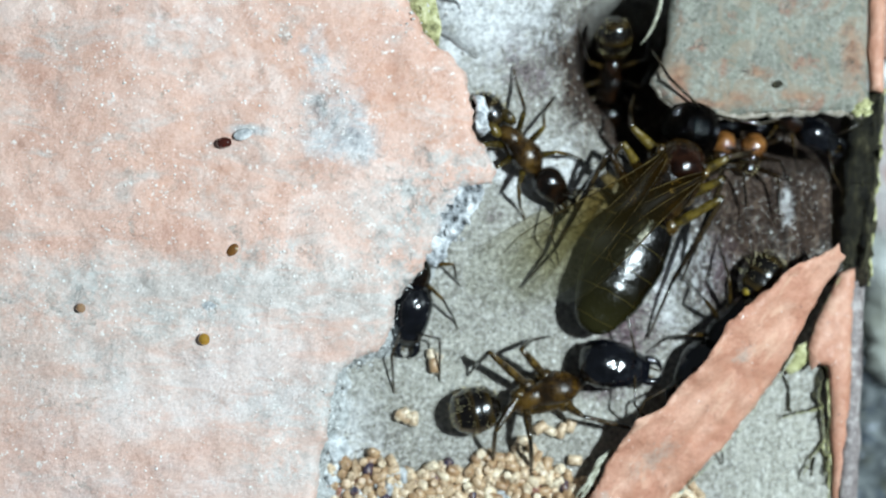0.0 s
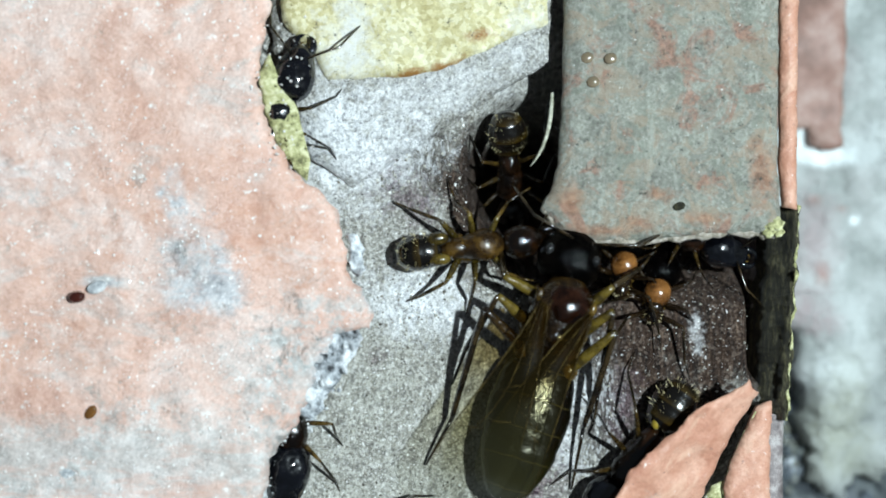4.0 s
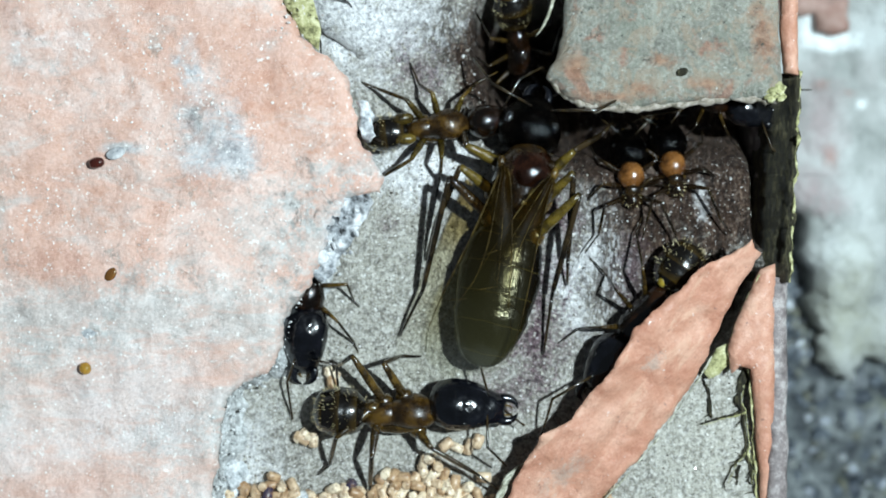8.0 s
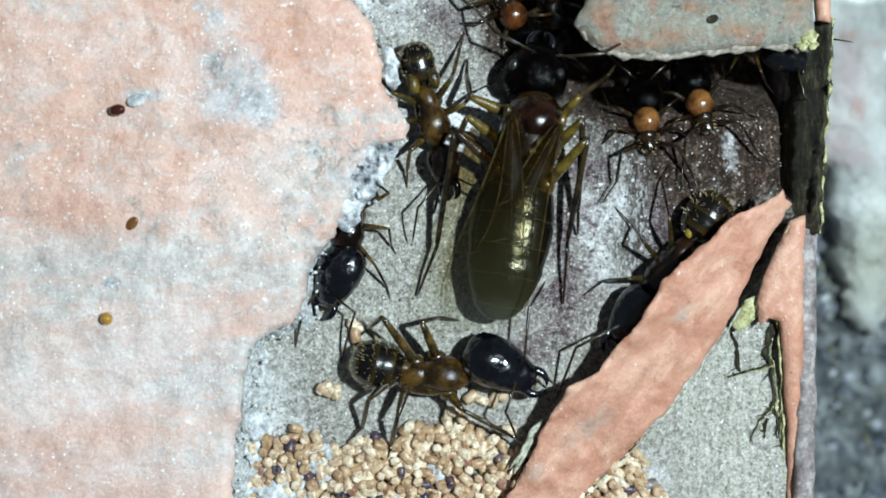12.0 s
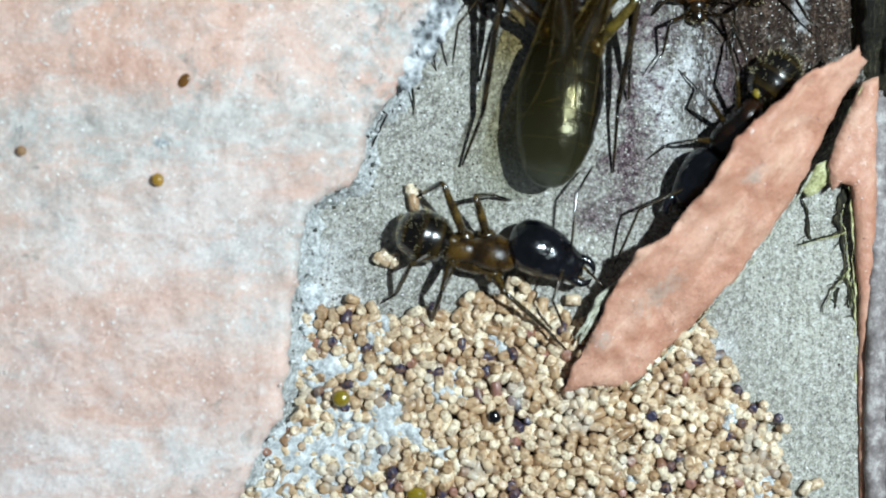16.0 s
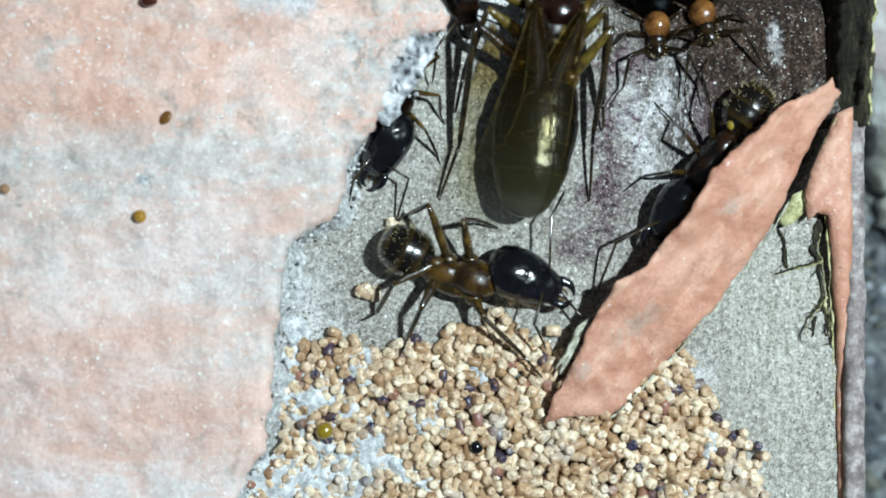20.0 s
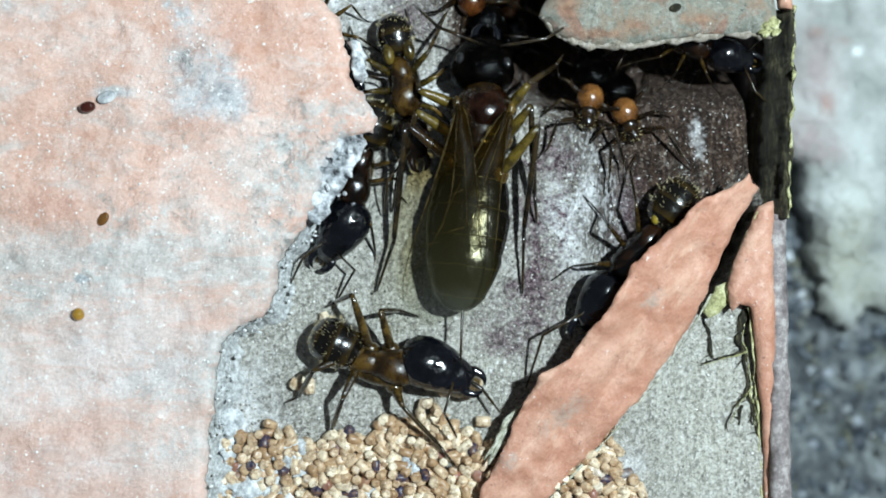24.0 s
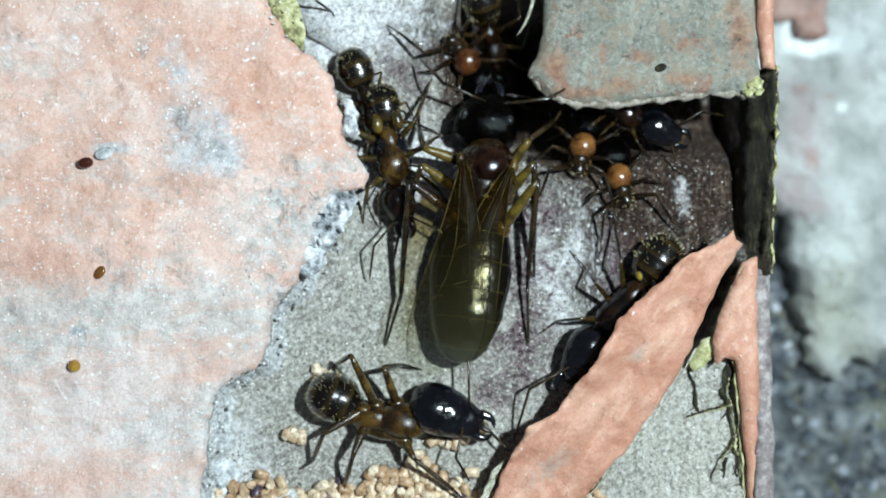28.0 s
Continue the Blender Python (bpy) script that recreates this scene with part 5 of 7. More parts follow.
# ---- small things lying about ----
def bead(name, label, category, x, y, z, r, material, squash=0.8, long=1.0, turn=0, group=""):
    bm = bmesh.new()
    egg(bm, (0, 0, 0), r * long, r, r * squash, 9, 14)
    for v in bm.verts:
        v.co *= 1 + 0.06 * noise.noise(v.co * 2.5 + Vector((x, y, 0)))
    ob = part(name, bm, material, at=(x, y, z + r * squash * 0.85))
    ob.rotation_euler = (0, 0, radians(turn))
    return tagged(ob, label, category, group)


honey, deep_amber, pit_brown = make_amber("honey_resin", (0.62, 0.34, 0.05)), make_amber("green_amber_resin", (0.40, 0.28, 0.02)), make_amber("brown_resin", (0.10, 0.02, 0.012))
bead("resin_bead", "golden resin bead on the pink paint", "bead", *(-19.01, -6.31), 2.95, 0.34, honey)
bead("resin_bead", "dark red-brown bead on the pink paint", "bead", *(-18.41, 4.60), 2.95, 0.31, pit_brown, 0.8, 1.4, 10)
bead("plaster_crumb", "pale grey crumb beside the dark bead", "crumb", *(-17.42, 5.11), 2.98, 0.32, grit, 0.35, 1.7, 20)
bead("resin_chip", "brown resin chip stuck on the paint", "chip", *(-17.69, -1.32), 2.95, 0.28, make_amber("rusty_resin", (0.28, 0.12, 0.03)), 0.4, 1.5, 50)
bead("grey_pimple", "grey plaster pimple on the paint coat", "crumb", *(-18.83, -4.50), 2.9, 0.5, grit, 0.2, 1.1)
bead("resin_bead", "orange resin speck on the paint coat", "bead", *(-25.80, -4.86), 2.95, 0.27, make_amber("pale_resin", (0.60, 0.36, 0.20)))
bead("resin_bead", "yellow-brown resin bead among the pellets", "bead", *(-9.93, -17.63), 0.75, 0.46, deep_amber)
bead("resin_bead", "olive resin bead among the pellets", "bead", *(-6.00, -22.70), 0.75, 0.44, deep_amber, 0.8, 1.3)
bead("black_seed", "round black grain among the pellets", "grain", *(-1.95, -18.57), 0.9, 0.38, black_shell)
bead("blue_black_chip", "blue-black chip among the pellets", "chip", *(11.01, -23.56), 0.6, 0.4, black_shell, 0.5, 1.6)
for x, y in ((7.93, 17.36), (9.16, 17.33), (8.25, 16.08)):
    bead("resin_drop", "brown resin drop stuck on the weathered plate", "bead", x, y, 1.86, 0.3, make_amber("toffee_resin", (0.34, 0.26, 0.17)), 0.4, 1.2, 20, "resin drops on the plate")
bead("dark_chip", "small dark chip on the weathered plate", "chip", *(12.85, 9.56), 1.95, 0.22, bark, 0.4, 1.5, 20)
bead("white_crumb", "white plaster crumb by the broken edge", "crumb", *(-6.61, -0.39), 2.3, 0.42, crumb, 0.7, 1.2)


def build_frass():
    """The heap of six-sided frass pellets: nearest ones as parts, the rest as one bed."""
    rnd = random.Random(11)
    shapes = []
    for k in range(7):
        bm = bmesh.new()
        r, l = rnd.uniform(0.27, 0.35), rnd.uniform(0.32, 0.50)
        rings = [(-l * 0.94, 0, 0, r * 0.4, r * 0.4), (-l, 0, 0, r * 0.72, r * 0.7), (-l * 0.82, 0, 0, r * 0.95, r * 0.92), (0, 0, 0, r, r * 0.97), (l * 0.82, 0, 0, r * 0.94, r * 0.92), (l, 0, 0, r * 0.7, r * 0.72), (l * 0.94, 0, 0, r * 0.35, r * 0.35)]
        loft(bm, rings, 6)
        shapes.append(mesh_of("pellet", bm, pellet_mat))
    heap = thing("frass_heap", "heap of tan frass pellets on the gallery floor", "pellets")
    outline = [Vector(p) for p in ((-8.47, -12.78), (-6.99, -13.38), (-4.62, -12.95), (-2.23, -11.92), (-0.45, -12.23), (1.93, -13.43), (9.10, -12.87), (10.60, -15.87), (12.11, -18.27), (13.62, -20.69), (13.93, -23.70), (14.55, -27.93), (15.19, -35.52), (-19.02, -35.12), (-16.55, -24.64), (-13.85, -20.48), (-12.35, -18.11), (-12.78, -15.73), (-12.32, -13.06))]
    n = len(outline)

    def inside(p):
        c = False
        for k in range(n):
            a, b = outline[k], outline[(k + 1) % n]
            if (a.y > p.y) != (b.y > p.y) and p.x < (b.x - a.x) * (p.y - a.y) / (b.y - a.y) + a.x:
                c = not c
        return c

    def rim(p):
        best = 99.0
        for k in range(n):
            a, b = outline[k], outline[(k + 1) % n]
            d = b - a
            t = max(0, min(1, (p - a).dot(d) / d.length_squared))
            best = min(best, (a + t * d - p).length)
        return best
    placed = []
    lo, hi = Vector((-17, -37)), Vector((14, -10))
    made = 0
    bed_v, bed_f = [], []
    tries = 0
    grid = {}
    while tries < 60000:
        tries += 1
        p = Vector((rnd.uniform(lo.x, hi.x), rnd.uniform(lo.y, hi.y)))
        stray = 0.9 * Vector((wave(p.x, p.y, 0.6, 3.0), wave(p.x, p.y, 0.6, 13.0)))
        if not inside(p + stray) or not (inside(p) or rnd.random() < 0.6):
            continue
        key = (int(p.x // 0.6), int(p.y // 0.6))
        close = [q for i in (-1, 0, 1) for j in (-1, 0, 1) for q in grid.get((key[0] + i, key[1] + j), ())]
        if any((q[0] - p).length < 0.43 for q in close):
            continue
        far = rim(p)
        dusty_zone = math.exp(-(((p.x - DUST[0]) / 4.6) ** 2 + ((p.y - DUST[1]) / 4.4) ** 2)) * (0.75 + 0.9 * wave(p.x, p.y, 0.5, 4.0))
        dusty_zone = min(1.0, max(0.0, dusty_zone))
        if rnd.random() < dusty_zone * 0.85 or (far < 0.6 and rnd.random() < 0.35):
            continue
        z = gallery_depth(p.x, p.y) + 0.27 + min(far * 0.14, 0.6) * (1 - 0.6 * dusty_zone) + rnd.uniform(-0.12, 0.12)
        grid.setdefault(key, []).append((p,))
        tilt = rnd.gauss(0, 28) if rnd.random() < 0.5 else rnd.uniform(50, 90)
        m = P(p.x, p.y, z, rnd.uniform(0, 60), tilt, rnd.uniform(0, 360))
        me = rnd.choice(shapes)
        if made < 290 and p.y > NEAR_Y:
            ob = new("pellet", me)
            ob.parent = heap
            ob.matrix_basis = m
            made += 1
        else:
            base = len(bed_v)
            bed_v += [m @ v.co for v in me.vertices]
            bed_f += [[base + k for k in f.vertices] for f in me.polygons]
        placed.append(p)
    # a buried layer closes the gaps
    for k in range(2600):
        p = Vector((rnd.uniform(lo.x, hi.x), rnd.uniform(lo.y, hi.y)))
        if inside(p) and rim(p) > 0.5:
            m = P(p.x, p.y, gallery_depth(p.x, p.y) + 0.1 + min(rim(p) * 0.14, 0.6) * 0.75, rnd.uniform(0, 60), rnd.gauss(0, 20), rnd.uniform(0, 360))
            me = rnd.choice(shapes)
            base = len(bed_v)
            bed_v += [m @ v.co for v in me.vertices]
            bed_f += [[base + j for j in f.vertices] for f in me.polygons]
    me = bpy.data.meshes.new("pellet_bed")
    me.from_pydata(bed_v, [], bed_f)
    me.materials.append(pellet_mat)
    me.polygons.foreach_set("use_smooth", [True] * len(me.polygons))
    bed = new("pellet_bed", me)
    bed.parent = heap
    tagged(bed, "deeper layer of tan frass pellets", kind="stuff")
    # grey dust matted over the pellets
    for (x, y), r, count in (((-9.95, -19.20), 1.9, 60), ((-8.16, -14.22), 0.9, 26), ((-8.78, -20.99), 1.8, 50), ((-11.12, -16.27), 1.2, 34), ((-4.36, -17.17), 1.1, 20), ((9.27, -21.44), 0.6, 14), ((-11.70, -12.75), 0.9, 30), ((-5.25, -20.40), 1.2, 20), ((-1.69, -15.00), 0.7, 12), ((-11.99, -14.51), 1.5, 0), ((-9.94, -16.57), 1.7, 0), ((-7.01, -18.34), 1.5, 0), ((-7.32, -23.07), 1.7, 0), ((-11.72, -21.55), 2.2, 0), ((-11.15, -23.63), 2.0, 0), ((10.45, -18.77), 0.7, 0), ((11.95, -22.65), 1.0, 0), ((5.40, -21.70), 0.6, 0)):
        bm = bmesh.new()
        loops = []
        for a in range(9):
            loop = []
            for b in range(30):
                ang = 2 * math.pi * b / 30
                rr = r * 1.25 * a / 8 * (1 + 0.3 * wave(math.cos(ang) * 2 + x, math.sin(ang) * 2 + y, 0.8, 3))
                px, py = rr * math.cos(ang), rr * math.sin(ang)
                loop.append(bm.verts.new((px, py, 0.66 - 0.5 * (a / 8) ** 2 + 0.42 * wave(x + px, y + py, 1.3, 5) + 0.3 * wave(x + px, y + py, 4.5, 2))))
            loops.append(loop)
        for la, lb in zip(loops[1:], loops[2:]):
            for b in range(30):
                bm.faces.new((la[b], la[(b + 1) % 30], lb[(b + 1) % 30], lb[b]))
        bm.faces.new(loops[1])
        bmesh.ops.delete(bm, geom=loops[0], context="VERTS")
        gz = gallery_depth(x, y) - 0.08 + min(rim(Vector((x, y))) * 0.14, 0.6) * 0.7
        tagged(part("dust_clump", bm, dust_mat, at=(x, y, gz)), "matted grey dust over the frass pellets", "dust", "dust clumps", kind="stuff")
    # a few pellets lie apart
    for x, y in ((-7.81, -10.40), (-7.18, -10.50), (-6.31, -6.81), (-6.15, -7.37), (-7.86, -10.26), (-7.33, -10.35), (-6.13, -6.87), (1.41, -10.87), (1.88, -10.56), (14.68, -22.56), (15.14, -22.35), (17.41, -24.09), (2.23, -12.54), (0.15, -10.74), (0.74, -10.92)):
        ob = new("frass_pellet", rnd.choice(shapes))
        ob.matrix_basis = P(x, y, gallery_depth(x, y) + 0.26, rnd.uniform(0, 60), 0, rnd.uniform(0, 360))
        tagged(ob, "single tan frass pellet lying apart from the heap", "pellet", "loose frass pellets")
    for x, y in ((3.21, -14.94), (2.77, -15.44)):
        ob = new("frass_pellet", rnd.choice(shapes))
        ob.matrix_basis = P(x, y, 1.45, 20, 0, rnd.uniform(0, 360))
        tagged(ob, "single tan frass pellet lying on the red flake", "pellet", "loose frass pellets")


DUST = (-9.99, -18.72)
NEAR_Y = (-1.06, -16.99)[1]


# ---- ants ----
def leg(ant, side, hip, knee, ankle, foot, r, mats):
    """One leg: femur, with tibia and tarsus under it. Points in the ant's space."""
    h = Vector(hip)
    k, a, f = (Vector(p) - h for p in (knee, ankle, foot))
    bm = bmesh.new()
    tube(bm, [Vector((0, 0, 0)), k * 0.15, k * 0.45, k * 0.85, k], [r * 1.1, r * 1.35, r * 1.45, r * 1.0, r * 0.75], 7)
    femur = part("leg", bm, mats[0], ant, at=hip)
    bm = bmesh.new()
    flat = Vector((k.x, k.y, 0)).normalized() * r * 2.2
    egg(bm, flat * 0.4 + Vector((0, 0, -r)), r * 3.0, r * 2.4, r * 3.2, 6, 9)
    part("coxa", bm, coxa_shell, femur, "amber coxa")
    bm = bmesh.new()
    tube(bm, [k, k.lerp(a, 0.08), k.lerp(a, 0.5), k.lerp(a, 0.95), a], [r * 0.6, r * 0.75, r * 0.85, r * 0.7, r * 0.5], 7)
    part("tibia", bm, mats[1], femur)
    bm = bmesh.new()
    bend = a.lerp(f, 0.5) + Vector((0, 0, 0.15))
    pts = curved(a, bend, f, 5)
    tube(bm, pts, [r * 0.5, r * 0.48, r * 0.42, r * 0.4, r * 0.36, r * 0.3], 6)
    part("tarsus", bm, mats[1], femur)
    return femur


def antenna(head, side, base, elbow, tip, r, material, head_at):
    b, e, t = (Vector(p) - Vector(head_at) for p in (base, elbow, tip))
    bm = bmesh.new()
    mid = e.lerp(t, 0.5) + Vector((0, 0, 0.25))
    pts = [b, b.lerp(e, 0.5), e] + curved(e, mid, t, 5)[1:]
    tube(bm, pts, [r * 0.8, r * 0.85, r, r * 0.9, r * 0.85, r * 0.85, r * 0.85, r * 0.5], 6)
    return part("antenna", bm, material, head)


def mandible(head, side, at, size, material):
    """A stout toothed jaw, curving in to a point."""
    bm = bmesh.new()
    pts = curved((at[0] - size * 0.2, at[1] * side, at[2]), (at[0] + size * 0.75, (at[1] + size * 0.25) * side, at[2] - 0.05), (at[0] + size * 0.95, size * 0.12 * side, at[2] - 0.12), 6)
    tube(bm, pts, [size * 0.26, size * 0.28, size * 0.26, size * 0.22, size * 0.17, size * 0.11, size * 0.03], 7)
    for t, l in ((3, 0.2), (4, 0.18), (5, 0.14)):
        p = pts[t]
        tube(bm, [p, p + Vector((0.05, -l * side, 0)) * size], [size * 0.1, size * 0.02], 5)
    return part("mandible", bm, material, head)


def bristles(gaster, c, rx, ry, rz, count, size, seed):
    """Stiff pale hairs, most of them in rows along the hind edges of the plates."""
    rnd = random.Random(seed)
    bm = bmesh.new()
    for n in range(count):
        a = rnd.uniform(-1.9, 1.9)
        b = rnd.choice((-1.05, -0.6, -0.15, 0.3)) + rnd.gauss(0, 0.06) if n % 3 else rnd.uniform(-1.3, 1.2)
        d = Vector((math.sin(b), math.cos(b) * math.sin(a), math.cos(b) * max(math.cos(a), -0.2)))
        p = Vector((c[0] + rx * d.x, c[1] + ry * d.y, c[2] + rz * d.z)) * 0.98
        way = (d + Vector((-0.45, rnd.uniform(-0.2, 0.2), 0.15))).normalized()
        tube(bm, [p, p + way * size * rnd.uniform(0.45, 1.1)], [0.02, 0.006], 3)
    part("bristle", bm, bristle_mat, gaster, "short golden bristles", smooth=False)


LEGS = {
    "front": ((1.1, 0.45, 1.0), (1.9, 1.8, 2.0), (3.0, 2.6, 0.5), (4.0, 3.0, 0.05)),
    "middle": ((0.2, 0.5, 0.95), (0.0, 2.2, 2.2), (-0.5, 3.2, 0.5), (-0.9, 4.0, 0.05)),
    "hind": ((-0.7, 0.45, 0.95), (-1.9, 2.0, 2.2), (-3.4, 2.8, 0.6), (-4.6, 3.2, 0.05)),
}


def rolled(bm, degrees, z):
    """Lean a body part about the ant's long axis at height z."""
    bmesh.ops.rotate(bm, verts=bm.verts, cent=(0, 0, z), matrix=Matrix.Rotation(radians(degrees), 3, "X"))
    return bm


def worker(name, label, size, head_mat, body_mat, gaster_mat, legs=None, head_w=1.3, head_l=1.75, gaster_r=(1.55, 1.25, 1.15), head_at=3.4, gaster_at=-3.2, feelers=None, seed=1, leg_mats=None, leg_r=0.105, front_mat=None, ball=False, roll=0, hairs=90):
    """A worker ant facing +x, its feet at z = 0; size scales a 10 mm major. Returns the ant, its legs, its head and its gaster."""
    k = size
    mats = leg_mats or (leg_shell, dark_leg)
    ant = thing(name, label, "ant")
    rnd = random.Random(seed)

    def dented(bm, amount=0.05):
        for v in bm.verts:
            v.co += v.co.normalized() * amount * k * noise.noise(v.co * 1.7 / k + Vector((seed * 5, 0, 0)))
        return bm
    # the chest: a humped pronotum running back without a break into the shoulders
    bm = bmesh.new()
    if ball:
        egg(bm, (0.8 * k, 0, 1.5 * k), 1.08 * k, 1.02 * k, 0.98 * k, 11, 18)
    else:
        loft(bm, [(x * k, 0, z * k, w * k, h * k) for x, z, w, h in ((-0.9, 1.2, 0.4, 0.45), (-0.5, 1.36, 0.66, 0.66), (-0.1, 1.42, 0.78, 0.75), (0.35, 1.5, 0.95, 0.84), (0.85, 1.52, 1.04, 0.88), (1.35, 1.45, 0.95, 0.78), (1.75, 1.32, 0.64, 0.54), (2.05, 1.25, 0.34, 0.32))], 18)
    thorax = part("thorax", rolled(dented(bm), roll, 1.35 * k), front_mat or body_mat, ant)
    tuck = 0.5 if ball else 1.0
    bm = bmesh.new()
    loft(bm, [(x * k * tuck, 0, z * k, w * k, h * k) for x, z, w, h in ((-2.0, 0.98, 0.2, 0.24), (-1.8, 1.12, 0.42, 0.5), (-1.4, 1.28, 0.6, 0.68), (-0.9, 1.36, 0.66, 0.72), (-0.45, 1.38, 0.64, 0.68), (-0.1, 1.3, 0.5, 0.5))], 16)
    part("propodeum", rolled(dented(bm), roll, 1.35 * k), body_mat, thorax)
    # the pale membrane below, between the leg roots
    bm = bmesh.new()
    loft(bm, [(x * k, 0, z * k, w * k, h * k) for x, z, w, h in ((-1.5, 0.8, 0.25, 0.25), (-1.1, 0.75, 0.68, 0.5), (-0.3, 0.74, 0.82, 0.6), (0.6, 0.78, 0.82, 0.58), (1.3, 0.88, 0.6, 0.46), (1.6, 0.95, 0.25, 0.22))], 14)
    part("sternum", rolled(dented(bm, 0.1), roll, 1.35 * k), coxa_shell if body_mat is not black_shell else black_shell, thorax)
    bm = bmesh.new()
    loft(bm, [(x * k * tuck, 0, z * k, w * k, h * k) for x, z, w, h in ((-2.3, 1.05, 0.16, 0.18), (-2.12, 1.28, 0.36, 0.46), (-1.98, 1.3, 0.36, 0.48), (-1.72, 1.05, 0.2, 0.2))], 12)
    part("petiole", rolled(bm, roll, 1.35 * k), body_mat, ant)
    # gaster of overlapping tergites
    gx, gy, gz = (v * k for v in gaster_r)
    gc = Vector((gaster_at * k, 0, 1.25 * k))
    bm = bmesh.new()
    rings = []
    for j in range(29):
        u = j / 28
        a = math.pi * (0.04 + 0.92 * u)
        r = math.sin(a) ** 0.8
        step = 1 + 0.05 * (1 - ((u * 4) % 1))
        rings.append((gx * math.cos(a), 0, -0.1 * k * (u - 0.4), gy * r * step, gz * r * step))
    loft(bm, rings, 20)
    gaster = part("gaster", dented(bm, 0.04), gaster_mat, ant, at=gc)
    bristles(gaster, (0, 0, 0), gx, gy, gz, hairs if gaster_mat in (gaster_shell, olive_shell) else 24, 0.3 * k, seed)
    # head: broad behind, narrowing to the jaws
    hc = Vector((head_at * k, 0, 1.3 * k))
    bm = bmesh.new()
    hl, hw = head_l * k, head_w * k
    loft(bm, [(x * hl, 0, z * k, w * hw, h * hw) for x, z, w, h in ((-1.0, 0.0, 0.34, 0.25), (-0.93, 0.02, 0.62, 0.45), (-0.75, 0.06, 0.86, 0.64), (-0.45, 0.1, 1.0, 0.76), (-0.1, 0.1, 0.99, 0.77), (0.25, 0.04, 0.88, 0.66), (0.55, -0.06, 0.73, 0.5), (0.8, -0.16, 0.58, 0.36), (0.94, -0.22, 0.48, 0.27), (1.0, -0.26, 0.34, 0.16))], 20)
    head = part("head", dented(bm, 0.05), head_mat, ant, at=hc)
    for sgn in (1, -1):
        bm = bmesh.new()
        egg(bm, (-0.05 * hl, 0.76 * hw * sgn, 0.45 * hw), 0.2 * k, 0.13 * k, 0.13 * k, 6, 10)
        part("eye", bm, eye_mat, head)
        mandible(head, sgn, (0.9 * hl, 0.4 * hw, -0.2 * k), 0.95 * k, head_mat if head_mat in (black_shell, shaded_skull) else brown_shell)
        # mouth feelers under the jaws
        bm = bmesh.new()
        tube(bm, curved((0.85 * hl, 0.12 * hw * sgn, -0.4 * k), (1.15 * hl, 0.3 * hw * sgn, -0.5 * k), (1.2 * hl, 0.05 * hw * sgn, -0.7 * k), 4), [0.06 * k, 0.055 * k, 0.05 * k, 0.04 * k, 0.02 * k], 6)
        part("palp", bm, coxa_shell, head, "amber mouth feeler")
    # the smooth plate above the jaws
    bm = bmesh.new()
    loft(bm, [(x * hl, 0, z * k, w * hw, h * hw) for x, z, w, h in ((0.3, 0.42, 0.2, 0.08), (0.42, 0.36, 0.36, 0.13), (0.66, 0.16, 0.42, 0.15), (0.86, -0.02, 0.4, 0.12), (0.95, -0.1, 0.28, 0.06))], 14)
    part("clypeus", bm, head_mat, head)
    for sgn, (elbow, tip) in zip((1, -1), feelers or (((5.6, 2.2, 2.0), (7.6, 3.0, 0.5)), ((5.6, -2.2, 2.0), (7.6, -3.0, 0.5)))):
        antenna(head, sgn, (head_at * k + 0.55 * hl, 0.35 * hw * sgn, 1.3 * k + 0.35 * hw), [v * k for v in elbow], [v * k for v in tip], 0.085 * k, dark_leg, hc)
    made = []
    for sgn in (1, -1):
        for key in ("front", "middle", "hind"):
            pts = (legs or {}).get((key, sgn))
            if pts is None:
                pts = [(x + rnd.uniform(-0.3, 0.3) * (n > 0), y * sgn * (1 + rnd.uniform(-0.12, 0.12) * (n > 0)), z) for n, (x, y, z) in enumerate(LEGS[key])]
            made.append((leg(ant, sgn, *[[v * k for v in p] for p in pts], leg_r * k ** 0.8, mats), [v * k for v in pts[0]], key, sgn))
    return ant, made, (head, hc), (gaster, gc)


def wing_outline(length, outer, inner, n=24):
    """Leading and trailing edge of a folded wing: narrow root, broad rounded tip."""
    up, low = [], []
    for k in range(n + 1):
        t = k / n
        s = t ** 0.75 * max(0.0, 1 - t ** 6) ** 0.5
        up.append((-length * t, 0.12 + outer * s * t ** 0.55 * 1.5 - 0.12 * t))
        low.append((-length * t, -0.2 - inner * s * 1.36 + 0.2 * t))
    return up, low


QUEEN_WINGS = []


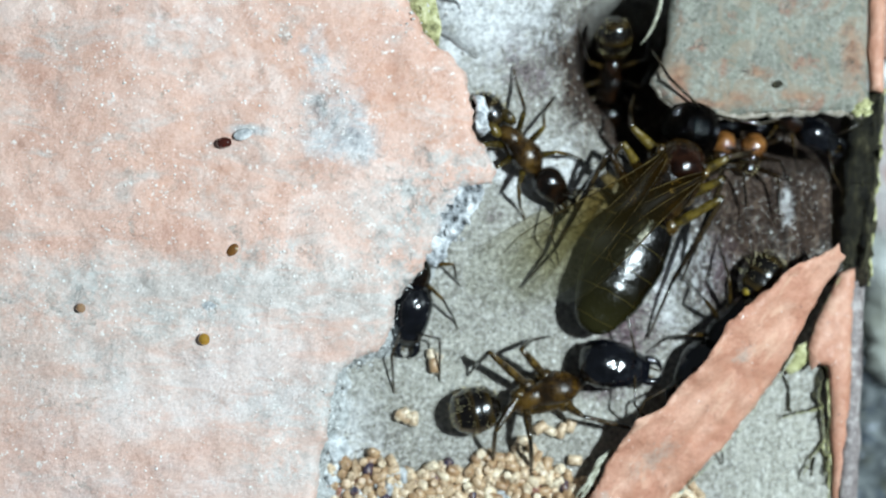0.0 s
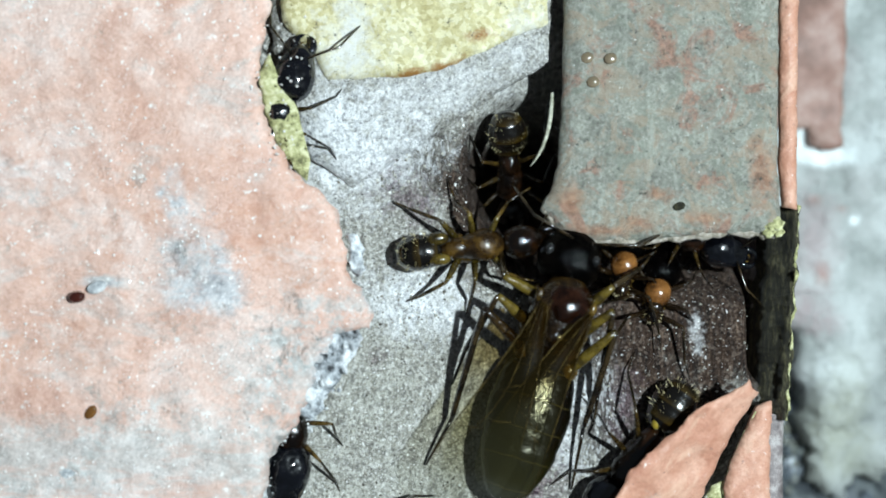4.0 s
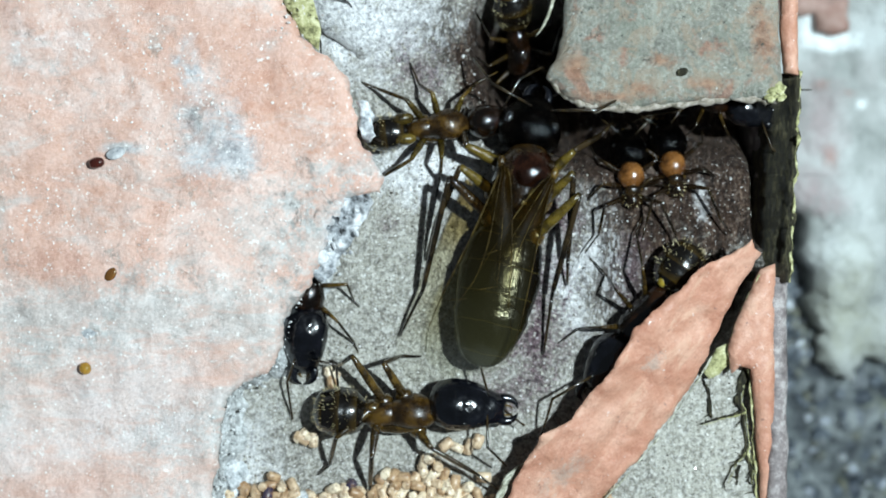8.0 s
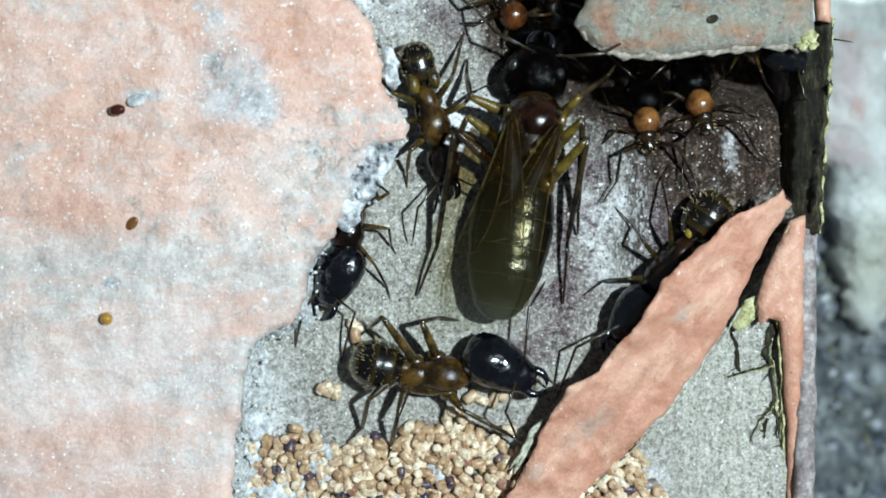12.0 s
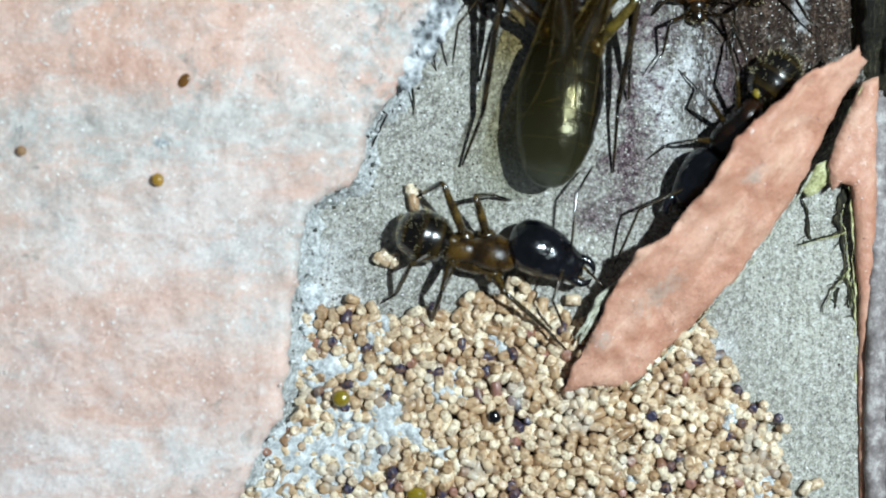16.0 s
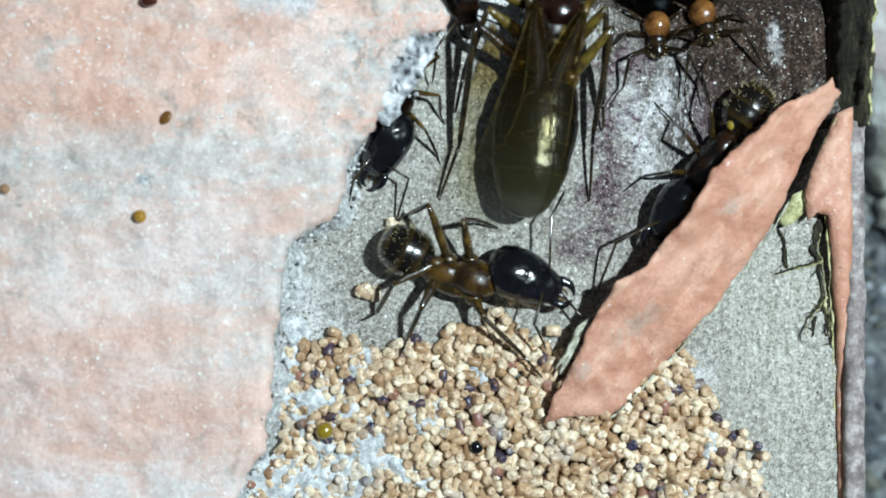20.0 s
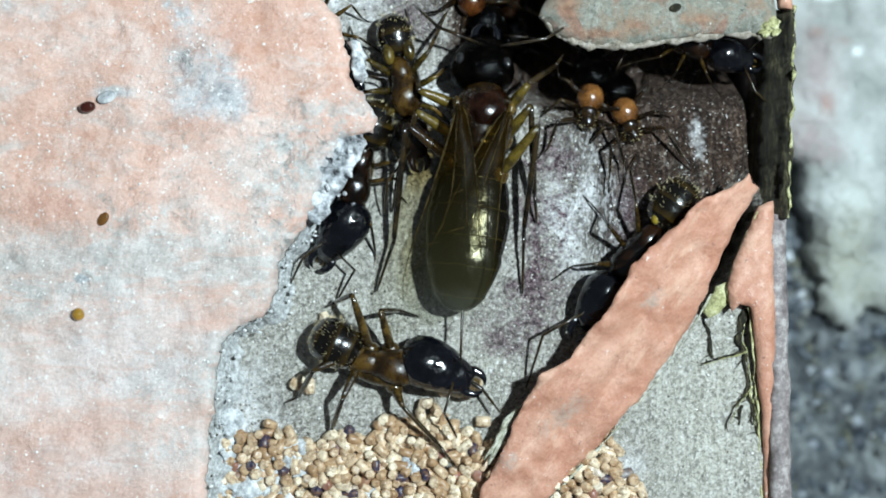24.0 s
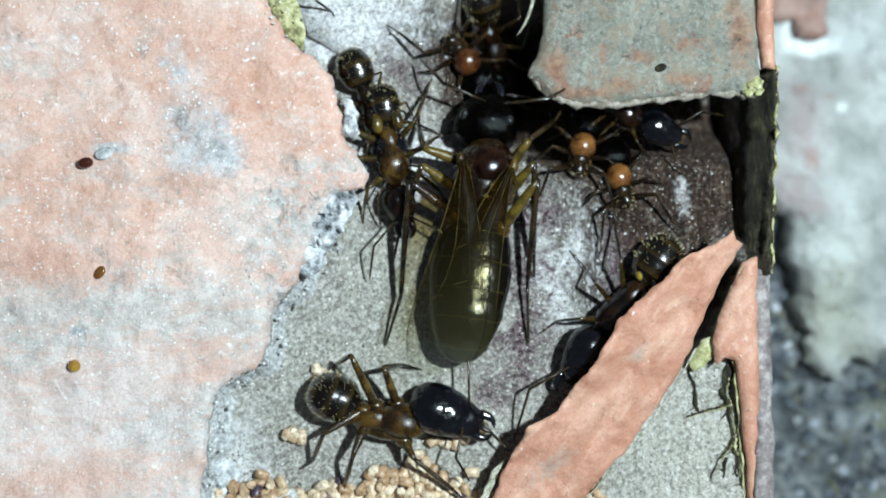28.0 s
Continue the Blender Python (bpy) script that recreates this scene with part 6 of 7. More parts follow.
def queen_ant():
    """The winged queen, facing +x."""
    ant = thing("queen_ant", "large winged queen ant, smoky wings folded over dark gaster", "ant")
    bm = bmesh.new()
    loft(bm, [(1.5, 0, 1.6, 0.4, 0.4), (1.85, 0, 1.85, 0.95, 0.85), (2.5, 0, 1.9, 1.35, 0.98), (3.3, 0, 1.95, 1.55, 1.1), (4.3, 0, 2.0, 1.68, 1.2), (5.2, 0, 2.0, 1.66, 1.2), (5.9, 0, 1.9, 1.4, 1.02), (6.4, 0, 1.8, 0.95, 0.8), (6.8, 0, 1.6, 0.45, 0.4)], 22)
    for v in bm.verts:
        v.co += Vector((0, v.co.y, v.co.z - 1.9)).normalized() * 0.09 * noise.noise(v.co * 1.3)
    thorax = part("thorax", bm, umber_shell, ant, "umber-brown thorax")
    bm = bmesh.new()
    loft(bm, [(4.0, -0.1, 2.5, 0.4, 0.35), (4.3, -0.1, 2.55, 0.85, 0.66), (4.8, -0.1, 2.5, 1.14, 0.88), (5.4, -0.1, 2.4, 1.24, 0.93), (5.9, -0.1, 2.2, 1.14, 0.82), (6.3, -0.1, 2.0, 0.9, 0.6), (6.55, -0.1, 1.9, 0.45, 0.3)], 20)
    part("scutum", bm, scutum_shell, thorax, "rusty glossy shield")
    bm = bmesh.new()
    loft(bm, [(2.6, 0, 2.5, 0.3, 0.2), (2.9, 0, 2.6, 0.75, 0.5), (3.4, 0, 2.65, 0.95, 0.6), (3.8, 0, 2.6, 0.85, 0.5), (4.1, 0, 2.5, 0.4, 0.3)], 16)
    part("scutellum", bm, umber_shell, thorax)
    for sgn in (1, -1):
        bm = bmesh.new()
        egg(bm, (5.3, 1.45 * sgn, 2.6), 0.38, 0.22, 0.25, 7, 10)
        part("tegula", bm, coxa_shell, thorax, "olive wing-root scale")
    bm = bmesh.new()
    loft(bm, [(1.0, 0, 1.5, 0.25, 0.25), (1.2, 0, 1.75, 0.55, 0.6), (1.45, 0, 1.75, 0.55, 0.6), (1.65, 0, 1.5, 0.25, 0.25)], 12)
    part("petiole", bm, brown_shell, ant)
    bm = bmesh.new()
    rings = []
    for j in range(41):
        u = j / 40
        a = math.pi * (0.03 + 0.95 * u)
        r = math.sin(a) ** 0.72 * (1.06 - 0.36 * u)
        step = 1 + 0.05 * (1 - ((u * 5) % 1))
        rings.append((4.1 * math.cos(a), 0, 0.12 - 0.3 * u, 2.42 * r * step, 1.4 * r * step))
    loft(bm, rings, 26)
    gaster = part("gaster", bm, queen_gaster, ant, "dark glossy banded gaster", at=(-1.6, 0.1, 1.45))
    gaster.rotation_euler = (0, radians(7), 0)
    hc = (7.75, 0.3, 1.35)
    bm = bmesh.new()
    loft(bm, [(x * 1.5, 0, z, w * 1.75, h * 1.6) for x, z, w, h in ((-1.0, 0.0, 0.45, 0.3), (-0.9, 0.02, 0.78, 0.52), (-0.6, 0.06, 0.97, 0.68), (-0.2, 0.08, 1.0, 0.72), (0.3, 0.0, 0.88, 0.62), (0.7, -0.1, 0.66, 0.46), (1.0, -0.2, 0.35, 0.22))], 20)
    head = part("head", bm, shaded_skull, ant, "black head", at=hc)
    for sgn in (1, -1):
        bm = bmesh.new()
        egg(bm, (0.0, 1.25 * sgn, 0.75), 0.34, 0.24, 0.24, 7, 10)
        part("eye", bm, eye_mat, head)
        mandible(head, sgn, (1.35, 0.55, -0.3), 0.9, black_shell)
        antenna(head, sgn, (8.6, 0.5 * sgn, 2.2), (9.2, 2.9 * sgn, 2.6), (10.6, 4.4 * sgn, 0.9), 0.1, dark_leg, hc)
    for sgn, length, outer, inner, z0 in ((1, 11.5, 1.55, 2.5, 3.62), (-1, 10.9, 0.95, 2.5, 3.42)):
        up, low = wing_outline(length, outer, inner)

        def sheet(xa, f):
            return 0.38 * math.sin(math.pi * (0.1 + 0.8 * f)) - 0.005 * (xa + 3) ** 2 + 0.05 * math.sin(xa * 1.7 + 5 * f) + 0.05 * noise.noise((xa * 0.9, f * 4, sgn * 3.0))
        bm = bmesh.new()
        rows = []
        for (xa, ya), (_, yb) in zip(up, low):
            rows.append([bm.verts.new((xa, (yb + (ya - yb) * k / 10) * sgn, sheet(xa, k / 10))) for k in range(11)])
        for a, b in zip(rows, rows[1:]):
            for k in range(10):
                bm.faces.new((a[k], a[k + 1], b[k + 1], b[k]))
        wing = part("wing", bm, wing_mat, ant, "smoky amber see-through wing", at=(5.0, 1.3 * sgn, z0))
        # strong front and rear edges, two long veins and the cross veins of the cells
        runs = [([0.98] * 13, 0.06), ([0.03] * 9, 0.045), ([0.8, 0.74, 0.68, 0.62, 0.58, 0.56, 0.58, 0.62, 0.7, 0.8, 0.9], 0.04), ([0.45, 0.42, 0.38, 0.34, 0.3, 0.27, 0.25, 0.24], 0.032)]
        for run, girth in runs:
            bm = bmesh.new()
            pts = []
            for j, f in enumerate(run):
                i = min(24, int(j * 1.9))
                (xa, ya), (_, yb) = up[i], low[i]
                pts.append((xa, (yb + (ya - yb) * f) * sgn, sheet(xa, f) + 0.02))
            tube(bm, pts, [girth * (1 - 0.75 * n / (len(pts) - 1)) for n in range(len(pts))], 5)
            part("vein", bm, vein_mat, wing)
        for i, f0, f1 in ((9, 0.33, 0.62), (13, 0.28, 0.6), (15, 0.62, 0.97)):
            bm = bmesh.new()
            (xa, ya), (_, yb) = up[i], low[i]
            pts = [(xa - 0.5 * t, (yb + (ya - yb) * (f0 + (f1 - f0) * t)) * sgn, sheet(xa, f0 + (f1 - f0) * t) + 0.02) for t in (0, 0.35, 0.7, 1)]
            tube(bm, pts, 0.018, 5)
            part("vein", bm, vein_mat, wing)
    QUEEN_WINGS.extend(o for o in ant.children if o.name.startswith("wing"))
    made = []
    table = [((5.2, 1.2, 1.5), (5.7, 3.5, 2.4), (7.0, 3.9, 0.6), (7.9, 4.0, 0.1), "front", 1), ((3.6, 1.3, 1.4), (4.6, 3.5, 2.6), (1.2, 4.2, 0.7), (-0.7, 4.3, 0.1), "middle", 1), ((2.2, 1.2, 1.5), (3.8, 4.0, 2.7), (-2.4, 3.9, 0.8), (-5.2, 4.5, 0.1), "hind", 1),
             ((5.2, -1.2, 1.5), (6.8, -2.2, 2.3), (8.2, -3.6, 0.6), (9.0, -4.0, 0.1), "front", -1), ((3.6, -1.2, 1.4), (5.6, -2.5, 2.6), (1.0, -3.3, 0.7), (-0.4, -3.6, 0.1), "middle", -1), ((1.7, -1.2, 1.6), (4.6, -2.95, 2.8), (-0.9, -3.0, 0.8), (-4.3, -3.4, 0.1), "hind", -1)]
    for hip, knee, ankle, foot, key, sgn in table:
        upper = umber_shell if (key, sgn) == ("hind", 1) else queen_femur
        made.append((leg(ant, sgn, hip, knee, ankle, foot, 0.22, (upper, dark_leg)), hip, key, sgn))
    return ant, made, (head, Vector(hc))


BIG_LEGS = {
    ("hind", 1): ((-0.81, 0.57, 1.2), (-2.49, 3.3, 2.6), (-3.39, 2.63, 0.6), (-3.88, 2.17, 0.1)),
    ("middle", 1): ((0.3, 0.8, 1.2), (-0.69, 2.9, 2.5), (0.25, 3.07, 0.6), (1.31, 2.92, 0.1)),
    ("front", 1): ((1.6, -0.2, 0.9), (4.7, 0.28, 0.8), (5.54, 0.02, 0.9), (6.71, -0.88, 1.2)),
    ("hind", -1): ((-1.4, 0.5, 1.6), (-3.47, -1.1, 2.2), (-4.0, -2.8, 0.5), (-4.69, -3.39, 0.1)),
    ("middle", -1): ((-1.3, -0.3, 1.3), (-1.71, -2.12, 2.2), (-2.03, -3.95, 0.6), (-2.25, -5.08, 0.3)),
    ("front", -1): ((0.78, -0.9, 1.1), (1.58, -1.85, 1.9), (3.94, -3.37, 1.2), (5.21, -4.36, 1.0)),
}
TUCKED = {
    ("hind", 1): ((-0.7, 0.45, 0.95), (-1.9, 1.9, 1.7), (-2.4, 0.9, 0.6), (-3.4, 0.8, 0.1)),
    ("middle", 1): ((0.2, 0.5, 0.95), (0.0, 2.3, 1.7), (0.9, 2.6, 0.6), (1.5, 3.1, 0.1)),
    ("front", 1): ((1.1, 0.45, 1.0), (2.2, 1.9, 1.7), (3.4, 2.8, 0.5), (4.3, 3.2, 0.05)),
}
queen, queen_legs, queen_head = queen_ant()
big, big_legs, big_head, big_gaster = worker("big_worker_ant", "big-headed worker ant, glossy black head, amber thorax, beside the pellets", 1.0, black_shell, amber_shell, gaster_shell, BIG_LEGS,
                                             head_w=1.42, head_l=2.05, head_at=3.0, gaster_at=-3.0, gaster_r=(1.5, 1.32, 1.25), feelers=(((3.1, 3.2, 2.6), (3.3, 5.0, 2.2)), ((4.3, -2.2, 1.6), (5.4, -3.0, 0.6))), seed=2, leg_r=0.18, roll=-42, hairs=150)
edge_ant, edge_legs, edge_head, _ = worker("edge_worker_ant", "worker ant with black head half under the broken paint edge", 0.95, black_shell, brown_shell, gaster_shell, TUCKED, head_w=1.35, head_l=1.95,
                                                     head_at=3.3, gaster_at=-3.0, feelers=(((4.6, 1.9, 1.8), (7.8, 2.2, 0.4)), ((5.8, -0.9, 1.5), (8.6, -0.5, 0.4))), seed=3)
small, small_legs, small_head, _ = worker("small_worker_ant", "small worker ant, dark banded gaster, olive legs, beside the queen", 0.86, brown_shell, amber_shell, gaster_shell, None, head_w=1.05, head_l=1.35, gaster_r=(1.45, 1.1, 1.0), seed=4, roll=-20, leg_r=0.16, leg_mats=(queen_femur, leg_shell))
for y in (0.62, -0.5):
    bm = bmesh.new()
    egg(bm, (-1.75, y, 1.55), 0.62, 0.34, 0.4, 8, 12)
    part("joint", bm, olive_shell, small, "olive joint plate")
hole_ant, hole_legs, hole_head, _ = worker("hole_worker_ant", "brown worker ant deep in the dark hole", 0.85, brown_shell, brown_shell, gaster_shell, None, seed=5, head_w=1.1, head_l=1.4)
# oversized dark heads fill out the shaded band below the plate
CHAMBER = dict(gaster_r=(0.7, 0.55, 0.45), gaster_at=-0.9, head_w=1.5, head_l=1.7, head_at=3.1, ball=True, leg_mats=(umber_shell, dark_leg), leg_r=0.14)
out_ant, out_legs, out_head, _ = worker("emerging_worker_ant", "worker ant with rusty round thorax climbing from the dark hole", 0.78, shaded_skull, umber_shell, umber_shell, None, front_mat=rust_shell, seed=6, **CHAMBER)
room_ant, room_legs, room_head, _ = worker("chamber_worker_ant", "rust-coloured worker ant reaching under the weathered plate", 0.75, shaded_skull, umber_shell, umber_shell, None, front_mat=dome_shell, seed=7, **CHAMBER)
mate_ant, mate_legs, mate_head, _ = worker("chamber_worker_ant", "rust-coloured worker ant beside the queen's head", 0.75, shaded_skull, umber_shell, umber_shell, None, front_mat=dome_shell, seed=8, **CHAMBER)
dark_ant, dark_legs, dark_head, _ = worker("shadow_worker_ant", "black-headed worker ant in the shade of the plate", 0.75, black_shell, brown_shell, gaster_shell, None, seed=9)
flake_ant, flake_legs, flake_head, _ = worker("flake_worker_ant", "black-headed brown worker ant sheltering under the red flake", 1.0, black_shell, brown_shell, gaster_shell, None, head_w=1.35, head_l=1.7,
                                                         feelers=(((5.0, 2.6, 1.6), (6.8, 4.6, 0.3)), ((6.6, -1.6, 1.8), (9.5, -0.6, 0.3))), seed=10, hairs=130)
bm = bmesh.new()
egg(bm, (-2.0, -0.35, 1.75), 0.34, 0.3, 0.28, 8, 12)
part("joint", bm, make_cuticle("pale_joint_cuticle", (0.20, 0.14, 0.012), (0.34, 0.25, 0.03), 0.3, 0.3), flake_ant, "yellow-amber joint")
rim_ant, rim_legs, rim_head, _ = worker("paint_edge_worker_ant", "black worker ant on the cream paint by the broken edge", 0.85, black_shell, black_shell, gaster_shell, None, seed=11)
late_ant, late_legs, late_head, _ = worker("late_worker_ant", "dark worker ant slipping out from under the paint coat", 0.8, black_shell, brown_shell, gaster_shell, TUCKED, seed=12)
build_frass()


# ---- all that moves ----
def body_rows(rows, z, pitch=0.0):
    return [(t, P(x, y, z, 0, pitch, turn)) for t, x, y, turn in rows]


def stride(made, rows, until=28.0, reach=16.0, beat=1.6):
    """Legs swing while the body travels, three and three, and rest while it stands."""
    times = [t * 0.5 for t in range(int(until * 2) + 1)]

    def speed(t):
        for a, b in zip(rows, rows[1:]):
            if a[0] <= t <= b[0]:
                d = math.hypot(b[1] - a[1], b[2] - a[2]) + abs(b[3] - a[3]) * 0.04
                return d / max(b[0] - a[0], 0.1)
        return 0.0
    for limb, hip, key, sgn in made:
        phase = 0.0 if (key == "middle") == (sgn > 0) else math.pi
        out = []
        for t in times:
            k = min(1.0, speed(t) / 3.0)
            out.append((t, P(*hip, 0, 0, k * reach * math.sin(beat * 2 * math.pi * t * 0.71 + phase) * sgn)))
        walk(limb, out)


def nod(head, at, rows, reach=4.0):
    h, c = head, at
    walk(h, [(t * 1.0, P(c[0], c[1], c[2], 0, reach * 0.4 * math.sin(t * 1.9), reach * math.sin(t * 1.27 + c[0]))) for t in range(0, 29)])


def motions():
    table = [
        (queen, queen_legs, queen_head, [(0, 5.06, 0.02, 64), (1, 6.07, 0.61, 70), (2, 4.68, -0.36, 73), (2.5, 4.81, -0.6, 73), (4.5, 5.4, -0.6, 74), (5, 3.85, -0.58, 74), (6, 4.0, -0.6, 75), (7, 3.8, -0.8, 77), (8, 3.3, -0.8, 77), (9, 3.07, -0.72, 78), (10, 2.95, -0.6, 78), (11, 2.6, -0.85, 79), (12, 2.5, -0.83, 80), (12.5, 2.35, -0.87, 80), (14.5, 1.66, -0.99, 81), (17, 1.66, -1.05, 81), (20, 1.5, -0.91, 81), (21, 1.34, -0.8, 82), (23.5, 1.7, -0.9, 82), (25, 1.86, -0.8, 83), (26.5, 1.9, -0.85, 83), (28, 2.49, -0.81, 82)], 0.1, 0, 1.5),
        (big, big_legs, big_head, [(0, 0.26, -8.66, 20), (0.5, -0.66, -8.46, 16), (1, -0.15, -7.95, 12), (5, -1.16, -9.29, 5), (5.5, -1.12, -8.86, 10), (6, -1.89, -8.81, 6), (7, -1.54, -8.94, 14), (8, -2.32, -8.91, 3), (8.5, -2.62, -9.11, -1), (9, -1.52, -9.1, -2), (10, -2.64, -9.09, 11), (10.5, -2.77, -9.18, 5), (11, -3.51, -9.22, -3), (12, -1.95, -9.44, 0), (12.5, -2.47, -9.22, 7), (14.5, -2.98, -10.07, -7), (15, -2.78, -9.87, -9), (16, -2.71, -10.03, -8), (17, -2.17, -9.53, -4), (18, -2.38, -9.37, -12), (19, -2.38, -9.62, -17), (20, -2.63, -9.58, -13), (21, -2.96, -9.35, -6), (23.5, -3.29, -9.34, -15), (25, -2.54, -9.4, -10), (28, -2.22, -9.55, -8)], 0.0, 0, 0),
        (edge_ant, edge_legs, edge_head, [(0, -7.46, -1.38, -94), (1, -7.32, -1.42, -96), (2.5, -7.60, -2.05, -96), (5, -7.47, -1.75, -95), (8, -7.41, -1.78, -93), (9.5, -7.18, -1.28, -98), (11, -6.46, -0.83, -100), (12, -6.42, -1.09, -102), (12.5, -6.85, -0.76, -102), (13.5, -5.91, 2.28, -114), (14.5, -6.60, 2.10, -116), (16, -6.9, 1.9, -118), (17, -6.25, 0.3, -111), (18, -6.2, 0.45, -110), (19, -6.34, 0.3, -106), (20, -5.83, 0.48, -103), (20.5, -6.7, 1.5, -110), (21, -6.1, 2.3, -112), (23.4, -6.4, 2.2, -116), (24, -4.40, 0.90, -107), (24.5, -4.80, 0.92, -109), (25, -4.20, -0.86, -112), (25.5, -4.41, 0.07, -107), (26, -4.36, 1.23, -103), (26.6, -3.64, 2.94, -97), (27, -6.3, 3.31, -97), (28, -6.9, 3.9, -109)], -0.35, 0, 3),
        (small, small_legs, small_head, [(0, -1.80, 5.30, -47), (0.5, -1.56, 4.41, -23), (1, -1.42, 7.11, 1), (2, 0.27, 7.78, 10), (2.5, 0.14, 7.76, 10), (4.5, 2.24, 7.28, 2), (5, 1.52, 7.59, -7), (6, 2.41, 7.77, -2), (7, -0.03, 6.87, 3), (8, -0.38, 6.68, 7), (9, -0.33, 6.50, 4), (10, -0.90, 5.91, -15), (11, -2.13, 4.75, -71), (12, -2.06, 4.60, -75), (12.5, -2.08, 4.76, -73), (14.5, -3.51, 5.65, -72), (17, -3.26, 7.27, -73), (20, -3.15, 7.53, -76), (21.5, -2.37, 7.10, -77), (23.5, -1.76, 5.92, -78), (25, -1.96, 5.57, -86), (26.5, -2.13, 5.41, -86), (28, -1.99, 5.10, -81)], 0.0, 0, 4),
        (hole_ant, hole_legs, hole_head, [(0, 3.90, 10.73, -85), (2, 4.23, 12.56, -81), (5, 4.13, 11.84, -82), (8, 4.20, 11.94, -77), (11, 4.47, 11.62, -77), (28, 3.56, 12.32, -76)], -3.2, 38, 2),
        (out_ant, out_legs, out_head, [(0, 9.97, 11.51, -110), (5, 9.25, 12.49, -110), (8, 9.31, 12.43, -109), (8.6, 5.17, 11.96, -93), (9.5, 2.70, 10.93, -63), (11, 2.21, 10.79, -54), (12, 1.82, 10.82, -56), (14.5, 0.66, 11.17, -56), (20, 0.61, 10.46, -54), (25, 1.56, 11.32, -55), (28, 1.67, 11.18, -54)], -0.8, 20, 3),
        (room_ant, room_legs, room_head, [(0, 11.92, 5.20, 78), (2.5, 11.94, 4.51, 72), (5, 11.83, 3.81, 83), (6, 12.49, 3.71, 88), (7, 11.9, 3.33, 94), (8, 12.8, 3.7, 99), (9, 13.42, 3.84, 101), (11, 12.95, 4.25, 105), (12, 12.80, 4.33, 106), (14.5, 12.25, 3.97, 111), (20, 10.58, 3.34, 105), (23.5, 10.56, 3.33, 107), (25, 10.56, 3.29, 107), (28, 10.91, 2.82, 104)], -0.8, 22, 3),
        (mate_ant, mate_legs, mate_head, [(0, 10.05, 5.29, 75), (5, 10.2, 5.60, 82), (6, 11.0, 6.0, 79), (7, 10.11, 2.96, 84), (8, 10.4, 3.1, 92), (9, 10.74, 3.2, 94), (11, 9.96, 3.18, 92), (12, 9.71, 3.34, 93), (14.5, 9.17, 2.81, 93), (20, 7.88, 2.67, 90), (25, 8.37, 4.39, 80), (28, 8.50, 4.57, 79)], -0.8, 22, 3),
        (dark_ant, dark_legs, dark_head, [(0, 13.81, 8.13, -28), (5, 13.39, 8.23, -20), (8, 14.54, 8.50, -18), (11, 14.92, 8.77, -20), (25, 13.77, 8.00, -18), (26.5, 13.65, 7.87, -12), (28, 10.76, 7.54, -25)], -1.2, 0, 4),
        (flake_ant, flake_legs, flake_head, [(0, 10.85, -4.25, -123), (8, 11.0, -3.55, -126), (20, 10.65, -3.55, -126), (25, 10.75, -3.5, -128), (28, 10.65, -3.55, -128)], -0.15, 0, 3),
        (rim_ant, rim_legs, rim_head, [(0, -8.52, 14.70, 71), (2, -8.06, 13.78, 71), (2.5, -7.85, 13.68, 70), (4.5, -8.52, 13.83, 70), (5, -7.94, 14.62, 71), (8, -8.00, 14.64, 71), (28, -8.07, 14.37, 70)], 0.45, 0, 4),
        (late_ant, late_legs, late_head, [(0, -9.76, 10.17, -61), (25, -6.00, 9.34, -67), (25.6, -5.47, 9.11, -54), (26, -4.70, 9.56, -51), (27, -4.64, 10.08, -50), (27.6, -3.83, 8.37, -61), (28, -2.98, 7.55, -67)], -0.2, 0, 4),
    ]
    for ant, limbs, (head, at), rows, z, pitch, reach in table:
        if rows[-1][0] < 28:
            rows = rows + [(28, *rows[-1][1:])]
        walk(ant, body_rows(rows, z, pitch))
        stride(limbs, rows, reach=8.0 if ant is big else 14.0)
        if ant not in (big, edge_ant):
            nod(head, at, rows, reach)
    walk(edge_head[0], [(t, P(*edge_head[1], roll, 4, yaw)) for t, roll, yaw in ((0, 0, 2), (4, 0, -3), (8, 0, 0), (10, 0, -8), (12, 8, -14), (14.5, 0, -4), (17, 0, -6), (20, 0, -10), (23.5, 0, -14), (25, -12, -32), (26, -8, -26), (28, 0, -6))])
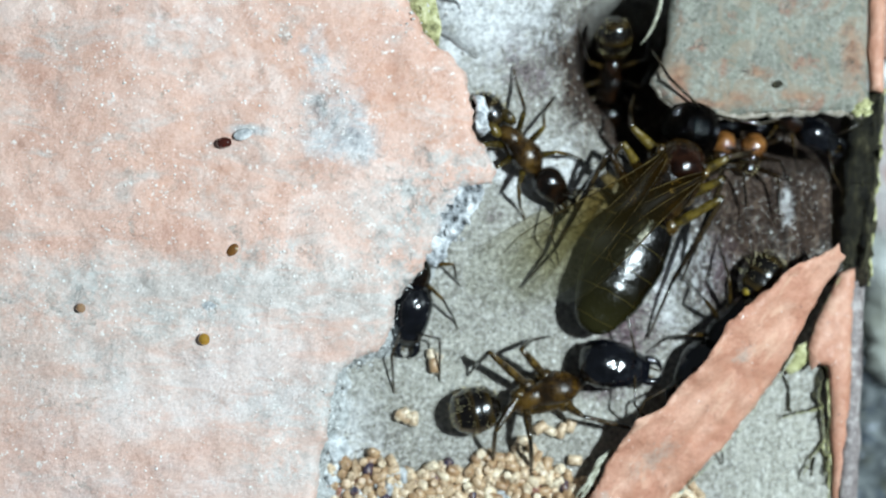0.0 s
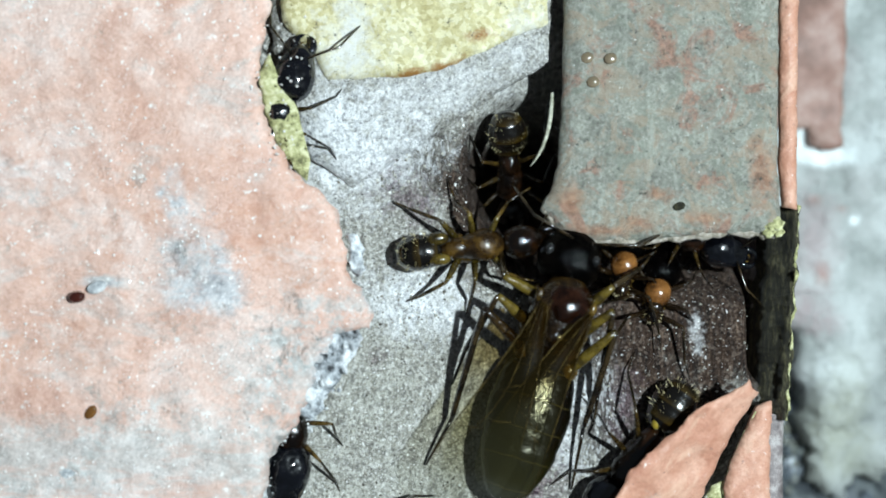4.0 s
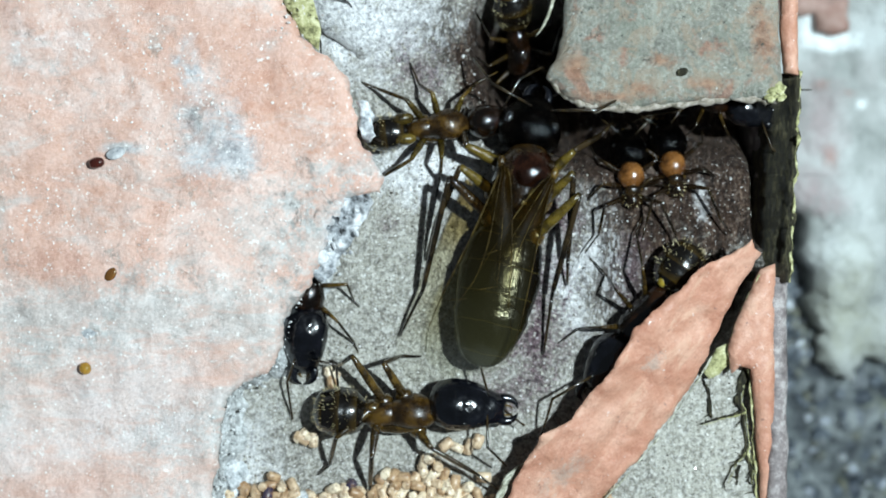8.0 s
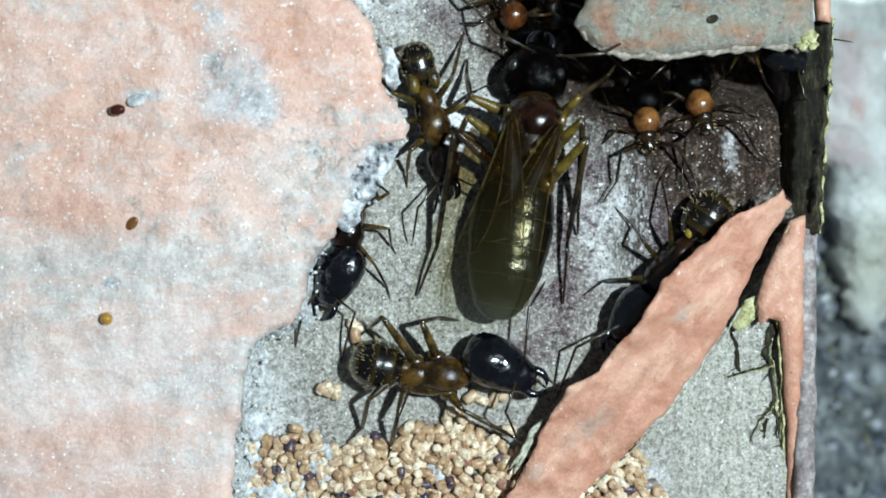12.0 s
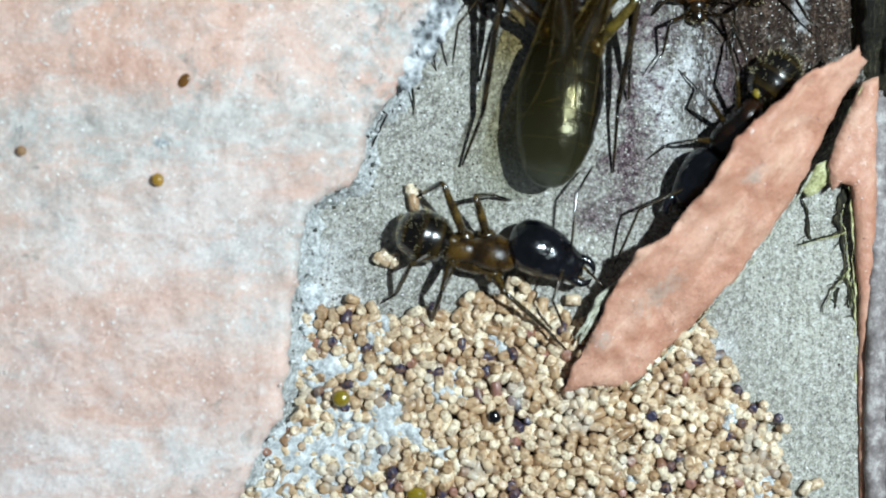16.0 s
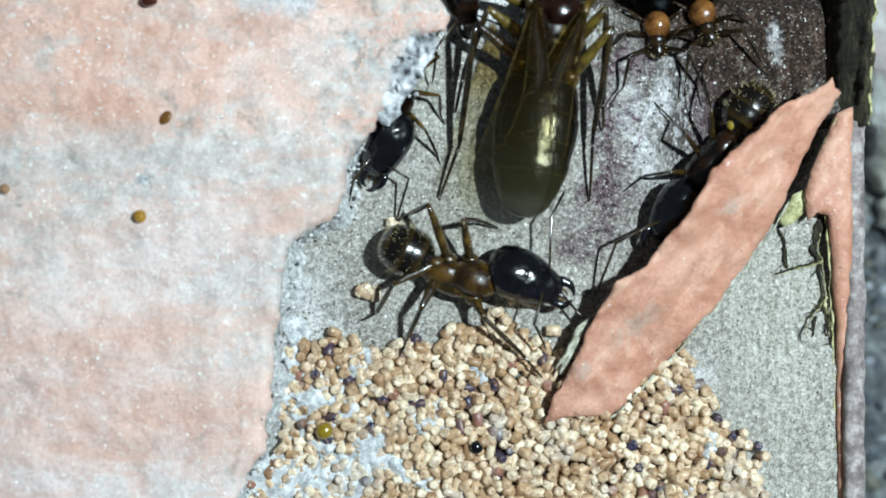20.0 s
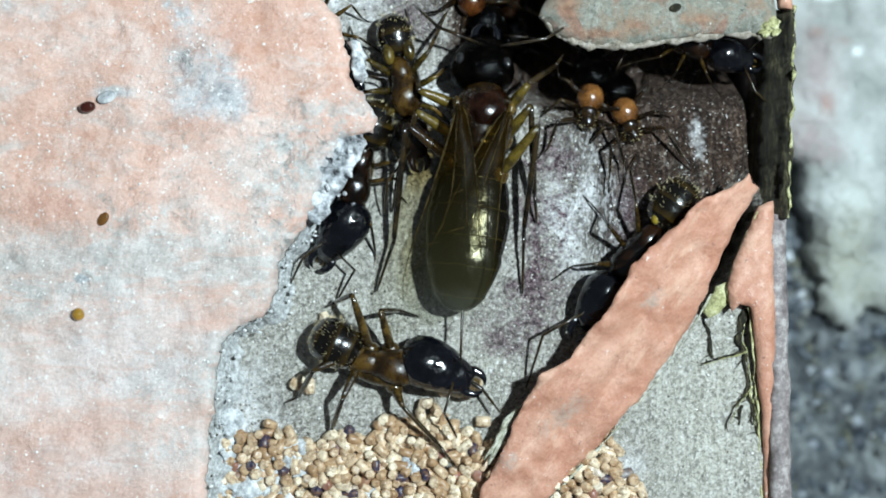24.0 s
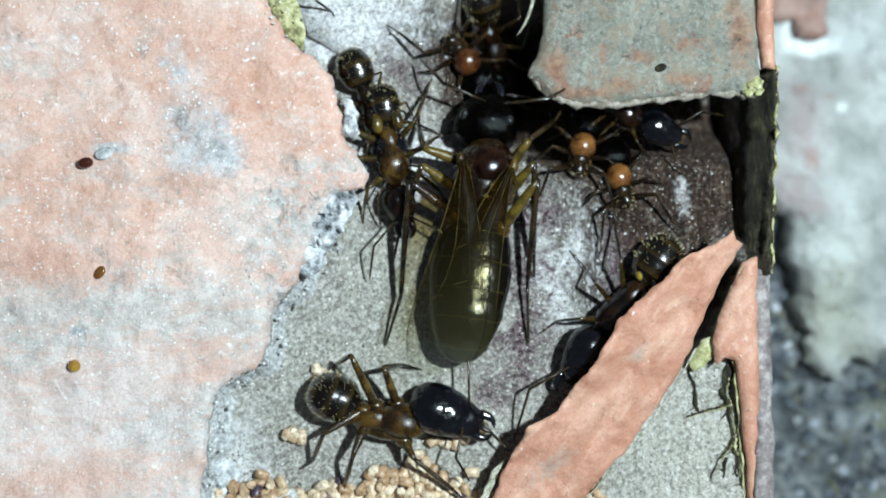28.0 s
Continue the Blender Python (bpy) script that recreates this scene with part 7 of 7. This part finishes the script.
    # the big worker's head turns on its neck and its gaster swings
    walk(big_head[0], [(t, P(x, y, 1.5, -14, -3, yaw)) for t, x, y, yaw in (
        (0, 4.23, 0.3, -25), (0.5, 4.73, 0.11, -21), (1, 4.24, 0.1, -17), (5, 3.66, 0.62, -20), (5.5, 3.53, 0.3, -22), (6, 3.74, 0.78, -14), (7, 3.9, 0.71, -9), (8, 3.63, 0.27, -8), (8.5, 2.74, 0.55, -24), (9, 3.41, 0.51, -16), (10, 3.09, 0.53, 1), (10.5, 3.52, 0.27, -10), (11, 3.41, 0.27, -17), (12, 3.63, 0.57, -25), (12.5, 4.16, 0.43, -17), (14.5, 3.29, 0.27, -18), (15, 3.16, 0.34, -16), (16, 3.37, 0.47, -17), (17, 3.62, 0.56, -16), (18, 3.21, 0.46, -13), (19, 2.82, 0.7, -13), (20, 3.21, 0.68, -9), (21, 3.36, 0.92, -9), (23.5, 2.85, 0.58, -7), (25, 2.85, 0.6, -15), (28, 3, 0.83, -12))])
    walk(big_gaster[0], [(t, P(x, y, 1.25, -20, 0, math.degrees(math.atan2(-y, -x)))) for t, x, y in (
        (0, -4.15, 0.3), (0.5, -3.5, 0.11), (1, -3.32, 0.1), (5, -3.31, 0.62), (5.5, -3.34, 0.3), (6, -3.26, 0.78), (7, -3.33, 0.71), (8, -3.3, 0.27), (8.5, -3.17, 0.55), (9, -3.95, 0.51), (10, -2.84, 0.53), (10.5, -2.93, 0.27), (11, -2.69, 0.27), (12, -2.94, 0.57), (12.5, -2.58, 0.43), (14.5, -2.43, 0.27), (15, -2.57, 0.34), (16, -2.98, 0.47), (17, -2.94, 0.56), (18, -3.03, 0.46), (19, -3.23, 0.7), (20, -3.13, 0.68), (21, -2.78, 0.92), (23.5, -2.65, 0.58), (25, -2.99, 0.6), (28, -3.22, 0.83))])

    # the folded wings slide back over the gaster as she turns
    left, right = QUEEN_WINGS
    walk(left, [(t, P(5.0, 1.3, 3.85, -4, -1, a - 2)) for t, a in ((0, -21), (1, -17), (2, -11), (5, -8), (6, -11), (7, -3), (8, -1), (28, 0))])
    walk(right, [(t, P(5.0, -1.3, 3.62, 4, -1, a - 5)) for t, a in ((0, -17), (1, -13), (2, -7), (5, -2), (6.5, -1), (8, 0), (28, 0))])


motions()
